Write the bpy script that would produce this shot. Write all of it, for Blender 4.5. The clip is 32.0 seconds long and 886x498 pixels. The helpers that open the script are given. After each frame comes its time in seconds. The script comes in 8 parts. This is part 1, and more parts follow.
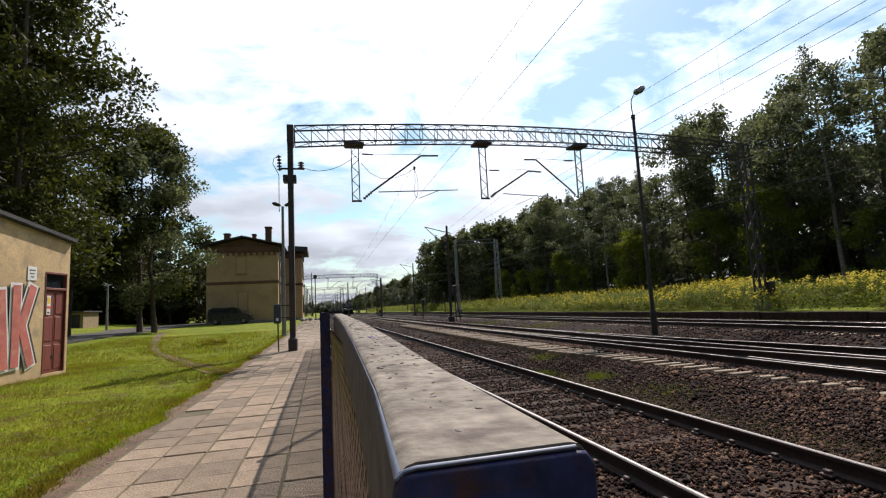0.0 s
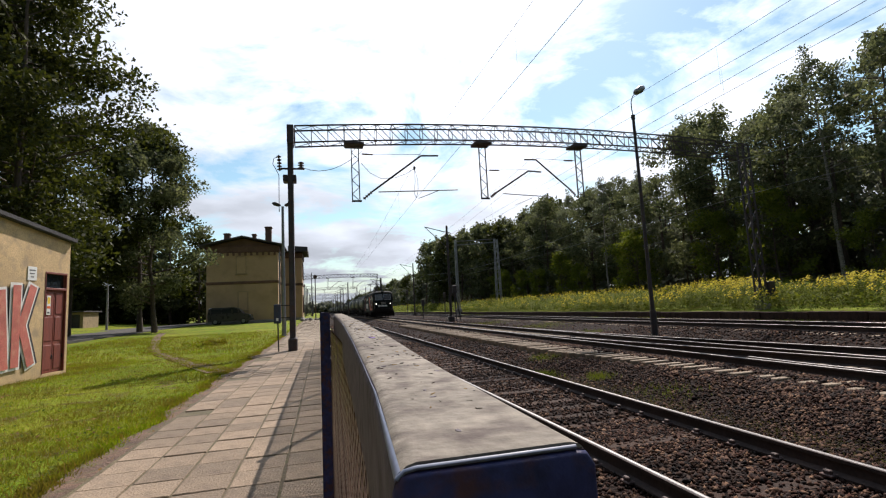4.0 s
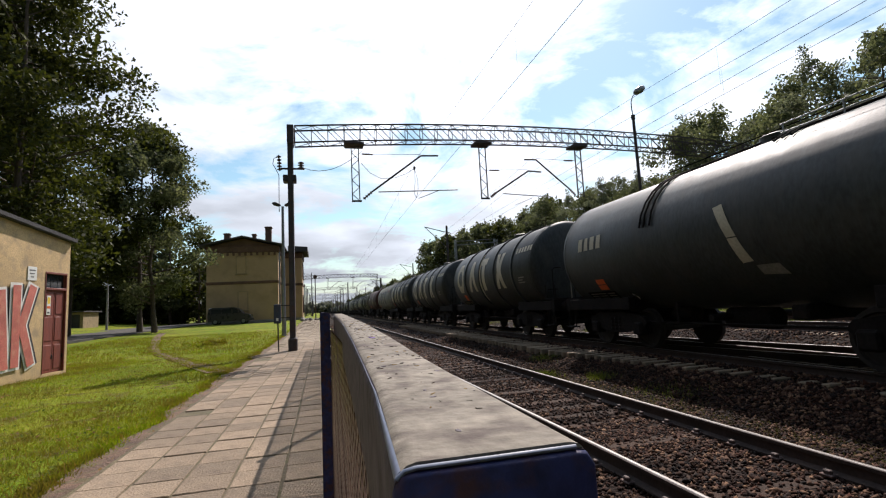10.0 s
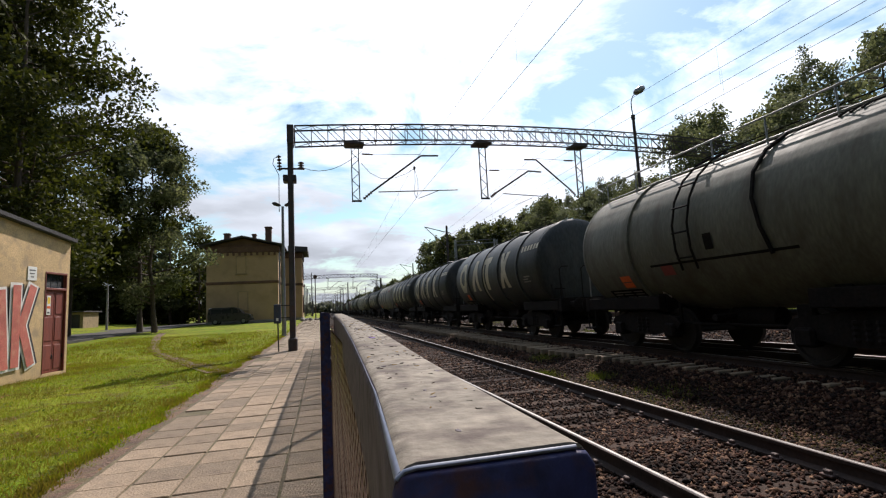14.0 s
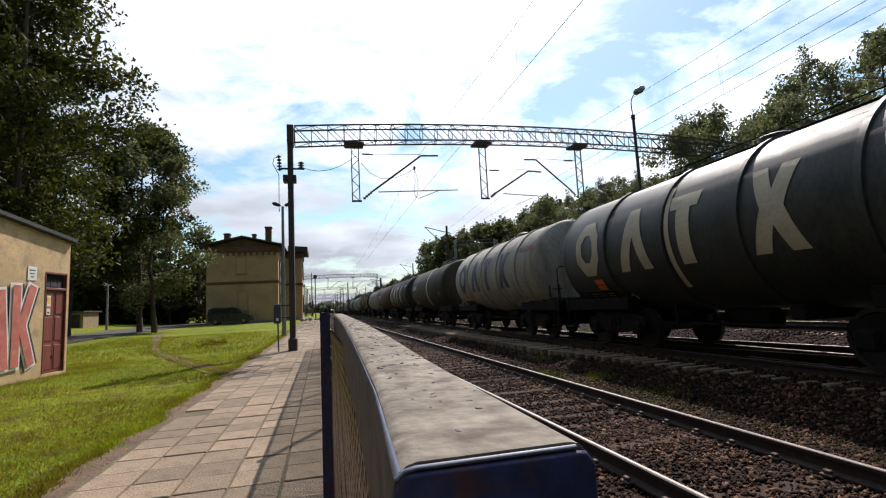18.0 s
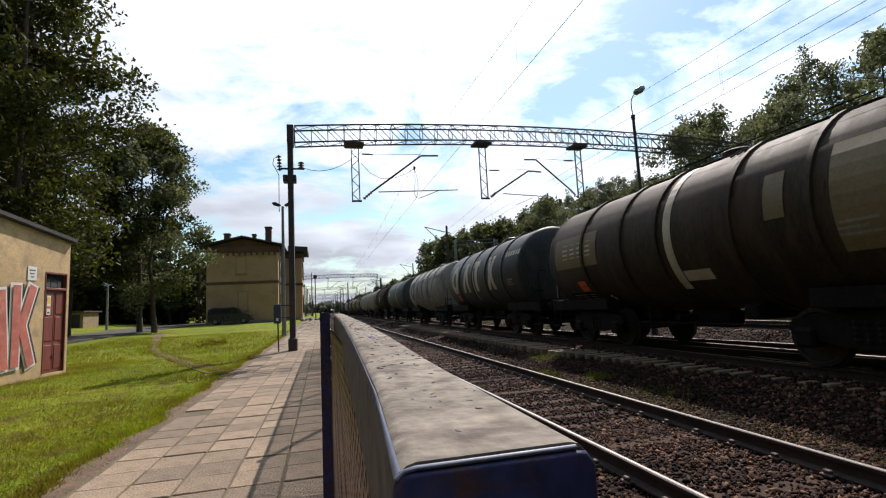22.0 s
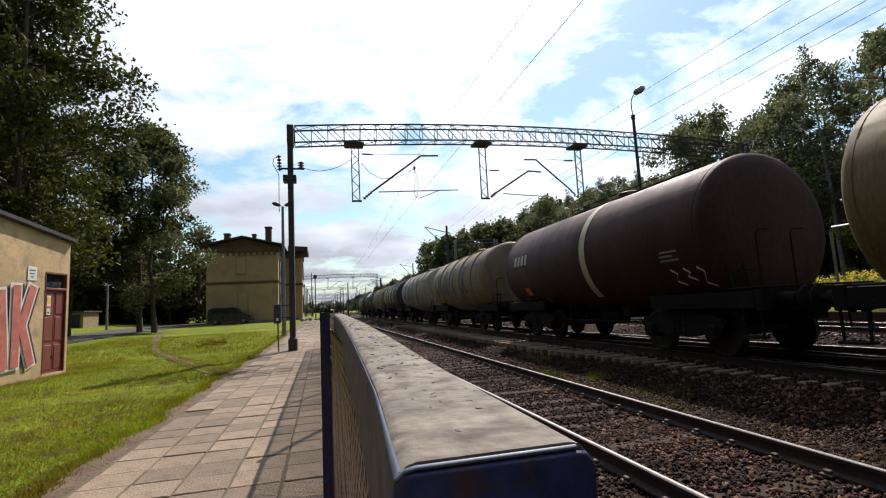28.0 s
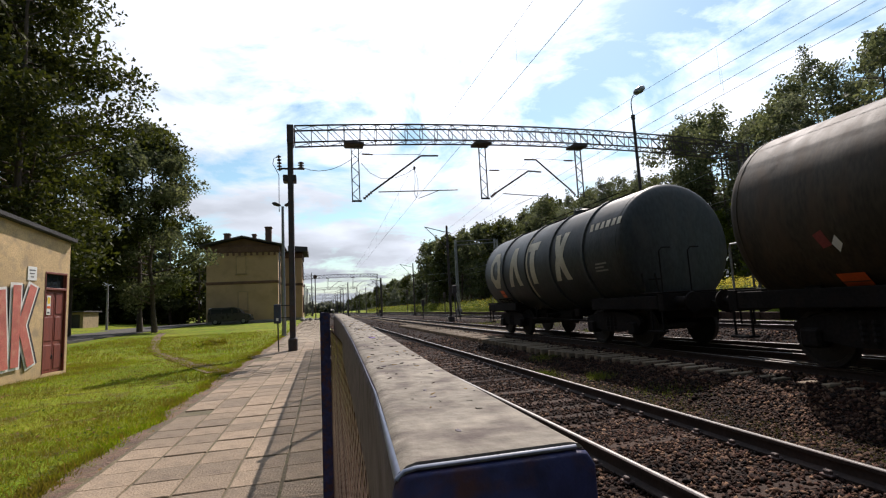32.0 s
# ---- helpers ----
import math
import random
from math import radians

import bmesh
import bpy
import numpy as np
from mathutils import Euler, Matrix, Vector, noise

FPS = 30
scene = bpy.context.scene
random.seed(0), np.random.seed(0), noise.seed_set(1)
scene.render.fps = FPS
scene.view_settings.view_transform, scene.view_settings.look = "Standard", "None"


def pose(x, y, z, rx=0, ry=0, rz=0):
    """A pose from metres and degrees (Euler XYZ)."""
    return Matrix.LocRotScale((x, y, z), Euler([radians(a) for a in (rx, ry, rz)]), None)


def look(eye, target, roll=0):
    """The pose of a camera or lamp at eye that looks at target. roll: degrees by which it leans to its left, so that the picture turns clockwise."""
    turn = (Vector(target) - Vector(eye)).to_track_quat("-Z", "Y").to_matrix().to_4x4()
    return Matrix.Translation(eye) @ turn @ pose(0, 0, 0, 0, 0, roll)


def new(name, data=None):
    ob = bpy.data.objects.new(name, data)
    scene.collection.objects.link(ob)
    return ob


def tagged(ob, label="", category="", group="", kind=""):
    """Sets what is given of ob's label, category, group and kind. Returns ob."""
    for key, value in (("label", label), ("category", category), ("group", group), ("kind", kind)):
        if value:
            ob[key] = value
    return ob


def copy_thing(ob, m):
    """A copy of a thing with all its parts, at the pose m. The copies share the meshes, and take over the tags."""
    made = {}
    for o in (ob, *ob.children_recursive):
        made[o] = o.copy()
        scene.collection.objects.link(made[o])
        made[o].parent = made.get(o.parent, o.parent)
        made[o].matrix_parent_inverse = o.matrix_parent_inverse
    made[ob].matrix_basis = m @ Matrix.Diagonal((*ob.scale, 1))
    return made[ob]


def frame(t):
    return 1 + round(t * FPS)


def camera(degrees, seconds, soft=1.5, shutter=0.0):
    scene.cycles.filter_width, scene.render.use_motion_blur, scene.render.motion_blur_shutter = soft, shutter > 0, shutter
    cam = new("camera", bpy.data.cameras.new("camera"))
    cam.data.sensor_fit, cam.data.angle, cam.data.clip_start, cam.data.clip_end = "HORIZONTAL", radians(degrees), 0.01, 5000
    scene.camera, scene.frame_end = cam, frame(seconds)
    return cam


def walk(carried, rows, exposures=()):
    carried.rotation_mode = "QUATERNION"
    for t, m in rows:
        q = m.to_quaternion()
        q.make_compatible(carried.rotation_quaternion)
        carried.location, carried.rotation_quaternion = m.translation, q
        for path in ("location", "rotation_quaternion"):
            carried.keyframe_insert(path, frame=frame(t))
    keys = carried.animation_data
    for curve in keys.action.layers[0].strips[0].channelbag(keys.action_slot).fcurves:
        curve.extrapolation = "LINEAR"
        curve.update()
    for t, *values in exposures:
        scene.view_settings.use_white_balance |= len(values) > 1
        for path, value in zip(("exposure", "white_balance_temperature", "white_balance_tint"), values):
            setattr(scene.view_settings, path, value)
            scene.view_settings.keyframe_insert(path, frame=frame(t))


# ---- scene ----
# The camera rests on the fence rail; it looks along the tracks, a little to their side, slightly up.
CAM_Z = 1.22
YAW, PITCH, ROLL = 0.251227, 0.117514, -2.9475
cam = camera(85.28, 32.0, soft=1.2, shutter=0.0)
EYE = Vector((0.0, 0.0, CAM_Z))
AIM = EYE + 10 * Vector((math.sin(YAW) * math.cos(PITCH), math.cos(YAW) * math.cos(PITCH), math.sin(PITCH)))
walk(cam, [(0.0, look(EYE, AIM, ROLL)), (32.0, look(EYE, AIM, ROLL))], exposures=[(0.0, 0.40, 6500, 18), (32.0, 0.40, 6500, 18)])

# ---- light: a high sun ahead and to the right, over a sky of broken cloud ----
SUN_AZ, SUN_EL = radians(30), radians(48)          # azimuth from +Y towards +X
SUN_DIR = Vector((math.sin(SUN_AZ) * math.cos(SUN_EL), math.cos(SUN_AZ) * math.cos(SUN_EL), math.sin(SUN_EL)))
sun = new("sun", bpy.data.lights.new("sun", "SUN"))
sun.data.energy, sun.data.angle, sun.data.color = 4.6, radians(0.5), (1.0, 0.94, 0.84)
sun.matrix_world = look(SUN_DIR * 200, (0, 0, 0))


def make_world():
    world = bpy.data.worlds.new("sky")
    scene.world = world
    world.use_nodes = True
    nt = world.node_tree
    nt.nodes.clear()
    N, L = nt.nodes.new, nt.links.new
    out, bg = N("ShaderNodeOutputWorld"), N("ShaderNodeBackground")
    sky = N("ShaderNodeTexSky")
    sky.sky_type, sky.sun_disc = "NISHITA", False
    sky.sun_elevation, sky.sun_rotation = SUN_EL, SUN_AZ
    sky.air_density, sky.dust_density, sky.ozone_density = 1.2, 0.5, 2.0
    tc = N("ShaderNodeTexCoord")
    # clouds lie on a high flat layer: divide the direction by its height
    sep, div, comb = N("ShaderNodeSeparateXYZ"), N("ShaderNodeVectorMath"), N("ShaderNodeCombineXYZ")
    mx = N("ShaderNodeMath")
    mx.operation, mx.inputs[1].default_value = "MAXIMUM", 0.0
    add = N("ShaderNodeMath")
    add.operation, add.inputs[1].default_value = "ADD", 0.16
    L(tc.outputs["Generated"], sep.inputs[0])
    L(sep.outputs["Z"], mx.inputs[0])
    L(mx.outputs[0], add.inputs[0])
    for i in range(3):
        L(add.outputs[0], comb.inputs[i])
    div.operation = "DIVIDE"
    L(tc.outputs["Generated"], div.inputs[0])
    L(comb.outputs[0], div.inputs[1])
    n1, n2 = N("ShaderNodeTexNoise"), N("ShaderNodeTexNoise")
    n1.inputs["Scale"].default_value, n1.inputs["Detail"].default_value, n1.inputs["Roughness"].default_value = 1.45, 9, 0.60
    n1.inputs["Distortion"].default_value = 0.35
    n2.inputs["Scale"].default_value, n2.inputs["Detail"].default_value = 2.1, 6
    for n in (n1, n2):
        L(div.outputs[0], n.inputs["Vector"])
    cover = N("ShaderNodeMapRange")
    cover.inputs["From Min"].default_value, cover.inputs["From Max"].default_value = 0.40, 0.54
    L(n1.outputs["Fac"], cover.inputs["Value"])
    # and close up into haze low over the horizon
    haze, full = N("ShaderNodeMapRange"), N("ShaderNodeMath")
    haze.inputs["From Min"].default_value, haze.inputs["From Max"].default_value = 0.0, 0.16
    haze.inputs["To Min"].default_value, haze.inputs["To Max"].default_value = 0.80, 0.0
    L(sep.outputs["Z"], haze.inputs["Value"])
    full.operation = "MAXIMUM"
    L(cover.outputs[0], full.inputs[0])
    L(haze.outputs[0], full.inputs[1])
    # thin cloud glows towards the sun
    dot = N("ShaderNodeVectorMath")
    dot.operation, dot.inputs[1].default_value = "DOT_PRODUCT", SUN_DIR
    L(tc.outputs["Generated"], dot.inputs[0])
    glow = N("ShaderNodeMapRange")
    glow.inputs["From Min"].default_value, glow.inputs["From Max"].default_value = 0.38, 0.92
    glow.inputs["To Min"].default_value, glow.inputs["To Max"].default_value = 2.2, 16.0
    L(dot.outputs["Value"], glow.inputs["Value"])
    shade = N("ShaderNodeMapRange")
    shade.inputs["From Min"].default_value, shade.inputs["From Max"].default_value = 0.35, 0.65
    shade.inputs["To Min"].default_value, shade.inputs["To Max"].default_value = 0.80, 1.15
    L(n2.outputs["Fac"], shade.inputs["Value"])
    # the half of the sky away from the sun is dimmer
    away = N("ShaderNodeMapRange")
    away.inputs["From Min"].default_value, away.inputs["From Max"].default_value = -0.5, 0.3
    away.inputs["To Min"].default_value, away.inputs["To Max"].default_value = 0.45, 1.0
    L(dot.outputs["Value"], away.inputs["Value"])
    dim = N("ShaderNodeMath")
    dim.operation = "MULTIPLY"
    L(glow.outputs[0], dim.inputs[0])
    L(away.outputs[0], dim.inputs[1])
    mul = N("ShaderNodeMath")
    mul.operation = "MULTIPLY"
    L(dim.outputs[0], mul.inputs[0])
    L(shade.outputs[0], mul.inputs[1])
    # clouds low over the horizon are duller
    low = N("ShaderNodeMapRange")
    low.inputs["From Min"].default_value, low.inputs["From Max"].default_value = 0.02, 0.36
    low.inputs["To Min"].default_value, low.inputs["To Max"].default_value = 0.60, 1.0
    L(sep.outputs["Z"], low.inputs["Value"])
    mul2 = N("ShaderNodeMath")
    mul2.operation = "MULTIPLY"
    L(mul.outputs[0], mul2.inputs[0])
    L(low.outputs[0], mul2.inputs[1])
    ccol = N("ShaderNodeMixRGB")
    ccol.blend_type, ccol.inputs["Fac"].default_value = "MULTIPLY", 1.0
    ccol.inputs["Color2"].default_value = (0.87, 0.975, 1.06, 1)
    L(mul2.outputs[0], ccol.inputs["Color1"])
    mix = N("ShaderNodeMixRGB")
    L(full.outputs[0], mix.inputs["Fac"])
    # hazy air: a paler, greener blue
    tint = N("ShaderNodeMixRGB")
    tint.blend_type, tint.inputs["Fac"].default_value = "MULTIPLY", 1.0
    tint.inputs["Color2"].default_value = (1.12, 1.31, 1.17, 1)
    L(sky.outputs[0], tint.inputs["Color1"])
    L(tint.outputs[0], mix.inputs["Color1"])
    L(ccol.outputs[0], mix.inputs["Color2"])
    L(mix.outputs[0], bg.inputs["Color"])
    bg.inputs["Strength"].default_value = 0.085
    L(bg.outputs[0], out.inputs["Surface"])


make_world()


# ---- materials ----
def nodes_of(name):
    m = bpy.data.materials.new(name)
    m.use_nodes = True
    nt = m.node_tree
    b = nt.nodes["Principled BSDF"]
    return m, nt, b, nt.nodes.new, nt.links.new


def shades(c, v):
    return tuple(max(0.0, min(1.0, x * v)) for x in c) + (1,)


def surface(name, color, rough=0.7, metal=0.0, grain=25.0, blotch=1.2, vary=0.25, dirt=None, dirt_amount=0.45, bump=0.15, per_object=0.0, island=False, stretch=(1, 1, 1), coat=0.0, spec=0.5):
    """A weathered surface: fine grain, broad blotches, patches of dirt, relief."""
    m, nt, b, N, L = nodes_of(name)
    tc, mp = N("ShaderNodeTexCoord"), N("ShaderNodeMapping")
    mp.inputs["Scale"].default_value = stretch
    L(tc.outputs["Object"], mp.inputs["Vector"])
    fine, broad, spots = N("ShaderNodeTexNoise"), N("ShaderNodeTexNoise"), N("ShaderNodeTexNoise")
    for n, s, d in ((fine, grain, 5), (broad, blotch, 4), (spots, blotch * 2.7, 7)):
        n.inputs["Scale"].default_value, n.inputs["Detail"].default_value = s, d
        L(mp.outputs[0], n.inputs["Vector"])
    r1, r2 = N("ShaderNodeValToRGB"), N("ShaderNodeValToRGB")
    r1.color_ramp.elements[0].position, r1.color_ramp.elements[1].position = 0.3, 0.7
    r1.color_ramp.elements[0].color, r1.color_ramp.elements[1].color = shades(color, 1 - vary), shades(color, 1 + vary)
    r2.color_ramp.elements[0].position, r2.color_ramp.elements[1].position = 0.3, 0.7
    r2.color_ramp.elements[0].color, r2.color_ramp.elements[1].color = (1 - vary, 1 - vary, 1 - vary, 1), (1 + vary * 0.6,) * 3 + (1,)
    L(fine.outputs["Fac"], r1.inputs[0])
    L(broad.outputs["Fac"], r2.inputs[0])
    mix = N("ShaderNodeMixRGB")
    mix.blend_type, mix.inputs["Fac"].default_value = "MULTIPLY", 1.0
    L(r1.outputs[0], mix.inputs["Color1"])
    L(r2.outputs[0], mix.inputs["Color2"])
    last = mix.outputs[0]
    if dirt:
        r3, dm = N("ShaderNodeValToRGB"), N("ShaderNodeMixRGB")
        r3.color_ramp.elements[0].position, r3.color_ramp.elements[1].position = 0.48, 0.68
        r3.color_ramp.elements[0].color, r3.color_ramp.elements[1].color = (0, 0, 0, 1), (dirt_amount,) * 3 + (1,)
        L(spots.outputs["Fac"], r3.inputs[0])
        L(r3.outputs[0], dm.inputs["Fac"])
        L(last, dm.inputs["Color1"])
        dm.inputs["Color2"].default_value = (*dirt, 1)
        last = dm.outputs[0]
    if per_object or island:
        src = N("ShaderNodeNewGeometry") if island else N("ShaderNodeObjectInfo")
        rng, om = N("ShaderNodeMapRange"), N("ShaderNodeMixRGB")
        p = per_object or 0.4
        rng.inputs["To Min"].default_value, rng.inputs["To Max"].default_value = 1 - p, 1 + p * 0.7
        L(src.outputs["Random Per Island" if island else "Random"], rng.inputs["Value"])
        om.blend_type, om.inputs["Fac"].default_value = "MULTIPLY", 1.0
        L(last, om.inputs["Color1"])
        L(rng.outputs[0], om.inputs["Color2"])
        last = om.outputs[0]
    L(last, b.inputs["Base Color"])
    rr = N("ShaderNodeMapRange")
    rr.inputs["To Min"].default_value, rr.inputs["To Max"].default_value = max(0.05, rough - 0.15), min(1.0, rough + 0.15)
    L(spots.outputs["Fac"], rr.inputs["Value"])
    L(rr.outputs[0], b.inputs["Roughness"])
    b.inputs["Metallic"].default_value = metal
    b.inputs["Coat Weight"].default_value = coat
    b.inputs["Specular IOR Level"].default_value = spec
    if bump:
        bp = N("ShaderNodeBump")
        bp.inputs["Strength"].default_value, bp.inputs["Distance"].default_value = bump, 0.02
        L(fine.outputs["Fac"], bp.inputs["Height"])
        L(bp.outputs[0], b.inputs["Normal"])
    return m


def leaf(name, color, color2, through_it=0.35, spec=0.15, dry=None, warm=0.45):
    m, nt, b, N, L = nodes_of(name)
    geo, ramp = N("ShaderNodeNewGeometry"), N("ShaderNodeValToRGB")
    ramp.color_ramp.elements[0].color, ramp.color_ramp.elements[1].color = (*color, 1), (*color2, 1)
    src = ramp.outputs[0]
    if dry:
        # withered patches, and a stray dry blade anywhere
        ramp.color_ramp.elements[1].position = 0.78
        ramp.color_ramp.elements.new(0.94).color = (*dry, 1)
        tc, pn, pr, pm = N("ShaderNodeTexCoord"), N("ShaderNodeTexNoise"), N("ShaderNodeValToRGB"), N("ShaderNodeMixRGB")
        pn.inputs["Scale"].default_value, pn.inputs["Detail"].default_value, pn.inputs["Roughness"].default_value = 0.8, 8, 0.65
        pr.color_ramp.elements[0].position, pr.color_ramp.elements[1].position = 0.37, 0.58
        pr.color_ramp.elements[1].color = (0.8, 0.8, 0.8, 1)
        L(tc.outputs["Object"], pn.inputs["Vector"])
        L(pn.outputs["Fac"], pr.inputs[0])
        L(pr.outputs[0], pm.inputs["Fac"])
        L(src, pm.inputs["Color1"])
        pm.inputs["Color2"].default_value = shades(dry, 0.5)
        src = pm.outputs[0]
    L(geo.outputs["Random Per Island"], ramp.inputs[0])
    L(src, b.inputs["Base Color"])
    b.inputs["Roughness"].default_value = 0.65
    b.inputs["Specular IOR Level"].default_value = spec
    tr, mixs = N("ShaderNodeBsdfTranslucent"), N("ShaderNodeMixShader")
    hue = N("ShaderNodeMixRGB")
    hue.blend_type, hue.inputs["Fac"].default_value = "MULTIPLY", 1.0
    hue.inputs["Color2"].default_value = (1.0, 1.0, warm, 1)
    L(src, hue.inputs["Color1"])
    L(hue.outputs[0], tr.inputs["Color"])
    mixs.inputs["Fac"].default_value = through_it
    L(b.outputs[0], mixs.inputs[1])
    L(tr.outputs[0], mixs.inputs[2])
    L(mixs.outputs[0], nt.nodes["Material Output"].inputs["Surface"])
    return m


def glowing(name, color, strength):
    m, nt, b, N, L = nodes_of(name)
    b.inputs["Base Color"].default_value = (*color, 1)
    b.inputs["Emission Color"].default_value = (*color, 1)
    b.inputs["Emission Strength"].default_value = strength
    return m


def glass(name, color=(0.02, 0.025, 0.03), rough=0.06):
    m, nt, b, N, L = nodes_of(name)
    b.inputs["Base Color"].default_value = (*color, 1)
    b.inputs["Roughness"].default_value = rough
    b.inputs["Specular IOR Level"].default_value = 0.8
    return m


def ground_material():
    """Lawn with worn, dry and bare patches."""
    m, nt, b, N, L = nodes_of("lawn")
    tc = N("ShaderNodeTexCoord")
    a, c, d = N("ShaderNodeTexNoise"), N("ShaderNodeTexNoise"), N("ShaderNodeTexNoise")
    for n, s, k in ((a, 0.35, 6), (c, 2.5, 6), (d, 60, 4)):
        n.inputs["Scale"].default_value, n.inputs["Detail"].default_value = s, k
        L(tc.outputs["Object"], n.inputs["Vector"])
    r1, r2, r3 = N("ShaderNodeValToRGB"), N("ShaderNodeValToRGB"), N("ShaderNodeValToRGB")
    for r, lo, hi, c0, c1 in ((r1, 0.35, 0.65, (0.105, 0.17, 0.008, 1), (0.20, 0.22, 0.018, 1)), (r2, 0.50, 0.66, (0, 0, 0, 1), (0.9, 0.9, 0.9, 1)), (r3, 0.3, 0.7, (0.55, 0.55, 0.5, 1), (1.3, 1.3, 1.2, 1))):
        r.color_ramp.elements[0].position, r.color_ramp.elements[1].position = lo, hi
        r.color_ramp.elements[0].color, r.color_ramp.elements[1].color = c0, c1
    L(a.outputs["Fac"], r1.inputs[0])
    L(c.outputs["Fac"], r2.inputs[0])
    L(d.outputs["Fac"], r3.inputs[0])
    m1, m2 = N("ShaderNodeMixRGB"), N("ShaderNodeMixRGB")
    m1.inputs["Color2"].default_value = (0.105, 0.075, 0.03, 1)
    L(r2.outputs[0], m1.inputs["Fac"])
    L(r1.outputs[0], m1.inputs["Color1"])
    m2.blend_type, m2.inputs["Fac"].default_value = "MULTIPLY", 1.0
    L(m1.outputs[0], m2.inputs["Color1"])
    L(r3.outputs[0], m2.inputs["Color2"])
    L(m2.outputs[0], b.inputs["Base Color"])
    b.inputs["Roughness"].default_value = 0.95
    b.inputs["Specular IOR Level"].default_value = 0.1
    bp = N("ShaderNodeBump")
    bp.inputs["Strength"].default_value, bp.inputs["Distance"].default_value = 0.8, 0.04
    L(d.outputs["Fac"], bp.inputs["Height"])
    L(bp.outputs[0], b.inputs["Normal"])
    return m


def ballast_material():
    m, nt, b, N, L = nodes_of("ballast_ground")
    tc, v, n = N("ShaderNodeTexCoord"), N("ShaderNodeTexVoronoi"), N("ShaderNodeTexNoise")
    v.inputs["Scale"].default_value = 17
    n.inputs["Scale"].default_value, n.inputs["Detail"].default_value = 0.7, 5
    L(tc.outputs["Object"], v.inputs["Vector"])
    L(tc.outputs["Object"], n.inputs["Vector"])
    r1, r2, mix = N("ShaderNodeValToRGB"), N("ShaderNodeValToRGB"), N("ShaderNodeMixRGB")
    r1.color_ramp.elements[0].color, r1.color_ramp.elements[1].color = (0.005, 0.0026, 0.0018, 1), (0.028, 0.013, 0.008, 1)
    r2.color_ramp.elements[0].position, r2.color_ramp.elements[1].position = 0.35, 0.65
    r2.color_ramp.elements[0].color, r2.color_ramp.elements[1].color = (0.7, 0.65, 0.6, 1), (1.1, 1.1, 1.1, 1)
    L(v.outputs["Color"], r1.inputs[0])
    L(n.outputs["Fac"], r2.inputs[0])
    mix.blend_type, mix.inputs["Fac"].default_value = "MULTIPLY", 1.0
    L(r1.outputs[0], mix.inputs["Color1"])
    L(r2.outputs[0], mix.inputs["Color2"])
    L(mix.outputs[0], b.inputs["Base Color"])
    b.inputs["Roughness"].default_value = 0.95
    b.inputs["Specular IOR Level"].default_value = 0.15
    bp = N("ShaderNodeBump")
    bp.inputs["Strength"].default_value, bp.inputs["Distance"].default_value = 1.0, 0.06
    L(v.outputs["Distance"], bp.inputs["Height"])
    bp.invert = True
    L(bp.outputs[0], b.inputs["Normal"])
    return m


M_LAWN, M_BALLAST = ground_material(), ballast_material()
def stone_material():
    """Broken stone: dark, red-brown, grey and tan pieces mixed, oilier in broad patches."""
    m, nt, b, N, L = nodes_of("ballast_stone")
    geo, ramp, tc, n, k, mix = N("ShaderNodeNewGeometry"), N("ShaderNodeValToRGB"), N("ShaderNodeTexCoord"), N("ShaderNodeTexNoise"), N("ShaderNodeTexNoise"), N("ShaderNodeMixRGB")
    e = ramp.color_ramp.elements
    e[0].color, e[1].color = (0.006, 0.0032, 0.0024, 1), (0.20, 0.118, 0.072, 1)
    for p, c in ((0.3, (0.016, 0.0068, 0.0045, 1)), (0.62, (0.052, 0.020, 0.0115, 1)), (0.82, (0.082, 0.046, 0.030, 1))):
        e.new(p).color = c
    L(geo.outputs["Random Per Island"], ramp.inputs[0])
    n.inputs["Scale"].default_value, n.inputs["Detail"].default_value = 0.9, 5
    k.inputs["Scale"].default_value, k.inputs["Detail"].default_value = 45, 4
    r = N("ShaderNodeValToRGB")
    r.color_ramp.elements[0].position, r.color_ramp.elements[1].position = 0.34, 0.62
    r.color_ramp.elements[0].color, r.color_ramp.elements[1].color = (0.45, 0.42, 0.40, 1), (1.1, 1.05, 1.0, 1)
    for q in (n, k):
        L(tc.outputs["Object"], q.inputs["Vector"])
    L(n.outputs["Fac"], r.inputs[0])
    mix.blend_type, mix.inputs["Fac"].default_value = "MULTIPLY", 1.0
    L(ramp.outputs[0], mix.inputs["Color1"])
    L(r.outputs[0], mix.inputs["Color2"])
    L(mix.outputs[0], b.inputs["Base Color"])
    b.inputs["Roughness"].default_value, b.inputs["Specular IOR Level"].default_value = 0.9, 0.2
    bp = N("ShaderNodeBump")
    bp.inputs["Strength"].default_value, bp.inputs["Distance"].default_value = 0.5, 0.01
    L(k.outputs["Fac"], bp.inputs["Height"])
    L(bp.outputs[0], b.inputs["Normal"])
    return m


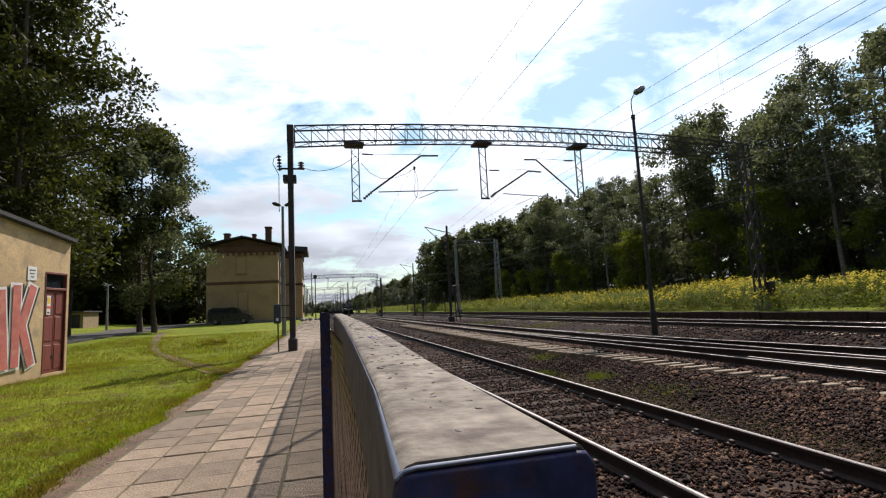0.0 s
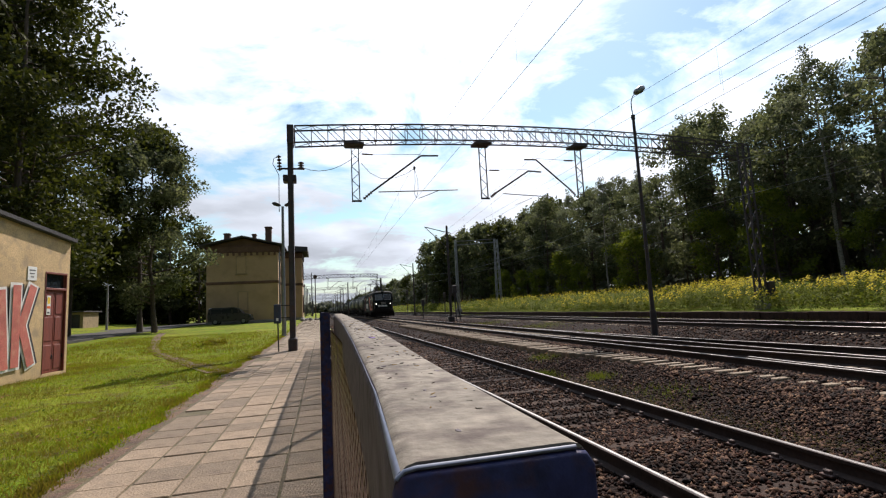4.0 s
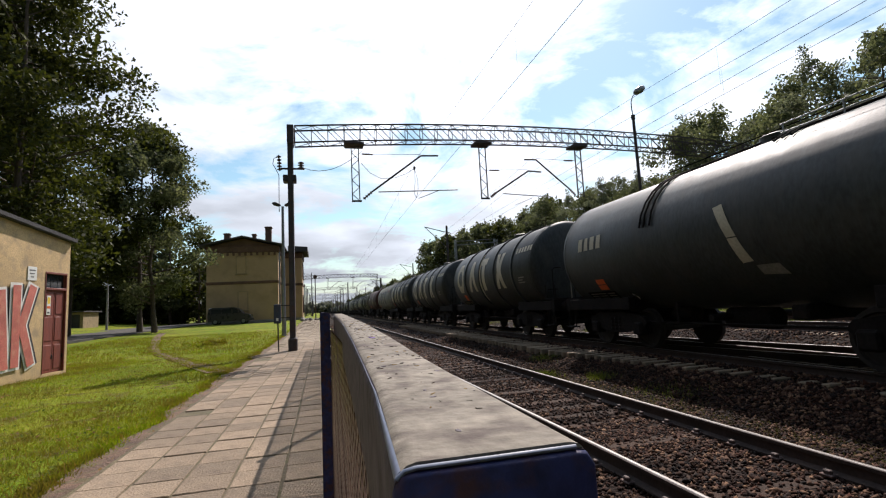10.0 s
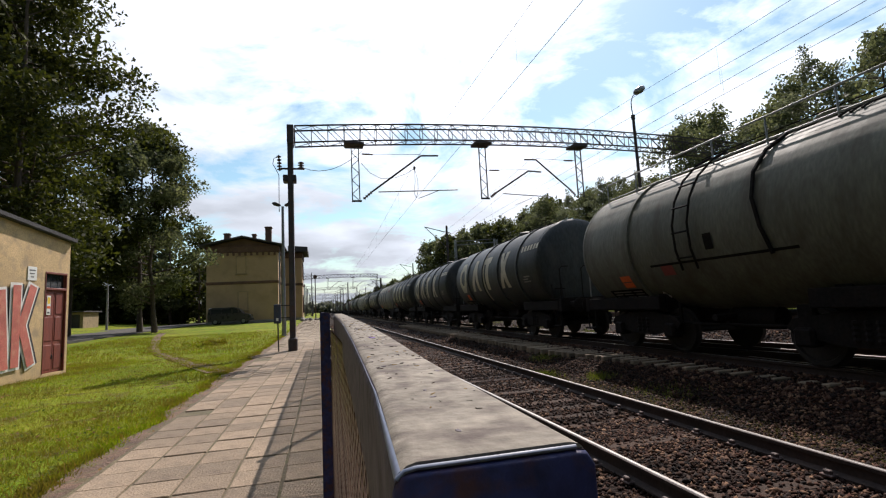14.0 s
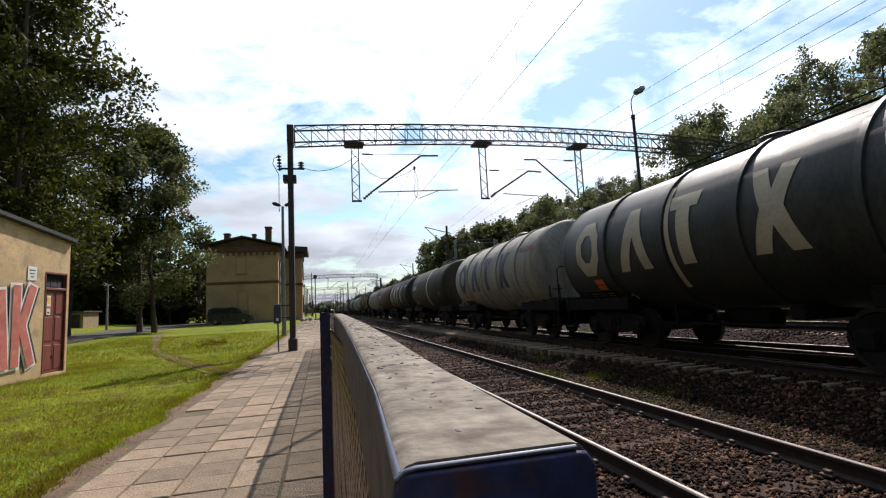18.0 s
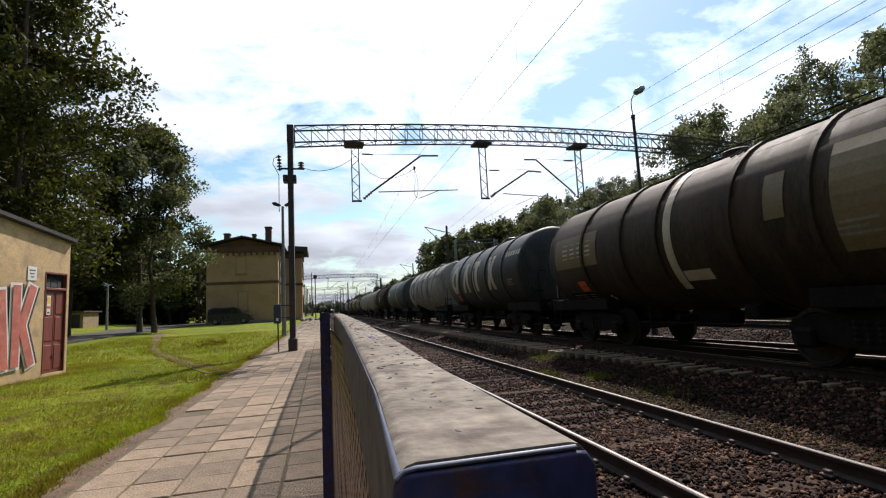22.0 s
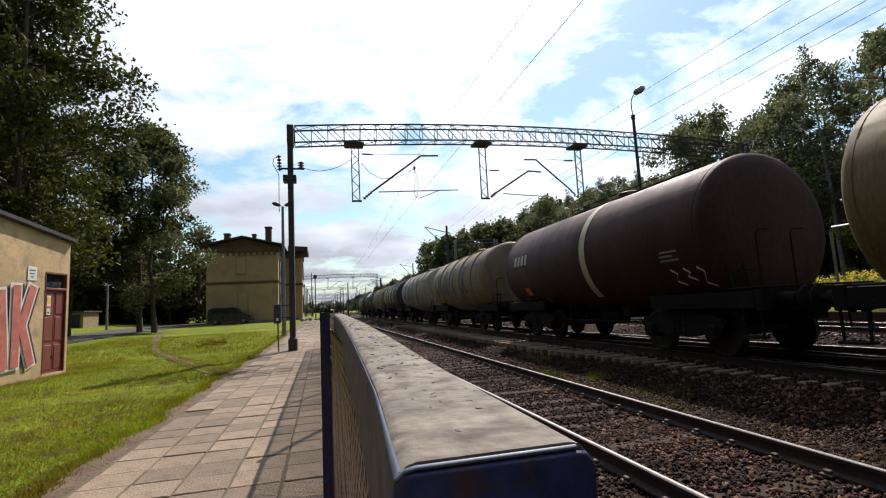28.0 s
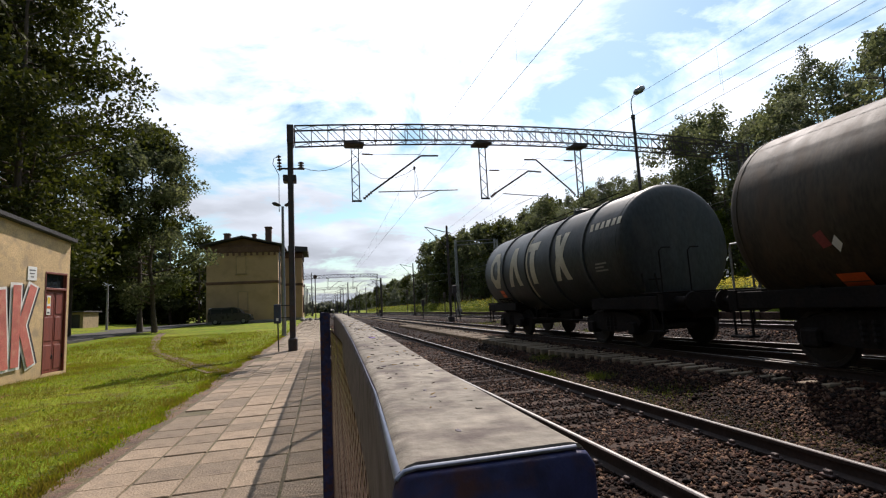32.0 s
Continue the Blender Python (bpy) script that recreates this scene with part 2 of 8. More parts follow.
M_STONE = stone_material()
M_SOIL = surface("dry_soil", (0.125, 0.07, 0.042), 0.95, grain=45, blotch=2.5, vary=0.45, dirt=(0.075, 0.075, 0.025), dirt_amount=0.8, bump=1.0)
M_PAVER = surface("concrete_paver", (0.235, 0.172, 0.112), 0.88, grain=55, blotch=1.6, vary=0.28, dirt=(0.13, 0.095, 0.065), dirt_amount=0.7, bump=0.7, per_object=0.32)
M_PAVER_REST = surface("concrete_paver_rest", (0.235, 0.180, 0.118), 0.85, grain=90, blotch=1.6, vary=0.18, dirt=(0.16, 0.14, 0.12), bump=0.35, island=True, per_object=0.22)
M_JOINT = surface("joint_moss", (0.095, 0.072, 0.036), 0.95, grain=60, blotch=3, vary=0.4, dirt=(0.06, 0.075, 0.02), bump=0.5)
M_ASPHALT = surface("asphalt", (0.085, 0.08, 0.075), 0.95, spec=0.1, grain=80, blotch=0.6, vary=0.2, dirt=(0.05, 0.05, 0.045), bump=0.3)
M_RAIL = surface("rusty_rail", (0.035, 0.02, 0.015), 0.85, 0.0, grain=30, blotch=2, vary=0.35, bump=0.2)
M_RAILTOP = surface("polished_rail_head", (0.30, 0.28, 0.265), 0.36, 1.0, grain=60, blotch=0.4, vary=0.12, bump=0.02, stretch=(1, 0.1, 1))
M_SLEEPER = surface("timber_sleeper", (0.042, 0.024, 0.016), 0.9, spec=0.2, grain=30, blotch=2, vary=0.45, dirt=(0.075, 0.036, 0.022), bump=0.5, per_object=0.25, stretch=(0.3, 3, 1))
M_CONC = surface("concrete_sleeper", (0.23, 0.17, 0.11), 0.85, grain=50, blotch=2, vary=0.2, dirt=(0.16, 0.12, 0.09), bump=0.3, per_object=0.15)
M_CONCGREY = surface("grey_concrete", (0.27, 0.25, 0.23), 0.9, grain=40, blotch=1.5, vary=0.22, dirt=(0.12, 0.10, 0.08), bump=0.35)
M_STEEL = surface("dark_painted_steel", (0.045, 0.04, 0.045), 0.6, 0.2, grain=30, blotch=2, vary=0.35, dirt=(0.10, 0.05, 0.03), dirt_amount=0.5, bump=0.12)
M_RUSTSTEEL = surface("rusted_steel", (0.085, 0.052, 0.045), 0.75, 0.1, grain=30, blotch=2.5, vary=0.4, dirt=(0.14, 0.06, 0.035), bump=0.25)
M_GALV = surface("galvanised_steel", (0.24, 0.25, 0.26), 0.5, 0.6, grain=30, blotch=2, vary=0.2, bump=0.05)
M_MESH = surface("worn_mesh_wire", (0.17, 0.10, 0.075), 0.36, 0.7, grain=30, blotch=6, vary=0.4, dirt=(0.10, 0.05, 0.035), bump=0.0)
M_WIRE = surface("wire", (0.06, 0.055, 0.05), 0.55, 0.5, grain=20, blotch=1, vary=0.2, bump=0)
M_PORC = surface("brown_porcelain", (0.09, 0.045, 0.035), 0.3, grain=20, blotch=3, vary=0.2, bump=0)
M_FENCETOP = surface("flaking_pale_paint", (0.205, 0.178, 0.142), 0.85, spec=0.2, grain=75, blotch=11, vary=0.26, dirt=(0.085, 0.066, 0.06), dirt_amount=0.8, bump=0.2)
M_FENCEBLUE = surface("chipped_blue_paint", (0.022, 0.028, 0.10), 0.6, spec=0.3, grain=60, blotch=14, vary=0.3, dirt=(0.075, 0.03, 0.025), dirt_amount=0.9, bump=0.2)
M_FENCESIDE = surface("dull_violet_paint", (0.066, 0.044, 0.060), 0.7, grain=60, blotch=13, vary=0.3, dirt=(0.028, 0.012, 0.012), dirt_amount=0.95, bump=0.12)
# soft pale blue highlight on the rail's rim, put into colour
M_FENCEEDGE = surface("pale_blue_paint_edge", (0.15, 0.175, 0.25), 0.45, grain=40, blotch=18, vary=0.2, dirt=(0.10, 0.11, 0.17), dirt_amount=0.6, bump=0.0)
M_DRYLEAF = leaf("fallen_leaf", (0.10, 0.055, 0.022), (0.30, 0.19, 0.07), 0.3, 0.1)
M_VIOLET = surface("violet_plastic", (0.16, 0.07, 0.30), 0.5, grain=90, blotch=30, vary=0.2, bump=0.1)
M_PLASTER = surface("ochre_plaster", (0.55, 0.385, 0.20), 0.9, grain=35, blotch=1.3, vary=0.2, dirt=(0.33, 0.25, 0.16), dirt_amount=0.8, bump=0.45)
M_PLASTER2 = surface("yellow_plaster", (0.44, 0.30, 0.17), 0.9, grain=20, blotch=0.35, vary=0.12, dirt=(0.30, 0.21, 0.11), dirt_amount=0.5, bump=0.15)
M_PLASTER_GREY = surface("stained_plaster", (0.30, 0.225, 0.13), 0.9, grain=35, blotch=1.2, vary=0.22, dirt=(0.16, 0.11, 0.07), bump=0.25)
M_BRICKBAND = surface("brown_brick_band", (0.13, 0.07, 0.045), 0.85, grain=14, blotch=1, vary=0.3, bump=0.2)
M_ROOF = surface("bitumen_roof", (0.05, 0.047, 0.05), 0.85, grain=20, blotch=0.8, vary=0.3, bump=0.3)
M_DOOR = surface("red_brown_door_paint", (0.20, 0.047, 0.033), 0.55, grain=25, blotch=2, vary=0.2, dirt=(0.12, 0.04, 0.03), bump=0.1, stretch=(3, 3, 0.5))
M_GLASS = glass("dark_glass")
# glass with a pale sky reflection put into its colour
M_WSHIELD = glass("pale_windscreen", (0.08, 0.09, 0.095), 0.08)
M_WHITE = surface("white_sign", (0.72, 0.72, 0.70), 0.5, grain=40, blotch=5, vary=0.06, bump=0)
M_YELLOW = surface("yellow_sign", (0.75, 0.52, 0.05), 0.5, grain=40, blotch=5, vary=0.08, bump=0)
M_TEXTBAR = surface("dark_print", (0.06, 0.06, 0.07), 0.6, grain=40, blotch=5, vary=0.1, bump=0)
M_SPRAYW = surface("white_spray", (0.70, 0.68, 0.64), 0.7, grain=40, blotch=4, vary=0.1, bump=0.1)
M_SPRAYR = surface("red_spray", (0.48, 0.13, 0.10), 0.7, grain=40, blotch=2, vary=0.25, dirt=(0.55, 0.28, 0.18), bump=0.1)
M_SPRAYK = surface("black_spray", (0.035, 0.03, 0.035), 0.7, grain=40, blotch=4, vary=0.2, bump=0.1)
M_BARK = surface("bark", (0.085, 0.062, 0.048), 0.95, grain=14, blotch=2, vary=0.4, bump=0.8, stretch=(1, 1, 0.3))
M_BIRCH = surface("birch_bark", (0.30, 0.28, 0.25), 0.85, grain=10, blotch=2.5, vary=0.2, dirt=(0.05, 0.045, 0.04), dirt_amount=0.95, bump=0.3, stretch=(1, 1, 3))
M_LEAF = leaf("leaf_green", (0.058, 0.074, 0.040), (0.165, 0.178, 0.092), 0.5, warm=0.75)
M_LEAFDARK = leaf("leaf_dark", (0.022, 0.031, 0.010), (0.08, 0.088, 0.024), 0.38)
M_LEAF2 = leaf("leaf_bright", (0.075, 0.11, 0.016), (0.18, 0.20, 0.035), 0.5)
# grey-green birch leaf made paler and greyer: haze put into its colour
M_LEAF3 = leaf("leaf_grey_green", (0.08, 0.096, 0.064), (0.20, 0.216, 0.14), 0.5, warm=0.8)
M_GRASS = leaf("grass_blade", (0.125, 0.22, 0.006), (0.29, 0.36, 0.014), 0.45, 0.05, (0.30, 0.20, 0.06))
M_DRYWEED = leaf("dry_weed", (0.06, 0.065, 0.03), (0.17, 0.14, 0.075), 0.4, 0.05)
M_WEED = leaf("weed_green", (0.065, 0.095, 0.018), (0.17, 0.185, 0.045), 0.5, 0.03)
M_FLOWER = leaf("goldenrod_bloom", (0.40, 0.32, 0.006), (0.66, 0.54, 0.02), 0.4, 0.03)
# leaf of the inner wood lifted to pale grey, haze put into colour
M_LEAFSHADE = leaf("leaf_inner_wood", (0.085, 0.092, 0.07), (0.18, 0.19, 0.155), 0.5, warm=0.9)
M_TYRE = surface("wheel_steel", (0.022, 0.018, 0.016), 0.75, 0.2, grain=20, blotch=3, vary=0.3, bump=0.1)
M_UNDER = surface("grimy_underframe", (0.012, 0.010, 0.0095), 0.9, 0.0, grain=20, blotch=2, vary=0.4, dirt=(0.024, 0.016, 0.012), bump=0.2, spec=0.15)
M_PRINT = surface("faded_print", (0.22, 0.21, 0.19), 0.7, grain=20, blotch=2, vary=0.2, bump=0)
GRIME = (0.05, 0.042, 0.035)
TANK = {
    "black": surface("black_tank_paint", (0.032, 0.038, 0.040), 0.54, spec=0.4, grain=16, blotch=0.9, vary=0.35, dirt=(0.072, 0.068, 0.062), bump=0.05, stretch=(1, 1.2, 0.45)),
    "white": surface("grey_white_tank_paint", (0.36, 0.355, 0.325), 0.65, spec=0.25, grain=16, blotch=0.8, vary=0.17, dirt=(0.15, 0.12, 0.085), dirt_amount=0.6, bump=0.05, stretch=(1, 1.6, 0.35)),
    "beige": surface("beige_tank_paint", (0.27, 0.225, 0.155), 0.65, spec=0.25, grain=16, blotch=0.8, vary=0.18, dirt=(0.14, 0.10, 0.065), dirt_amount=0.6, bump=0.05, stretch=(1, 1.6, 0.35)),
    "brown": surface("brown_tank_paint", (0.052, 0.018, 0.016), 0.65, spec=0.25, grain=16, blotch=0.9, vary=0.32, dirt=(0.035, 0.024, 0.022), bump=0.05, stretch=(1, 1.4, 0.4)),
    "grey": surface("dark_grey_tank_paint", (0.045, 0.041, 0.034), 0.65, spec=0.25, grain=16, blotch=0.9, vary=0.28, dirt=GRIME, bump=0.05, stretch=(1, 1.4, 0.4)),
    "blue": surface("blue_grey_tank_paint", (0.05, 0.066, 0.07), 0.62, spec=0.3, grain=16, blotch=0.9, vary=0.25, dirt=(0.06, 0.06, 0.055), bump=0.05, stretch=(1, 1.4, 0.4)),
    "ochre": surface("ochre_tank_paint", (0.165, 0.115, 0.05), 0.68, spec=0.2, grain=16, blotch=0.7, vary=0.25, dirt=(0.085, 0.06, 0.032), dirt_amount=0.7, bump=0.05, stretch=(1, 1.4, 0.4)),
    "rust": surface("rust_brown_tank_paint", (0.042, 0.032, 0.021), 0.68, spec=0.2, grain=16, blotch=1.1, vary=0.35, dirt=(0.075, 0.048, 0.03), dirt_amount=0.7, bump=0.08, stretch=(1, 1.4, 0.4)),
    "pale": surface("pale_grey_green_tank_paint", (0.125, 0.125, 0.10), 0.65, spec=0.25, grain=16, blotch=0.9, vary=0.2, dirt=(0.08, 0.07, 0.055), dirt_amount=0.65, bump=0.05, stretch=(1, 1.4, 0.4)),
}
M_MARKPALE = surface("cream_marking", (0.50, 0.455, 0.35), 0.6, grain=20, blotch=1, vary=0.12, dirt=(0.33, 0.28, 0.20), bump=0)
M_MARKBLUE = surface("navy_marking", (0.035, 0.05, 0.105), 0.6, grain=20, blotch=1, vary=0.15, dirt=(0.10, 0.10, 0.11), bump=0)
M_MARKRED = surface("dull_red_marking", (0.24, 0.045, 0.04), 0.6, grain=20, blotch=1, vary=0.15, bump=0)
M_MARKTAN = surface("tan_patch", (0.17, 0.13, 0.06), 0.6, grain=20, blotch=1, vary=0.15, bump=0)
M_ORANGE = surface("orange_plate", (0.72, 0.13, 0.03), 0.5, grain=20, blotch=2, vary=0.1, bump=0)
M_LOCO = surface("dark_green_loco_paint", (0.012, 0.014, 0.0135), 0.8, spec=0.15, grain=16, blotch=0.8, vary=0.25, dirt=(0.05, 0.045, 0.04), bump=0.04)
M_LOCOORANGE = surface("orange_loco_paint", (0.44, 0.062, 0.014), 0.6, grain=16, blotch=0.8, vary=0.2, dirt=(0.22, 0.05, 0.025), bump=0.04)
M_LOCOROOF = surface("grey_loco_roof", (0.03, 0.03, 0.028), 0.85, spec=0.2, grain=16, blotch=0.8, vary=0.25, dirt=GRIME, bump=0.08)
M_HEADLIGHT = glowing("lit_headlight", (1.0, 0.97, 0.86), 5.0)
M_CAR = surface("dark_van_paint", (0.022, 0.024, 0.03), 0.3, grain=10, blotch=1, vary=0.15, bump=0, coat=0.4)
M_RUBBER = surface("rubber", (0.02, 0.02, 0.02), 0.8, grain=20, blotch=2, vary=0.2, bump=0.1)
M_BLUEBOX = surface("blue_cabinet_paint", (0.03, 0.045, 0.085), 0.5, grain=20, blotch=3, vary=0.25, dirt=(0.08, 0.06, 0.05), bump=0.1)


# ---- mesh helpers ----
class Shape:
    """Collects vertices and faces of one part."""

    def __init__(self):
        self.v, self.f = [], []

    def add(self, verts, faces):
        o = len(self.v)
        self.v += [tuple(p) for p in verts]
        self.f += [tuple(i + o for i in f) for f in faces]
        return self

    def box(self, x0, x1, y0, y1, z0, z1, c=0.0, m=None):
        """A box with chamfered edges of width c."""
        if c <= 0:
            vs = [(x, y, z) for x in (x0, x1) for y in (y0, y1) for z in (z0, z1)]
            fs = [(0, 1, 3, 2), (4, 6, 7, 5), (0, 4, 5, 1), (2, 3, 7, 6), (0, 2, 6, 4), (1, 5, 7, 3)]
        else:
            lo, hi, vs, key = (x0, y0, z0), (x1, y1, z1), [], {}
            c = min(c, 0.49 * min(x1 - x0, y1 - y0, z1 - z0))
            for s in [(i, j, k) for i in (0, 1) for j in (0, 1) for k in (0, 1)]:
                for a in range(3):
                    p = [(hi[d] if s[d] else lo[d]) if d == a else (hi[d] - c if s[d] else lo[d] + c) for d in range(3)]
                    key[s, a] = len(vs)
                    vs.append(tuple(p))
            fs = []
            for a in range(3):
                b, d = (a + 1) % 3, (a + 2) % 3
                for e in (0, 1):
                    def s(i, j):
                        t = [0, 0, 0]
                        t[a], t[b], t[d] = e, i, j
                        return tuple(t)
                    q = [key[s(0, 0), a], key[s(1, 0), a], key[s(1, 1), a], key[s(0, 1), a]]
                    fs.append(tuple(q if e else q[::-1]))
                    for j in (0, 1):
                        # edge between faces a(e) and d(j)
                        t0, t1 = [0, 0, 0], [0, 0, 0]
                        t0[a] = t1[a] = e
                        t0[d] = t1[d] = j
                        t0[b], t1[b] = 0, 1
                        t0, t1 = tuple(t0), tuple(t1)
                        q = [key[t0, a], key[t1, a], key[t1, d], key[t0, d]]
                        fs.append(tuple(q if (e + j) % 2 else q[::-1]))
            for s in [(i, j, k) for i in (0, 1) for j in (0, 1) for k in (0, 1)]:
                q = [key[s, 0], key[s, 1], key[s, 2]]
                fs.append(tuple(q if sum(s) % 2 else q[::-1]))
        if m is not None:
            vs = [m @ Vector(p) for p in vs]
        return self.add(vs, fs)

    def tube(self, a, b, r, r2=None, n=8, caps=True):
        a, b = Vector(a), Vector(b)
        r2 = r if r2 is None else r2
        w = (b - a).normalized()
        u = w.orthogonal().normalized()
        k = w.cross(u)
        vs = []
        for p, q in ((a, r), (b, r2)):
            vs += [p + q * (math.cos(2 * math.pi * i / n) * u + math.sin(2 * math.pi * i / n) * k) for i in range(n)]
        fs = [(i, (i + 1) % n, n + (i + 1) % n, n + i) for i in range(n)]
        if caps:
            fs += [tuple(range(n))[::-1], tuple(range(n, 2 * n))]
        return self.add(vs, fs)

    def bar(self, a, b, w, h, up=(0, 0, 1)):
        """A straight bar of rectangular section from a to b."""
        a, b = Vector(a), Vector(b)
        d = (b - a).normalized()
        s = d.cross(Vector(up))
        s = s.normalized() if s.length > 1e-4 else Vector((1, 0, 0))
        t = s.cross(d).normalized()
        vs = []
        for p in (a, b):
            vs += [p + s * i * w / 2 + t * j * h / 2 for i, j in ((-1, -1), (1, -1), (1, 1), (-1, 1))]
        return self.add(vs, [(0, 1, 2, 3)[::-1], (4, 5, 6, 7), (0, 1, 5, 4), (1, 2, 6, 5), (2, 3, 7, 6), (3, 0, 4, 7)])

    def path(self, pts, r, n=6):
        """A round bar bent along points, one connected piece."""
        pts = [Vector(p) for p in pts]
        k = len(pts)
        u, rings = None, []
        for i in range(k):
            d = (pts[min(k - 1, i + 1)] - pts[max(0, i - 1)]).normalized()
            u = d.orthogonal().normalized() if u is None else (u - d * u.dot(d)).normalized()
            w = d.cross(u)
            rings.append([pts[i] + r * (math.cos(2 * math.pi * j / n) * u + math.sin(2 * math.pi * j / n) * w) for j in range(n)])
        return self.loft(rings)

    def lathe(self, profile, origin=(0, 0, 0), axis="y", n=32):
        """Rings of (position along the axis, radius) about it."""
        vs, fs = [], []
        for s, r in profile:
            for i in range(n):
                t = 2 * math.pi * i / n
                a, b = r * math.cos(t), r * math.sin(t)
                p = {"y": (a, s, b), "x": (s, a, b), "z": (a, b, s)}[axis]
                vs.append(tuple(origin[d] + p[d] for d in range(3)))
        for j in range(len(profile) - 1):
            for i in range(n):
                q = (j * n + i, j * n + (i + 1) % n, (j + 1) * n + (i + 1) % n, (j + 1) * n + i)
                fs.append(q)
        fs.append(tuple(range(n))[::-1])
        fs.append(tuple(range((len(profile) - 1) * n, len(profile) * n)))
        return self.add(vs, fs)

    def loft(self, sections, close=True):
        """Joins equal outlines, one after another; caps both ends."""
        n, vs, fs = len(sections[0]), [], []
        for s in sections:
            vs += s
        for j in range(len(sections) - 1):
            for i in range(n):
                fs.append((j * n + i, j * n + (i + 1) % n, (j + 1) * n + (i + 1) % n, (j + 1) * n + i))
        if close:
            fs += [tuple(range(n))[::-1], tuple(range((len(sections) - 1) * n, len(sections) * n))]
        return self.add(vs, fs)


def mesh_of(name, s, mats, smooth=None):
    me = bpy.data.meshes.new(name)
    me.from_pydata(s.v, [], s.f)
    for m in (mats if isinstance(mats, (list, tuple)) else [mats]):
        me.materials.append(m)
    bm = bmesh.new()
    bm.from_mesh(me)
    bmesh.ops.recalc_face_normals(bm, faces=bm.faces)
    bm.to_mesh(me)
    bm.free()
    if smooth:
        me.polygons.foreach_set("use_smooth", [True] * len(me.polygons))
        me.set_sharp_from_angle(angle=radians(smooth))
    return me


def part(name, s, material, parent=None, label="", smooth=None, at=None):
    """Links one mesh, under a thing or a part if one is given."""
    ob = new(name, s if isinstance(s, bpy.types.Mesh) else mesh_of(name, s, material, smooth))
    if parent:
        ob.parent = parent
    if at is not None:
        ob.matrix_basis = at
    if label:
        tagged(ob, label)
    return ob


def thing(name, label, category, group="", at=None, kind=""):
    ob = new(name)
    ob.empty_display_size = 0.2
    if at is not None:
        ob.matrix_basis = at
    return tagged(ob, label, category, group, kind)


def setting(name, s, material, label, category, smooth=None):
    return tagged(part(name, s, material, smooth=smooth), label, category, kind="structure")


def raw_mesh(name, verts, faces, mats, index=None, smooth=False):
    """A large mesh straight from arrays of quads or triangles."""
    me = bpy.data.meshes.new(name)
    verts, faces = np.asarray(verts, np.float32), np.asarray(faces, np.int32)
    k = faces.shape[1]
    me.vertices.add(len(verts))
    me.vertices.foreach_set("co", verts.ravel())
    me.loops.add(faces.size)
    me.loops.foreach_set("vertex_index", faces.ravel())
    me.polygons.add(len(faces))
    me.polygons.foreach_set("loop_start", np.arange(0, faces.size, k, dtype=np.int32))
    for m in mats:
        me.materials.append(m)
    if index is not None:
        me.polygons.foreach_set("material_index", np.asarray(index, np.int32))
    if smooth:
        me.polygons.foreach_set("use_smooth", np.ones(len(faces), bool))
    me.update()
    return me


def smoothstep(a, b, x):
    t = min(1.0, max(0.0, (x - a) / (b - a)))
    return t * t * (3 - 2 * t)


# ---- the lie of the land ----
RAIL1, RAIL2, RAIL3 = (2.74, 4.42, -0.29), (7.57, 9.25, -0.02), (13.65, 15.25, 0.12)
PROFILE = [(-400, 3.0), (-60, 1.5), (-30, 0.7), (-22.5, 0.12), (-15, 0.03), (-12, 0.02), (-7, -0.02), (-2.6, -0.03), (0.35, -0.03), (0.75, -0.34), (1.4, -0.475), (2.1, -0.48), (5.0, -0.48), (5.4, -0.46), (6.7, -0.22), (10.2, -0.2), (11.6, -0.22), (12.9, -0.05),
           (15.9, -0.05), (17.25, 0.02), (17.45, 0.30), (18.6, 0.36), (22, 0.55), (27, 0.8), (60, 1.2), (400, 2.0)]


def land(x, y):
    for (x0, z0), (x1, z1) in zip(PROFILE, PROFILE[1:]):
        if x <= x1:
            z = z0 + (z1 - z0) * max(0.0, (x - x0) / (x1 - x0))
            break
    else:
        z = PROFILE[-1][1]
    return z + (0.35 * smoothstep(22, 60, y) * (1 - smoothstep(-1.0, 1.0, x)) if x < 1 else 0.0)


def grid_sheet(xs, ys, height):
    vs = [(x, y, height(x, y)) for y in ys for x in xs]
    n = len(xs)
    fs = [(j * n + i, j * n + i + 1, (j + 1) * n + i + 1, (j + 1) * n + i) for j in range(len(ys) - 1) for i in range(n - 1)]
    return vs, fs


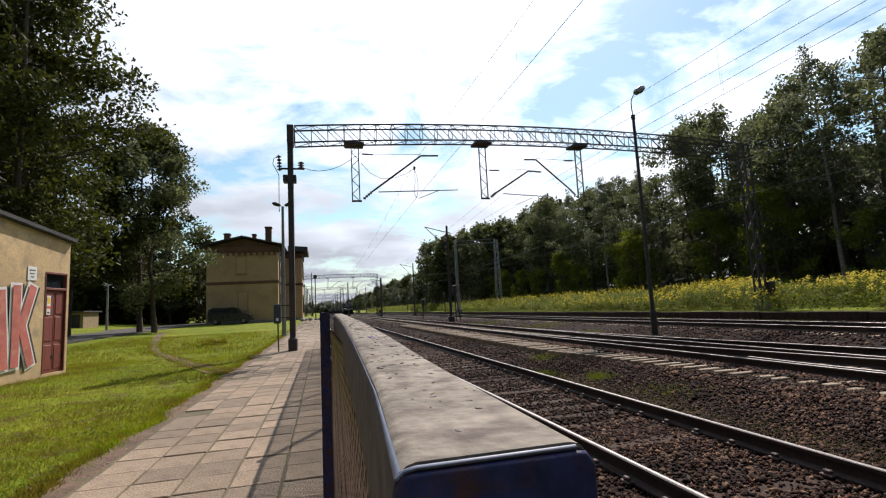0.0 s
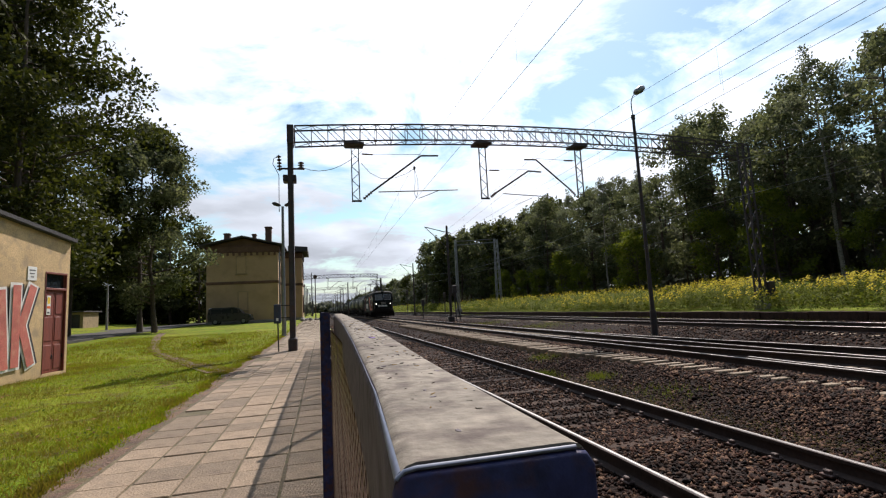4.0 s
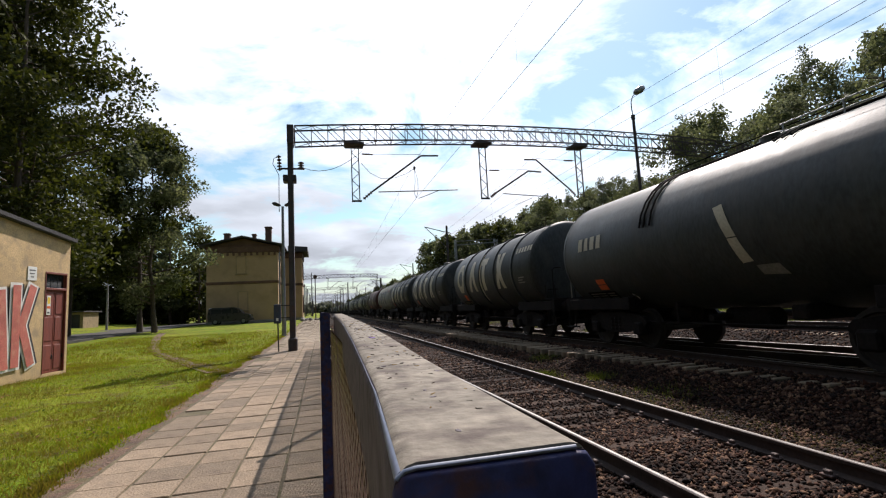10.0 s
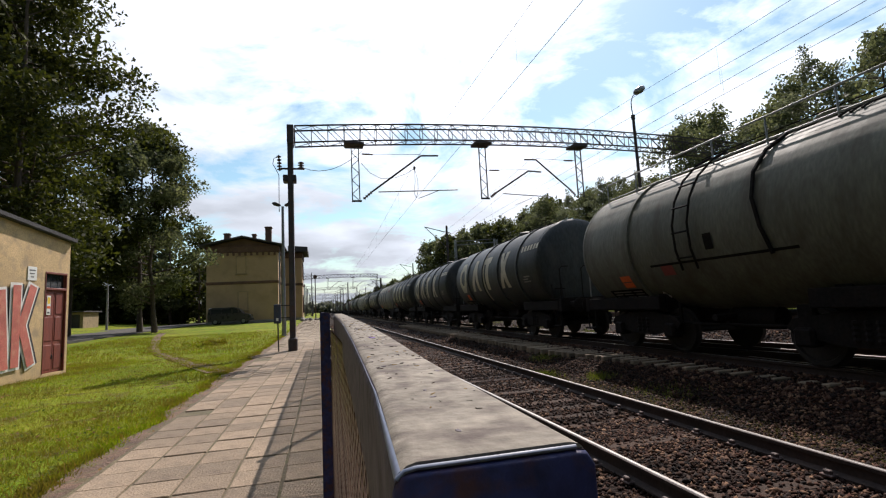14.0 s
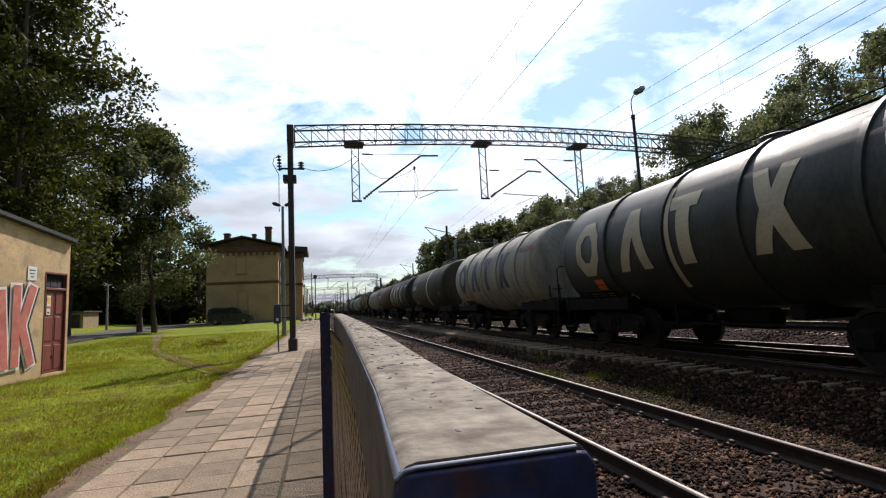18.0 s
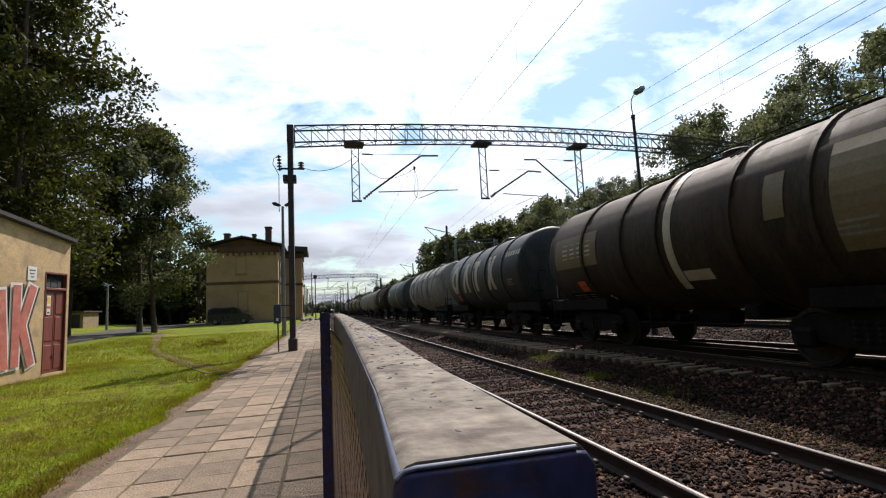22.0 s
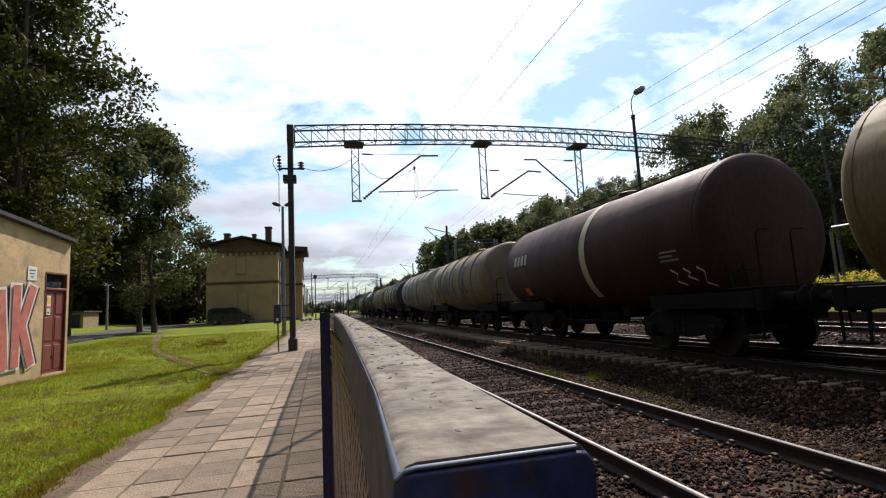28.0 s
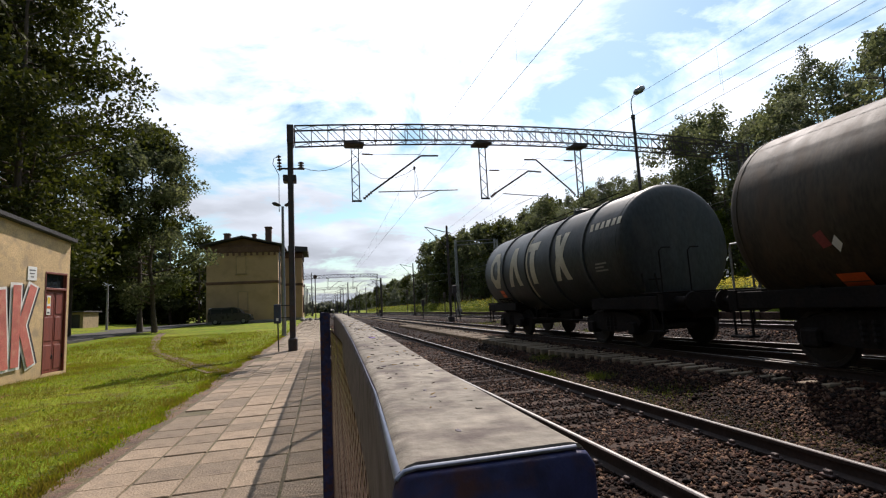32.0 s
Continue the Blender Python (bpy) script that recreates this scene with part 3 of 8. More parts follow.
def build_ground():
    xs = sorted({p[0] for p in PROFILE} | {-200, -120, -90, -45, -22, -18, -15, -10, -9, -8, -6, -5, -4, -3.4, -1.5, -0.5, 24, 30, 35, 45, 100, 200, -1200, 1200})
    ys = [-60, -30, -15, -8, -4, -2, 0, 1, 2, 3, 4, 5, 6, 7, 8, 10, 12, 14, 16, 18, 20, 22, 25, 28, 31, 34, 38, 42, 46, 50, 54, 58, 62, 70, 80, 95, 120, 160, 220, 300, 420, 600, 900, 1500]

    def height(x, y):
        h = land(x, y)
        if x < -2.7:
            h += 0.05 * noise.noise((x * 0.35, y * 0.35, 0)) * smoothstep(-2.7, -4, x) + 0.0
        if 0.9 < x < 17:
            h -= 0.04
        return h
    vs, fs = grid_sheet(xs, ys, height)
    ob = part("ground", raw_mesh("ground", vs, fs, [M_LAWN], smooth=True), None)
    tagged(ob, "mown grass ground with dry worn patches beside the railway", "ground", kind="structure")
    # bed of broken stone under the tracks
    xs = [0.62, 0.78, 1.4, 2.3, 3.6, 4.8, 5.4, 6.0, 6.7, 7.6, 8.4, 9.3, 10.2, 11.0, 11.6, 12.2, 12.9, 14.4, 15.9, 16.6, 17.2]
    ys = [-40, -10, -4] + [i * 0.5 for i in range(-4, 60)] + list(range(31, 60, 2)) + [70, 85, 110, 150, 220, 320, 500, 900]
    vs, fs = grid_sheet(xs, ys, lambda x, y: land(x, y) + 0.03 * noise.noise((x * 1.3, y * 1.3, 4)))
    ob = part("ballast_bed", raw_mesh("ballast_bed", vs, fs, [M_BALLAST], smooth=True), None)
    tagged(ob, "brown crushed stone ballast bed under the tracks", "ballast", kind="structure")
    # platform edge wall, under the fence
    s = Shape()
    s.box(0.32, 0.60, -12, 48, -0.6, -0.02, 0.015)
    setting("platform_edge", s, M_CONCGREY, "low weathered concrete platform edge below the fence", "platform edge")
    # dark low edging beyond the third track
    s = Shape()
    for i in range(90):
        y = -20 + i * 2.0
        s.box(17.22, 17.42, y, y + 1.97, -0.1, 0.33 + 0.012 * math.sin(i * 2.1), 0.02)
    setting("edging", s, M_SLEEPER, "low dark edging of old sleepers beyond the far track", "edging")


build_ground()


# ---- railway tracks ----
def rail_section(x, z, w=0.07):
    """Foot, web and head of a rail, in the plane across the track; z is the head's top."""
    return [(x - 0.07, z - 0.165), (x + 0.07, z - 0.165), (x + 0.07, z - 0.15), (x + 0.012, z - 0.125), (x + 0.010, z - 0.045), (x + w / 2, z - 0.035), (x + w / 2, z - 0.006), (x + w / 2 - 0.01, z - 0.002),
            (x - w / 2 + 0.01, z - 0.002), (x - w / 2, z - 0.006), (x - w / 2, z - 0.035), (x - 0.010, z - 0.045), (x - 0.012, z - 0.125), (x - 0.07, z - 0.15)]


def rail_along(pts, z, track, name="rail"):
    """A rail through the plan points (x, y), with a bright running surface."""
    s, t = Shape(), Shape()
    s.loft([[(px, y, pz) for px, pz in rail_section(x, z)] for x, y in pts])
    t.loft([[(x - 0.018, y, z - 0.003), (x + 0.018, y, z - 0.003), (x + 0.014, y, z + 0.001), (x - 0.013, y, z + 0.001)] for x, y in pts])
    r = part(name, s, M_RAIL, track, smooth=30)
    part("running_surface", t, M_RAILTOP, r, "polished steel running surface")
    return r


def sleepers_of(track, x0, x1, z, material, y0, y1, step, near, h=0.16, w=0.25, splay=0.0):
    """Sleepers: each near one a piece of its own, the far ones joined."""
    s = Shape().box(x0, x1, -w / 2, w / 2, -h, 0, 0.012)
    me = mesh_of("sleeper", s, material)
    rest, rng, y = Shape(), random.Random(5), y0
    while y < y1:
        m = pose(rng.uniform(-0.03, 0.03) - splay * min(8.0, max(0.0, y - 5.2)), y + rng.uniform(-0.02, 0.02), z + rng.uniform(-0.012, 0.008), 0, 0, rng.uniform(-0.8, 0.8))
        if near[0] <= y <= near[1]:
            part("sleeper", me, None, track, at=m)
        else:
            rest.box(x0, x1, y - w / 2, y + w / 2, z - h, z, 0)
        y += step
    tagged(part("sleepers_far", rest, material, track), kind="stuff")


def build_tracks():
    far = 700
    t1 = thing("railway_track", "single track with worn steel rails on dark timber sleepers", "track", "tracks", kind="structure")
    for x in RAIL1[:2]:
        rail_along([(x, -30), (x, 60), (x, far)], RAIL1[2], t1)
    sleepers_of(t1, 2.15, 5.0, RAIL1[2] - 0.178, M_SLEEPER, -5.83, 160, 0.52, (0, 48))
    clip = mesh_of("rail_fastening", Shape().box(-0.13, 0.13, -0.06, 0.06, 0, 0.025, 0.006).box(-0.115, -0.075, -0.035, 0.035, 0.02, 0.06, 0.008).box(0.075, 0.115, -0.035, 0.035, 0.02, 0.06, 0.008), M_RUSTSTEEL)
    for x in RAIL1[:2]:
        for i in range(26):
            part("rail_fastening", clip, None, t1, at=pose(x, -5.83 + 0.52 * (13 + i), RAIL1[2] - 0.166))
    t2 = thing("railway_track", "main track with turnout rails on pale concrete sleepers", "track", "tracks", kind="structure")
    for x in RAIL2[:2]:
        rail_along([(x, -30), (x, 60), (x, far)], RAIL2[2], t2)
    # turnout: a pair of rails curving away between and beside the running rails
    for off, z in ((0.0, RAIL2[2] - 0.004), (1.66, RAIL2[2] - 0.004)):
        pts = [(7.63 + off + (0.0 if y > 24 else 0.0042 * (24 - y) ** 2), y) for y in range(27, -13, -2)]
        rail_along(pts[::-1], z, t2, "turnout_rail")
    rail_along([(7.80, -8), (7.72, -6.5), (7.72, 6.6), (7.80, 7.6)], RAIL2[2] + 0.004, t2, "check_rail")
    sleepers_of(t2, 6.92, 10.1, RAIL2[2] - 0.150, M_CONC, -5.19, 160, 0.345, (-4, 40), w=0.13, splay=0.10)
    t3 = thing("railway_track", "far siding track with rusty rails on pale concrete sleepers", "track", "tracks", kind="structure")
    for x in RAIL3[:2]:
        rail_along([(x, -30), (x, 60), (x, far)], RAIL3[2], t3)
    sleepers_of(t3, 12.95, 15.95, RAIL3[2] - 0.165, M_CONC, -5, 150, 0.70, (4, 60))


build_tracks()


def build_ballast_stones():
    """Loose broken stones, densest close by."""
    rng = np.random.default_rng(3)
    base = np.array([(1, 0, 0), (-1, 0, 0), (0, 1, 0), (0, -1, 0), (0, 0, 1), (0, 0, -1)], float)
    tri = np.array([(0, 2, 4), (2, 1, 4), (1, 3, 4), (3, 0, 4), (2, 0, 5), (1, 2, 5), (3, 1, 5), (0, 3, 5)])
    zones = [(1.5, 7.0, 1.6, 6, 25000), (1.2, 7.0, 6, 12, 16000), (0.8, 7.2, 12, 24, 10000), (7.0, 12.9, 3.5, 18, 9000), (12.9, 17.2, 8, 26, 3500), (7, 17, 18, 40, 2500), (7.14, 7.5, 2.5, 22, 4200), (6.3, 7.2, 3.5, 14, 4000), (0.8, 12, 24, 60, 4000)]
    V, F, o = [], [], 0
    for x0, x1, y0, y1, n in zones:
        c = np.column_stack([rng.uniform(x0, x1, n), rng.uniform(y0, y1, n), np.zeros(n)])
        # the sleepers of the near track lie bare but for a stray stone
        off = np.abs((c[:, 1] + 5.83 + 0.26) % 0.52 - 0.26)
        bare = (c[:, 0] > 2.15) & (c[:, 0] < 5.0) & (off < 0.10) & (rng.random(n) > 0.22 + 0.45 * np.array([0.5 + noise.noise((p * 1.7, q * 1.7, 9)) for p, q in c[:, :2]]))
        off = np.abs((c[:, 1] + 5.19 + 0.1725) % 0.345 - 0.1725)
        bare |= (c[:, 0] > 6.9 - 0.10 * np.clip(c[:, 1] - 5.2, 0, 8)) & (c[:, 0] < 7.12) & (off < 0.075)
        c = c[~bare]
        n = len(c)
        c[:, 2] = [land(x, y) + (0.03 if 7.13 < x < 7.56 else 0.0) for x, y, _ in c]
        size = rng.uniform(0.013, 0.030, n) * rng.choice([0.8, 1.0, 1.35], n) * (1.0 if y1 < 13 else 1.5 if y1 < 50 else 2.3)
        pts = base[None] * rng.uniform(0.65, 1.25, (n, 6, 1)) * size[:, None, None]
        pts += rng.normal(0, 0.25, (n, 6, 3)) * size[:, None, None]
        a = rng.uniform(0, 2 * np.pi, n)
        rot = np.zeros((n, 3, 3))
        rot[:, 0, 0], rot[:, 0, 1], rot[:, 1, 0], rot[:, 1, 1], rot[:, 2, 2] = np.cos(a), -np.sin(a), np.sin(a), np.cos(a), 0.8
        pts = np.einsum("nij,nkj->nki", rot, pts) + c[:, None] + np.array([0, 0, 0.012])
        V.append(pts.reshape(-1, 3))
        F.append((tri[None] + 6 * np.arange(n)[:, None, None]).reshape(-1, 3) + o)
        o += 6 * n
    ob = new("ballast_stones", raw_mesh("ballast_stones", np.concatenate(V), np.concatenate(F), [M_STONE]))
    tagged(ob, "loose brown and grey crushed ballast stones between the rails", "ballast", kind="stuff")


build_ballast_stones()


# ---- platform path, lawn edge, road ----
TILE = 0.372
PATH_COLS = [-0.31 - TILE * 4 + TILE * i for i in range(6)]


def path_z(y):
    return land(-1, y) + 0.03


def build_path():
    s = Shape()
    ys = [-6, 0, 5, 10, 15, 20, 22, 25, 28, 31, 34, 38, 42, 46, 50, 54, 58, 62, 75]
    s.loft([[(-1.84, y, path_z(y) - 0.05), (0.34, y, path_z(y) - 0.05), (0.34, y, path_z(y) - 0.010), (-1.84, y, path_z(y) - 0.012)] for y in ys])
    pav = setting("pavement", s, M_JOINT, "footpath of square concrete pavers with mossy joints", "pavement")
    rng = random.Random(8)
    w = TILE
    tiles = [mesh_of("paver", Shape().box(-w / 2 + g, w / 2 - g, -w / 2 + h, w / 2 - h, -0.04, 0, 0.006), M_PAVER) for g, h in ((0.008, 0.009), (0.011, 0.008), (0.009, 0.013))]
    rest, count = Shape(), 0
    for row in list(range(190)) + list(range(-18, 0)):
        y = 2.6 + row * w
        if y > 66:
            continue
        for c in range(6):
            x = PATH_COLS[c] + w / 2
            if c == 0 and rng.random() < 0.15:
                continue
            tilt = (rng.uniform(-0.5, 0.5), rng.uniform(-0.5, 0.5), rng.uniform(-0.9, 0.9))
            dz = rng.uniform(-0.004, 0.004)
            shift = rng.uniform(-0.012, 0.012)
            if count < 298:
                part("paver", rng.choice(tiles), None, pav, at=pose(x + rng.uniform(-0.004, 0.004), y + shift, path_z(y) + dz, *tilt))
                count += 1
            else:
                m = pose(x, y + shift, path_z(y) + dz, *tilt)
                rest.box(-w / 2 + 0.007, w / 2 - 0.007, -w / 2 + 0.008, w / 2 - 0.008, -0.04, 0, 0.0, m)
    tagged(part("pavers_far", rest, M_PAVER_REST, pav), kind="stuff")
    # worn soil verge between the pavers and the lawn
    s = Shape()
    ed = [(-2.06 - 0.26 * noise.noise((0, y * 1.1, 7)) - 0.1 * noise.noise((0, y * 4.0, 3)), -1.82) for y in np.arange(1, 60, 0.5)]
    pts = [(x0, x1, y) for (x0, x1), y in zip(ed, np.arange(1, 60, 0.5))]
    s.loft([[(a, y, path_z(y) - 0.06), (b, y, path_z(y) - 0.06), (b, y, path_z(y) - 0.012), (a, y, path_z(y) - 0.024)] for a, b, y in pts])
    setting("verge", s, M_SOIL, "strip of bare trodden soil beside the footpath", "soil")
    # trodden track across the lawn
    s = Shape()
    line = [(-2.2, 12.2), (-2.7, 13.1), (-3.4, 14.6), (-4.2, 16.4), (-5.3, 18.9), (-6.3, 21.4), (-7.3, 24.3), (-8.1, 27.2), (-9.2, 31), (-10.6, 36), (-12.0, 42)]
    secs = []
    for i, (x, y) in enumerate(line):
        w2 = (0.34, 0.26, 0.2, 0.16, 0.2, 0.15, 0.19, 0.16, 0.2, 0.16, 0.2)[i]
        z = land(x, y) + 0.012
        secs.append([(x - w2, y - 0.15, z - 0.08), (x + w2, y + 0.15, z - 0.08), (x + w2, y + 0.15, z + 0.012), (x - w2, y - 0.15, z + 0.012)])
    s.loft(secs)
    setting("trodden_track", s, M_SOIL, "narrow trodden earth track across the lawn", "path")
    # access road behind the trees
    s = Shape()
    rd = [(-18.1, -20), (-18.1, 20), (-18.6, 40), (-18.3, 60), (-17.6, 75), (-17.6, 120)]
    secs = []
    for i, (x, y) in enumerate(rd):
        j, k = max(0, i - 1), min(len(rd) - 1, i + 1)
        d = Vector((rd[k][0] - rd[j][0], rd[k][1] - rd[j][1], 0)).normalized()
        n = Vector((-d.y, d.x, 0)) * 3.9
        zz = land(x, y) + 0.07
        secs.append([(x - n.x, y - n.y, zz - 0.2), (x + n.x, y + n.y, zz - 0.2), (x + n.x, y + n.y, zz), (x - n.x, y - n.y, zz)])
    s.loft(secs)
    setting("road", s, M_ASPHALT, "grey asphalt access road curving to the station house", "road")


build_path()


# ---- the fence on which the camera rests ----
def build_fence():
    f = thing("platform_fence", "steel mesh fence with a wide flat blue-painted top rail, paint flaking", "fence")
    y0, y1 = 0.2445, 3.3

    def sec(y, inset, drop):
        # the bar sags and widens towards its free end
        z = float(np.interp(y, (0.24, 0.43, 0.65, 0.96, 1.57, 3.3), (1.144, 1.147, 1.152, 1.163, 1.179, 1.204)))
        xl = float(np.interp(y, (0.24, 0.36, 0.46, 0.65, 1.03, 1.39, 2.1, 3.3), (0.031, 0.038, 0.044, 0.049, 0.056, 0.061, 0.070, 0.075)))
        return xl + inset, 0.140 - inset, z - drop
    # box rail with rounded upper edges
    s = Shape()
    rows = []
    for y in np.linspace(y0, y1, 40):
        xl, xr, z = sec(y, 0, 0)
        rows.append([(xl, y, z - 0.125), (xr, y, z - 0.125), (xr, y, z - 0.013), (xr - 0.0015, y, z - 0.008), (xr - 0.005, y, z - 0.004), (xr - 0.010, y, z - 0.003), (xl + 0.010, y, z - 0.003), (xl + 0.005, y, z - 0.004), (xl + 0.0015, y, z - 0.008), (xl, y, z - 0.013)])
    s.loft(rows)
    rail = part("top_rail", s, M_FENCESIDE, f, "boxed steel top rail, dull violet sides", smooth=50)
    s = Shape()
    rows = []
    for y in np.linspace(y0 + 0.001, y1, 40):
        xl, xr, z = sec(y, 0.0045, 0)
        rows.append([(xl, y, z - 0.0035), (xr, y, z - 0.0035), (xr - 0.003, y, z - 0.0012), (xr - 0.008, y, z), (xl + 0.008, y, z), (xl + 0.003, y, z - 0.0012)])
    s.loft(rows)
    part("paint_coat", s, M_FENCETOP, rail, "flaking pale paint on the rail's top", smooth=40)
    # pale blue edge beads, a highlight painted along the rim, and blue end plate
    s = Shape()
    xl, xr, z = sec(y0, 0, 0)
    s.loft([[(xl + d, y, z - 0.126), (xr - d, y, z - 0.126), (xr - d, y, z - 0.012), (xr - 0.004 - d, y, z - 0.005 - d), (xr - 0.010, y, z - 0.0040 - d), (xl + 0.010, y, z - 0.0040 - d), (xl + 0.004 + d, y, z - 0.005 - d), (xl + d, y, z - 0.012)] for y, d in ((y0 - 0.0045, 0.0022), (y0 - 0.0040, 0.0010), (y0 - 0.0025, 0.0003), (y0 - 0.0002, 0.0))])
    part("end_plate", s, M_FENCEBLUE, rail, "chipped dark blue end plate", smooth=50)
    s = Shape()
    rows = []
    for y in np.linspace(y0 + 0.002, 1.9, 60):
        xl, xr, z = sec(y, 0, 0)
        g = min(1.0, max(0.14, (0.56 - y) / 0.30))
        rows.append([(xl + 0.00325 - 0.75 * o + 0.66 * e * g, y, z - 0.006 + 0.66 * o + 0.75 * e * g) for e, o in ((-0.0030, 0.0), (0.0030, 0.0), (0.0022, 0.0008), (-0.0022, 0.0008))])
    s.loft(rows)
    part("edge_bead", s, M_FENCEEDGE, rail, "pale blue edge of the rail with painted highlight", smooth=60)
    xl, xr, z = sec(y0, 0, 0)
    part("edge_bead", Shape().path([(xl + 0.002, y0 - 0.0010, z - 0.0065), (xl + 0.006, y0 - 0.0010, z - 0.0032), (xl + 0.012, y0 - 0.0010, z - 0.0022), (xr - 0.010, y0 - 0.0010, z - 0.0022)], 0.0013), M_FENCEEDGE, rail, smooth=60)
    # flakes, grit and bits of leaf on the top
    rng = random.Random(21)
    for i in range(190):
        y = y0 + 0.03 + rng.betavariate(2.2, 3.2) * 2.0
        xl, xr, z = sec(y, 0.012, 0)
        x, l = rng.uniform(xl, xr), rng.uniform(0.0008, 0.0034) * (0.7 + 1.5 * y)
        m = pose(x, y, z, rng.uniform(-4, 4), rng.uniform(-6, 6), rng.gauss(80, 40))
        k, thin = rng.randint(6, 9), rng.uniform(0.2, 0.8)
        out = [(l * rng.uniform(0.35, 1.4) * math.cos(2 * math.pi * q / k), thin * l * rng.uniform(0.3, 1.3) * math.sin(2 * math.pi * q / k)) for q in range(k)]
        fl = Shape().loft([[(a, b, h) for a, b in out] for h in (-0.0004, rng.uniform(0.0002, 0.0007))])
        part("paint_flake", fl, rng.choice((M_FENCETOP, M_FENCESIDE, M_FENCESIDE, M_SLEEPER, M_SLEEPER, M_DRYLEAF)), rail, at=m)
    part("violet_scrap", Shape().box(-0.006, 0.006, -0.004, 0.004, 0, 0.002, 0.0008), M_VIOLET, rail, "small violet scrap", at=pose(0.096, 0.98, sec(0.98, 0, 0)[2], 8, 4, 30))
    # the rest of the fence, one bay after another
    posts = [0.62, 3.03, 5.42, 7.82, 10.22, 12.62, 15.0, 17.4]
    for k, y in enumerate(posts):
        top = 1.215 if k else 1.05
        w = 0.047 if k == 1 else 0.045
        s = Shape().box(-0.012, w, y - 0.004, y + 0.002, -0.3, top, 0.001).box(-0.012, -0.007, y - 0.004, y + 0.05, -0.3, top, 0.001)
        if k:
            part("post", s, M_FENCEBLUE, f, "dark blue angle-iron post")
    for a, b in zip(posts[1:], posts[2:]):
        part("top_rail", Shape().box(0.020, 0.052, a + 0.01, b - 0.005, 1.180, 1.207, 0.006), M_FENCESIDE, f)
    bay = [-2.5] + posts[1:]
    for a, b in zip(bay, bay[1:]):
        s = Shape()
        lo, hi, st, rw = (0.10, 1.110, 0.062, 0.0042) if a < 3 else (0.10, 1.182, 0.10, 0.0060)
        y = a - (hi - lo)
        while y < b:
            for sg in (1, -1):
                ya, yb = (y, y + hi - lo) if sg > 0 else (y + hi - lo, y)
                za, zb = lo, hi
                # clip to the bay
                xf = (lambda v: 0.050 + 0.012 * (3.03 - v)) if a < 3 else (lambda v: 0.037)
                p, q = Vector((xf(ya), ya, za)), Vector((xf(yb), yb, zb))
                if p.y > q.y:
                    p, q = q, p
                if q.y <= a or p.y >= b:
                    continue
                d = (q - p) / (q.y - p.y)
                if p.y < a:
                    p = p + d * (a - p.y)
                if q.y > b:
                    q = q - d * (q.y - b)
                if (q - p).length > 0.02:
                    s.tube(p, q, rw, n=4, caps=False)
            y += st
        part("wire_mesh", s, M_MESH, f, "rusty diamond wire mesh")
        part("mesh_frame", Shape().box(0.028, 0.046, a + 0.02, b - 0.02, 0.085, 0.105, 0.003), M_STEEL, f)


build_fence()


# ---- overhead line ----
def insulator(a, b, n=5, r=0.07):
    """A string of ribbed discs from a to b."""
    a, b = Vector(a), Vector(b)
    s = Shape()
    L = (b - a).length
    prof = [(0, 0.02)]
    for i in range(n):
        t = L * (i + 0.5) / n
        prof += [(t - L / n * 0.3, 0.025), (t - 0.01, r), (t + 0.015, r * 0.9), (t + L / n * 0.3, 0.025)]
    prof += [(L, 0.02)]
    s.lathe(prof, axis="z", n=10)
    q = Vector((0, 0, 1)).rotation_difference(b - a).to_matrix().to_4x4()
    q.translation = a
    s.v = [tuple(q @ Vector(p)) for p in s.v]
    return s


def beam_z(x, x0, x1, z, camber):
    m, h = (x0 + x1) / 2, (x1 - x0) / 2
    return z + camber * (1 - ((x - m) / h) ** 2)


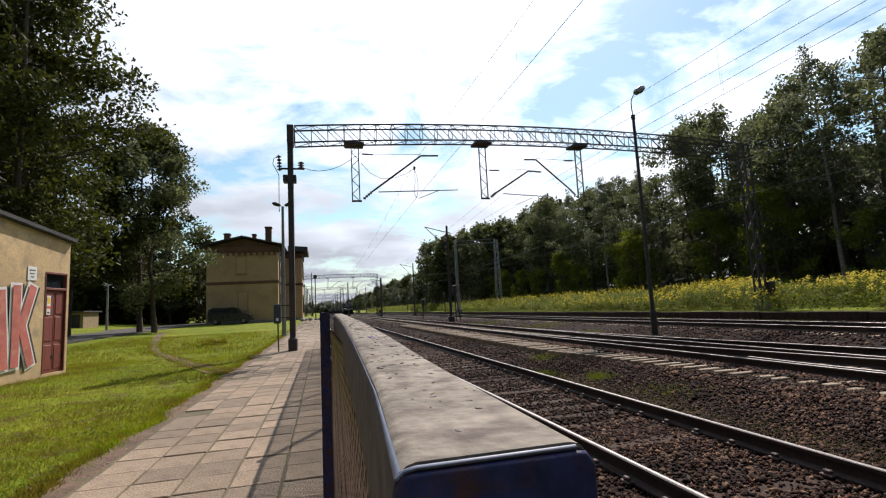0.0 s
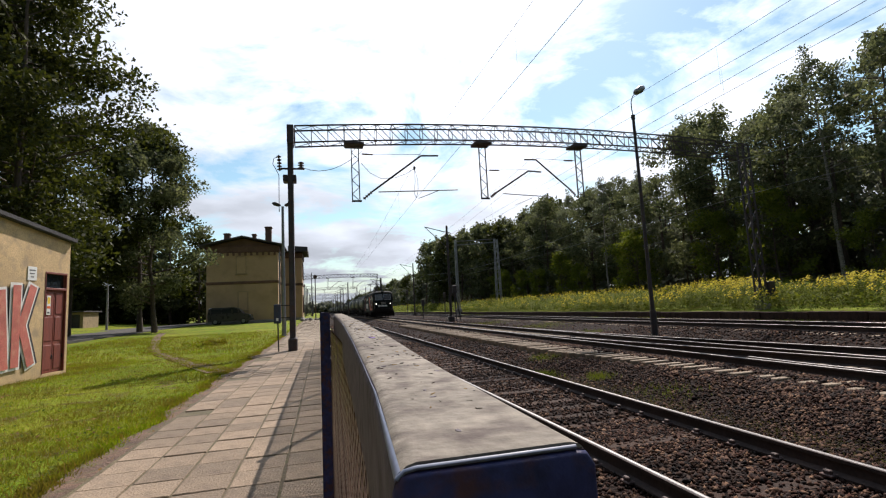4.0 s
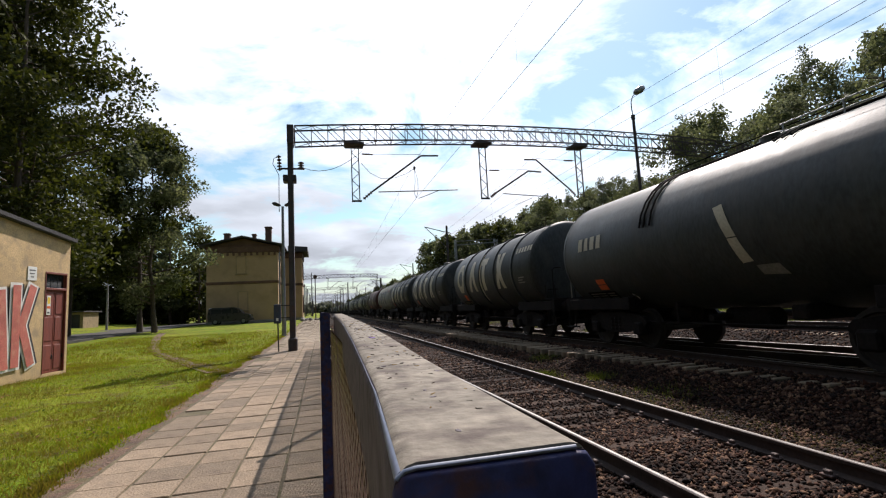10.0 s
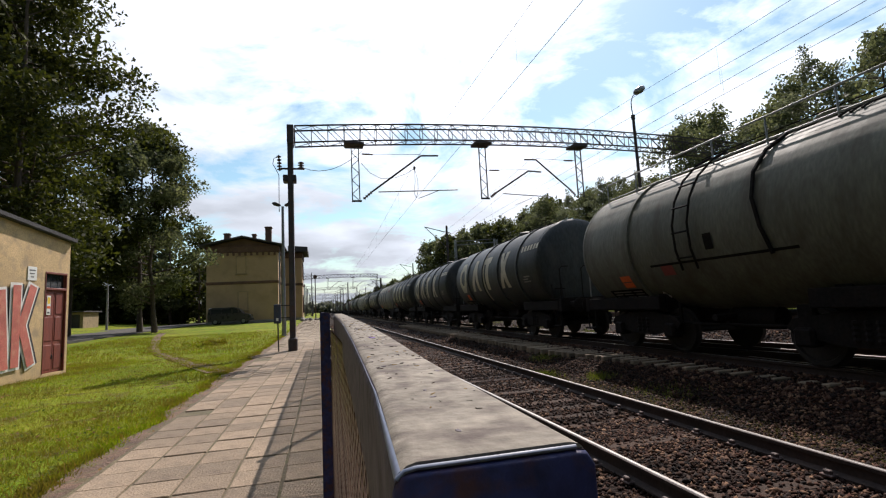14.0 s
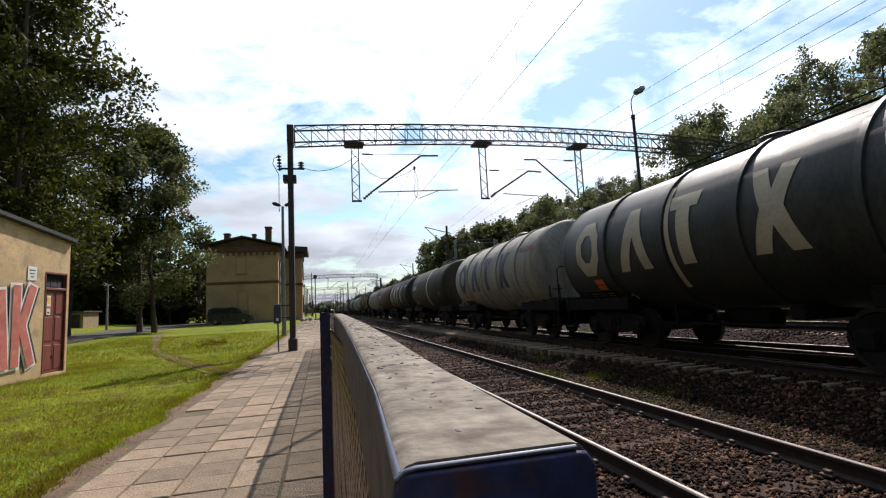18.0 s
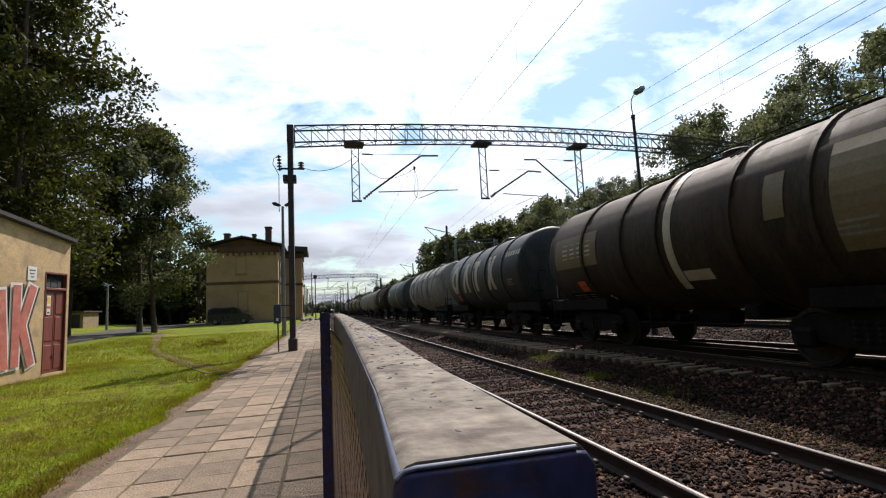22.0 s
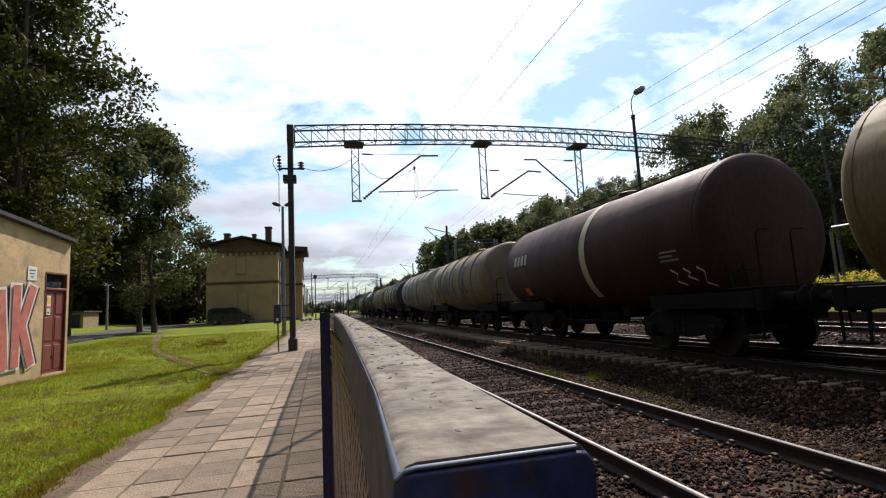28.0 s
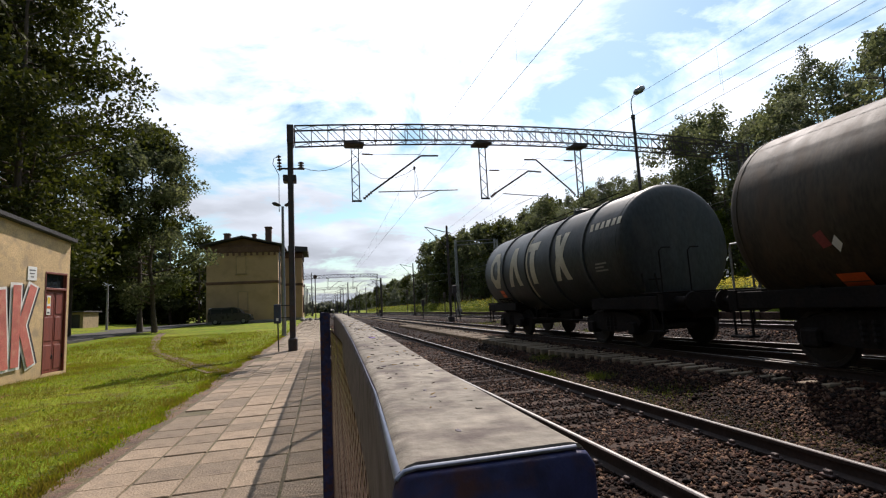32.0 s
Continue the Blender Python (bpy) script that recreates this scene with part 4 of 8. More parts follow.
def build_gantry(x0, x1, y, base0, base1, zb, depth, panels, camber, arms, detail=True):
    g = thing("catenary_gantry", "dark lattice steel gantry carrying the overhead line above the tracks", "gantry", "gantries", at=pose(0, y, 0))
    w = 0.25
    # near mast: paired channels on a concrete foot
    s = Shape().box(x0 - 0.09, x0 + 0.09, -0.22, 0.22, base0, zb + depth + 0.03, 0.012)
    for i in range(int((zb - base0) / 0.9)):
        s.box(x0 - 0.075, x0 + 0.075, -0.227, -0.215, base0 + 0.4 + i * 0.9, base0 + 0.7 + i * 0.9, 0.004)
        s.box(x0 - 0.075, x0 + 0.075, 0.215, 0.227, base0 + 0.4 + i * 0.9, base0 + 0.7 + i * 0.9, 0.004)
    part("mast", s, M_STEEL, g)
    part("foot", Shape().box(x0 - 0.14, x0 + 0.14, -0.29, 0.29, base0 - 0.5, base0 + 0.42, 0.04), M_STEEL, g, "dark tarred mast foot")
    # far mast: lattice of angles
    legs = [(x1 + i * 0.15, j * 0.15) for i, j in ((-1, -1), (1, -1), (1, 1), (-1, 1))]
    mast = part("lattice_mast", Shape().box(x1 - 0.24, x1 + 0.24, -0.24, 0.24, base1 - 0.4, base1 + 0.25, 0.03), M_CONCGREY, g, "lattice mast on a concrete foot")
    for px, py in legs:
        part("leg", Shape().bar((px, py, base1), (px, py, zb + depth), 0.06, 0.06, (0, 1, 0)), M_STEEL, mast)
    n, s = 14, Shape()
    for i in range(n):
        za, zc = base1 + 0.2 + (zb - base1 - 0.2) * i / n, base1 + 0.2 + (zb - base1 - 0.2) * (i + 1) / n
        for k in range(4):
            p, q = legs[k], legs[(k + 1) % 4]
            if i % 2:
                p, q = q, p
            s.bar((*p, za), (*q, zc), 0.035, 0.02)
    part("lacing", s, M_STEEL, mast)
    # lattice beam
    beam = part("beam_end_plate", Shape().box(x0 - 0.10, x0 + 0.12, -w - 0.03, w + 0.03, zb - 0.02, zb + depth + 0.05, 0.01), M_STEEL, g)
    xs = [x0 + 0.15 + (x1 - x0 - 0.15) * i / panels for i in range(panels + 1)]
    for sy in (-w, w):
        for up in (0, depth):
            s = Shape()
            s.loft([[(x, sy + p, beam_z(x, x0, x1, zb, camber) + up + q) for p, q in ((-0.023, -0.023), (0.023, -0.023), (0.023, 0.023), (-0.023, 0.023))] for x in xs])
            part("chord", s, M_STEEL, beam)
    st = (x1 - x0 - 0.15) / panels
    vert = mesh_of("strut", Shape().bar((0, 0, 0), (0, 0, depth), 0.022, 0.022, (0, 1, 0)), M_STEEL)
    diag = mesh_of("diagonal", Shape().bar((0, 0, depth), (st, 0, 0), 0.022, 0.022, (0, 1, 0)), M_STEEL)
    s = Shape()
    for i, x in enumerate(xs):
        z = beam_z(x, x0, x1, zb, camber)
        for sy in (-w, w):
            if detail:
                part("strut", vert, None, beam, at=pose(x, sy, z))
                if i < panels:
                    part("diagonal", diag, None, beam, at=pose(x, sy, z))
            else:
                s.bar((x, sy, z), (x, sy, z + depth), 0.03, 0.03, (0, 1, 0))
                if i < panels:
                    s.bar((x, sy, z + depth), (x + st, sy, z), 0.032, 0.032, (0, 1, 0))
        for up in (0, depth):
            s.bar((x, -w, z + up), (x, w, z + up), 0.02, 0.02)
            if i < panels:
                s.bar((x, -w if i % 2 else w, z + up), (x + st, w if i % 2 else -w, z + up), 0.016, 0.016)
    part("beam_lacing", s, M_STEEL, beam)
    part("meter_box", Shape().box(x1 + 0.2, x1 + 0.5, -0.3, -0.05, base1 + 0.55, base1 + 1.2, 0.02), M_STEEL, mast, "small dark box")
    for hx, hb, top, tip, steady in arms:
        z = beam_z(hx, x0, x1, zb, camber)
        d = 1 if top[0] > hx else -1
        hanger = part("drop_bracket", Shape().box(hx - 0.36, hx + 0.32, -w - 0.04, w + 0.04, z - 0.12, z - 0.04, 0.01), M_STEEL, g)
        for ox in (-0.13, 0.13):
            part("bracket_leg", Shape().bar((hx + ox, 0, z - 0.1), (hx + ox, 0, hb), 0.035, 0.05, (0, 1, 0)), M_STEEL, hanger)
        s = Shape()
        n = 8
        for i in range(n):
            a = -0.13 if i % 2 else 0.13
            s.bar((hx + a, 0, z - 0.1 - (z - 0.1 - hb) * i / n), (hx - a, 0, z - 0.1 - (z - 0.1 - hb) * (i + 1) / n), 0.02, 0.03, (0, 1, 0))
        s.bar((hx - 0.15, 0, hb), (hx + 0.2 * d, 0, hb), 0.06, 0.06)
        part("bracket_lacing", s, M_STEEL, hanger)
        foot = Vector((hx + 0.14 * d, 0, hb + 0.02))
        tv = Vector((top[0], 0, top[1]))
        i0, i1 = foot + (tv - foot) * 0.03 + Vector((0.05 * d, 0, 0)), foot + (tv - foot) * 0.19
        part("insulator", insulator(i0, i1, 4, 0.06), M_PORC, hanger, "brown ribbed insulator", smooth=40)
        arm = part("cantilever_arm", Shape().tube(i1, tv, 0.034, n=8).tube(tv, (tip[0], 0, tip[1]), 0.034, n=8), M_STEEL, hanger, smooth=40)
        s = Shape().tube((hx + 0.13 * d, 0, top[1]), (tv.x, 0, tv.z + 0.05), 0.009, n=5)
        part("stay_wire", s, M_WIRE, hanger)
        part("stay_insulator", insulator((hx + 0.25 * d, 0, top[1]), (hx + 0.65 * d, 0, top[1]), 4, 0.045), M_PORC, hanger, smooth=40)
        if steady:
            part("steady_arm", Shape().tube((steady[0], 0, steady[1]), (steady[2], 0, steady[3]), 0.022, n=6).tube((steady[2] - 0.75 * d, 0.05, steady[3] - 0.03), (steady[2] - 1.5 * d, 0.1, steady[3] - 0.32), 0.014, n=5), M_GALV, arm)
    return g


GY = 17.1
ARMS = [(1.28, 5.10, (3.72, 6.84), (4.38, 6.86), (2.09, 5.44, 5.08, 5.55)), (6.15, 5.22, (8.03, 6.34), (8.57, 6.31), (6.9, 5.42, 8.9, 5.3)), (10.27, 5.30, (8.39, 6.81), (7.9, 6.8), None)]
main_gantry = build_gantry(-0.95, 18.62, GY, 0.0, 0.36, 7.10, 0.60, 34, 0.36, ARMS)


def build_mast_fittings():
    """Insulators, brackets and jumper cables on the near mast."""
    s = Shape().box(-0.34, 0.5, -0.16, -0.12, -0.13, -0.07, 0.005)
    t = thing("line_switch", "switch bracket with brown insulators clamped to the gantry mast", "insulator", at=pose(-0.98, GY, 6.3))
    part("bracket", s, M_STEEL, t)
    part("clamp", Shape().box(-0.22, 0.22, -0.2, 0.2, -0.55, -0.32, 0.02), M_STEEL, t)
    part("insulator", insulator((-0.33, 0, -0.15), (-0.36, 0, 0.42), 5, 0.085), M_PORC, t, smooth=40)
    part("insulator", insulator((0.38, 0, -0.07), (0.38, 0, 0.2), 3, 0.11), M_PORC, t, smooth=40)
    # downlead to the post box
    part("downlead", Shape().path([(-0.4, 0, 0.35), (-0.52, 0, 0.3), (-0.56, 0, 0.1), (-0.45, 0, -0.1), (-0.36, -0.03, -0.3), (-0.36, -0.05, -1.6)], 0.012), M_WIRE, t)
    pts = [(0.45 + 2.1 * i / 8, 0, -0.02 - 0.35 * math.sin(math.pi * (i / 8) * 0.7) * (1 - i / 10) + 0.75 * (i / 8) ** 2) for i in range(9)]
    part("jumper_cable", Shape().path(pts, 0.010), M_WIRE, t)


build_mast_fittings()


def build_jumper():
    t = thing("jumper_cable", "slack dark jumper cable between the bracket and the contact wire", "cable", at=pose(0, GY, 0))
    part("cable", Shape().path([(1.5, 0, 6.5), (1.8, 0.02, 6.15), (2.2, 0.03, 5.95), (2.7, 0.03, 5.98), (3.15, 0.02, 6.15), (3.45, 0, 6.35)], 0.009), M_WIRE, t)
    part("drop_lead", Shape().path([(3.45, 0, 6.35), (3.62, 0.3, 6.0), (3.66, 0.5, 5.6), (3.6, 0.7, 5.36)], 0.008), M_WIRE, t)
    part("drop_lead", Shape().path([(3.45, 0, 6.35), (3.50, 0.2, 5.9), (3.48, 0.4, 5.5), (3.6, 0.6, 5.37)], 0.008), M_WIRE, t)
    part("clamp", Shape().box(3.41, 3.49, -0.04, 0.04, 6.3, 6.42, 0.01), M_STEEL, t)


build_jumper()


def build_wires():
    def span(x, z, ya, yb, sag, n=14, drift=0.0):
        return [(x + drift * math.sin(math.pi * i / n), ya + (yb - ya) * i / n, z - sag * 4 * (i / n) * (1 - i / n)) for i in range(n + 1)]
    sup = [-48, GY, 84, 150, 216, 282]
    for x, zc, zm, nm in ((3.6, 5.36, 6.80, 1), (8.2, 5.32, 6.34, 2), (8.15, 5.55, 6.80, 3)):
        t = thing("overhead_wire", "thin dark contact wire and messenger wire with droppers", "wire", "overhead wires")
        con, mes, lc, lm = Shape(), Shape(), [], []
        for a, b in zip(sup, sup[1:]):
            lc += span(x, zc, a, b, 0.06, 8)[1 if lc else 0:]
            pm = span(x, zm, a, b, 0.95, 14)
            lm += pm[1 if lm else 0:]
            if b < 160:
                for i in range(1, 14):
                    q = pm[i]
                    part("dropper", Shape().tube((q[0], q[1], zc - 0.06), q, 0.002, n=3, caps=False), M_WIRE, t)
        con.path(lc, 0.0045, n=4)
        mes.path(lm, 0.0045, n=4)
        part("contact_wire", con, M_WIRE, t)
        part("messenger_wire", mes, M_WIRE, t)
        tagged(t, kind="")
    for x, z, sag in ((18.0, 5.35, 0.35), (18.9, 8.3, 0.8), (18.0, 6.95, 1.4), (14.3, 7.3, 0.6)):
        t = thing("feeder_wire", "thin dark feeder cable slung along the line", "wire", "feeder wires")
        s, line = Shape(), []
        for a, b in zip(sup, sup[1:]):
            line += span(x, z, a, b, sag, 12)[1 if line else 0:]
        s.path(line, 0.010 if x == 18.0 else 0.0055, n=4)
        part("cable", s, M_GALV if x == 18.0 else M_WIRE, t)


build_wires()

# gantries further down the line
farg = build_gantry(-3.6, 11.0, 98, 0.0, -0.1, 7.75, 0.6, 22, 0.15, [(1.3, 5.6, (3.4, 7.1), (4.0, 7.1), None), (6.2, 5.6, (8.2, 7.0), (8.8, 7.0), None)], detail=False)
for yy in (150, 205, 262, 330):
    copy_thing(farg, pose(0.5 - yy * 0.006, yy, 0))


def build_portal():
    """A tall pale lattice mast joined to a thinner one by a cross-beam."""
    t = thing("lattice_portal", "pale grey lattice mast with a cross-beam to a slim second mast", "mast", at=pose(0, 60, 0))
    for x, w, mat in ((22.7, 0.32, M_GALV), (17.1, 0.14, M_GALV)):
        legs = [(x + i * w, j * w) for i, j in ((-1, -1), (1, -1), (1, 1), (-1, 1))]
        mast = part("mast_foot", Shape().box(x - w - 0.2, x + w + 0.2, -w - 0.2, w + 0.2, -0.3, 0.75, 0.05), M_CONCGREY, t)
        for px, py in legs:
            part("leg", Shape().bar((px, py, 0.6), (x + (px - x) * 0.6, py * 0.6, 9.7), 0.09, 0.09, (0, 1, 0)), mat, mast)
        s = Shape()
        for i in range(13):
            for k in range(4):
                f0, f1 = 1 - 0.4 * i / 13, 1 - 0.4 * (i + 1) / 13
                p, q = (legs[k], legs[(k + 1) % 4]) if i % 2 else (legs[(k + 1) % 4], legs[k])
                s.bar((x + (p[0] - x) * f0, p[1] * f0, 0.6 + 0.7 * i), (x + (q[0] - x) * f1, q[1] * f1, 1.3 + 0.7 * i), 0.05, 0.03)
        part("lacing", s, mat, mast)
    part("cross_beam", Shape().bar((17.1, 0, 9.0), (22.7, 0, 9.3), 0.12, 0.12).bar((17.1, 0, 9.5), (22.7, 0, 9.75), 0.08, 0.08), M_GALV, t)


build_portal()


def build_poles():
    for x, y, z, h, lab in ((10.95, 41, -0.2, 8.5, "dark slim line pole between the tracks"), (13.6, 72, -0.1, 8.0, "dark slim line pole between the tracks"), (11.3, 95, -0.2, 7.5, "dark slim line pole between the tracks"), (-2.2, 120, 0.3, 10.5, "dark slim line pole between the tracks")):
        t = thing("line_pole", lab, "pole", "line poles", at=pose(x, y, z))
        part("shaft", Shape().tube((0, 0, -0.3), (0, 0, h), 0.13, 0.09, n=10), M_STEEL, t, smooth=40)
        part("foot", Shape().box(-0.25, 0.25, -0.25, 0.25, -0.3, 0.5, 0.04), M_STEEL, t)
        part("bracket", Shape().bar((0, 0, h - 0.6), (-2.0, 0, h - 0.1), 0.06, 0.06).bar((0, 0, h - 2.0), (-2.0, 0, h - 0.1), 0.05, 0.05), M_STEEL, t)
    for i, y in enumerate((112, 124, 138, 158, 172, 190, 214, 236, 252, 286, 308, 345)):
        for x, h in ((-3.2 - 0.006 * y, 8.4), (5.9, 7.8), (12.4 + 0.01 * y, 8.6)):
            if (i + int(x)) % 3 == 0:
                continue
            t = thing("line_pole", "dark slim line pole between the tracks", "pole", "line poles", at=pose(x, y, -0.1))
            part("shaft", Shape().tube((0, 0, -0.3), (0, 0, h), 0.15, 0.11, n=8), M_STEEL, t, smooth=40)
            part("bracket", Shape().bar((0, 0, h - 0.5), (2.2 if x < 5 else -2.2, 0, h - 0.9), 0.07, 0.07).bar((0, 0, h - 1.9), (2.2 if x < 5 else -2.2, 0, h - 0.9), 0.06, 0.06), M_STEEL, t)
    # shunting signal beside the pole
    t = thing("ground_signal", "small dark shunting signal on a leaning frame beside a pole", "signal", at=pose(11.75, 41.5, -0.2))
    part("frame", Shape().bar((-0.15, 0, -0.2), (-0.3, 0, 2.6), 0.08, 0.08).bar((0.25, 0, -0.2), (-0.2, 0, 2.6), 0.08, 0.08).bar((-0.2, 0, 1.0), (0.1, 0, 1.0), 0.06, 0.06), M_STEEL, t)
    part("head", Shape().box(-0.45, -0.05, -0.15, 0.15, 2.5, 3.2, 0.04), M_STEEL, t)
    t = thing("signal_mast", "tall dark signal mast with a round lamp head", "signal", at=pose(-0.9, 78, 0.3))
    part("shaft", Shape().tube((0, 0, -0.3), (0, 0, 6.3), 0.09, 0.07, n=10), M_STEEL, t, smooth=40)
    part("head", Shape().lathe([(-0.1, 0.3), (0.12, 0.32), (0.14, 0.1)], (0, 0, 6.5), n=16), M_STEEL, t, smooth=40)
    for x, y, h in ((14.6, 84, 4.4), (12.0, 58, 2.2), (16.8, 66, 3.2)):
        t = thing("signal_post", "low dark railway signal post among the tracks", "signal", "signal posts", at=pose(x, y, -0.2))
        part("post", Shape().tube((0, 0, -0.2), (0, 0, h), 0.07, n=8), M_STEEL, t, smooth=40)
        part("head", Shape().box(-0.17, 0.17, -0.15, 0.12, h - 0.7, h + 0.1, 0.03), M_STEEL, t)


build_poles()


def build_lamps():
    t = thing("street_lamp", "tall grey lamp post with a curved bracket between the tracks", "lamp", at=pose(10.95, 14.33, -0.2))
    part("shaft", Shape().tube((0, 0, -0.3), (0, 0, 7.75), 0.072, 0.05, n=12), M_STEEL, t, smooth=40)
    part("collar", Shape().tube((0, 0, 7.7), (0, 0, 7.85), 0.07, n=12), M_STEEL, t, smooth=40)
    part("bracket", Shape().path([(0, 0, 7.8), (-0.03, 0, 8.15), (-0.02, 0, 8.35), (0.06, 0, 8.55), (0.2, 0, 8.7)], 0.02), M_GALV, t, smooth=60)
    head = part("lamp_head", Shape().lathe([(0.0, 0.05), (0.08, 0.11), (0.3, 0.135), (0.46, 0.09), (0.5, 0.03)], axis="x", n=14), M_GALV, t, smooth=60, at=pose(0.15, 0, 8.68, 0, -32, 0))
    part("shaft_base", Shape().tube((0, 0, -0.3), (0, 0, 0.9), 0.105, n=12), M_STEEL, t, smooth=40)
    t = thing("platform_lamp", "grey platform lamp post with two small heads beside the gantry mast", "lamp", at=pose(-2.05, 28.5, 0.05))
    part("shaft", Shape().tube((0, 0, -0.2), (0, 0, 7.3), 0.12, 0.07, n=10), M_GALV, t, smooth=40)
    for sx in (-1, 1):
        part("lamp_head", Shape().lathe([(0, 0.04), (0.1, 0.10), (0.35, 0.12), (0.5, 0.03)], axis="x", n=12), M_STEEL, t, smooth=60, at=pose(0.1 * sx, 0, 7.35, 0, -18, 0 if sx > 0 else 180))
    t = thing("control_cabinet", "small blue electrical cabinet on a thin post beside the gantry mast", "cabinet", at=pose(-1.42, 17.0, 0.0))
    part("post", Shape().tube((0.02, 0, -0.2), (0, 0, 1.0), 0.022, n=8), M_STEEL, t, smooth=40)
    body = part("body", Shape().box(-0.12, 0.10, -0.1, 0.1, 0.92, 1.55, 0.012), M_BLUEBOX, t)
    part("door", Shape().box(-0.10, 0.08, -0.112, -0.101, 0.95, 1.52, 0.004), M_BLUEBOX, body)
    part("notice", Shape().box(-0.04, 0.03, -0.117, -0.1125, 1.0, 1.1, 0.001), M_WHITE, body, "small white notice")
    part("bracket", Shape().bar((0.08, 0.02, 1.5), (0.45, 0.08, 1.5), 0.03, 0.03).bar((0.08, 0.02, 1.1), (0.45, 0.08, 1.1), 0.03, 0.03), M_STEEL, t)
    t = thing("street_lamp", "slim grey concrete lamp post by the access road", "lamp", at=pose(-22.6, 60, 0.35))
    part("shaft", Shape().tube((0, 0, -0.3), (0, 0, 6.0), 0.13, 0.08, n=10), M_CONCGREY, t, smooth=40)


build_lamps()


# ---- station house ----
def window(parent, x, y, z, w, h, face, glass_mat=M_GLASS):
    """A blind or glazed window in a wall facing -y ('s') or +x ('e')."""
    rot = 0 if face == "s" else 90
    at = pose(x, y, z, 0, 0, rot)
    s = Shape().box(-w / 2, w / 2, -0.02, 0.03, 0, h, 0.0)
    win = part("window", s, glass_mat, parent, at=at)
    s = Shape().box(-w / 2 - 0.08, -w / 2, -0.05, 0.04, -0.08, h + 0.08, 0.01).box(w / 2, w / 2 + 0.08, -0.05, 0.04, -0.08, h + 0.08, 0.01).box(-w / 2, w / 2, -0.05, 0.04, h, h + 0.08, 0.01)
    trim = M_BRICKBAND if glass_mat is M_GLASS else M_PLASTER_GREY
    part("window_frame", s, trim, win)
    part("sill", Shape().box(-w / 2 - 0.15, w / 2 + 0.15, -0.12, 0.05, -0.17, -0.08, 0.015), trim, win)


def build_station():
    g = 0.33
    h = thing("station_house", "two-storey ochre plastered station house with dark cornice and low roof", "house", at=pose(0, 0, 0))
    x0, x1, y0, y1, e = -13.15, -5.1, 62.0, 77.0, 9.6
    part("wall", Shape().box(x0, x1, y0, y1, g - 0.5, e, 0.02), M_PLASTER2, h, "ochre plaster walls")
    part("wing", Shape().box(x1, -2.55, 69.5, 75.5, g - 0.5, e, 0.02), M_PLASTER2, h, "ochre plaster track-side wing")
    part("plinth", Shape().box(x0 - 0.06, x1 + 0.06, y0 - 0.06, y1, g - 0.5, g + 0.35, 0.02).box(x1, -2.49, 69.44, 75.56, g - 0.5, g + 0.35, 0.02), M_CONCGREY, h)
    part("belt_course", Shape().box(x0 - 0.08, x1 + 0.08, y0 - 0.08, y1, 5.05, 5.38, 0.03).box(x1 + 0.09, -2.47, 69.42, 75.58, 5.05, 5.38, 0.03), M_BRICKBAND, h, "dark brick belt course")
    part("cornice", Shape().box(x0 - 0.12, x1 + 0.12, y0 - 0.12, y1 + 0.1, e - 0.75, e + 0.02, 0.03).box(x1 + 0.13, -2.43, 69.38, 75.62, e - 0.75, e + 0.02, 0.03), M_BRICKBAND, h, "dark brick cornice")
    dent = mesh_of("corbel", Shape().box(-0.13, 0.13, -0.14, 0.0, -0.35, 0, 0.01), M_BRICKBAND)
    for i in range(12):
        part("corbel", dent, None, h, at=pose(x0 + 0.35 + i * (x1 - x0 - 0.7) / 11, y0 - 0.12, e - 0.78))
    # gable and low roof
    mid = (x0 + x1) / 2
    part("gable", Shape().loft([[(x0, y, e), (x1, y, e), (mid, y, e + 0.95)] for y in (y0, y0 + 0.3)]), M_BRICKBAND, h, "dark gable")
    for a, b, nm in ((x0 - 0.75, mid, "roof_slope"), (x1 + 0.75, mid, "roof_slope")):
        za, zb = e + 0.0, e + 1.1
        s = Shape().loft([[(a, y, za), (b, y, zb), (b, y, zb + 0.16), (a, y, za + 0.16)] for y in (y0 - 0.7, y1 + 0.7)])
        part(nm, s, M_ROOF, h, "dark bitumen roof slope")
    s = Shape().loft([[(x1 + 0.76, y, e + 0.13), (-1.75, y, e + 0.05), (-1.75, y, e + 0.72), (x1 + 0.76, y, e + 0.9)] for y in (68.7, 76.3)])
    part("wing_roof", s, M_ROOF, h, "dark overhanging wing roof")
    for x, y, t, w in ((-11.55, 66, 11.85, 0.7), (-8.55, 68, 12.05, 0.45), (-6.45, 65, 12.5, 0.75)):
        c = part("chimney", Shape().box(x - w / 2, x + w / 2, y - 0.4, y + 0.4, e, t, 0.03), M_BRICKBAND, h, "dark brick chimney")
        part("chimney_cap", Shape().box(x - w / 2 - 0.08, x + w / 2 + 0.08, y - 0.48, y + 0.48, t - 0.2, t - 0.05, 0.02), M_BRICKBAND, c)
    window(h, -9.3, y0 - 0.01, 6.35, 1.0, 2.0, "s", M_PLASTER2)
    window(h, -9.1, y0 - 0.01, 2.0, 1.0, 2.1, "s", M_PLASTER2)
    for y in (64.5, 67.5):
        window(h, x1 + 0.01, y, 6.2, 1.0, 2.0, "e")
        window(h, x1 + 0.01, y, 1.4, 1.0, 2.3, "e")
    for y in (71.2, 73.8):
        window(h, -2.54, y, 6.2, 1.0, 2.0, "e")
        window(h, -2.54, y, 1.4, 1.0, 2.3, "e")
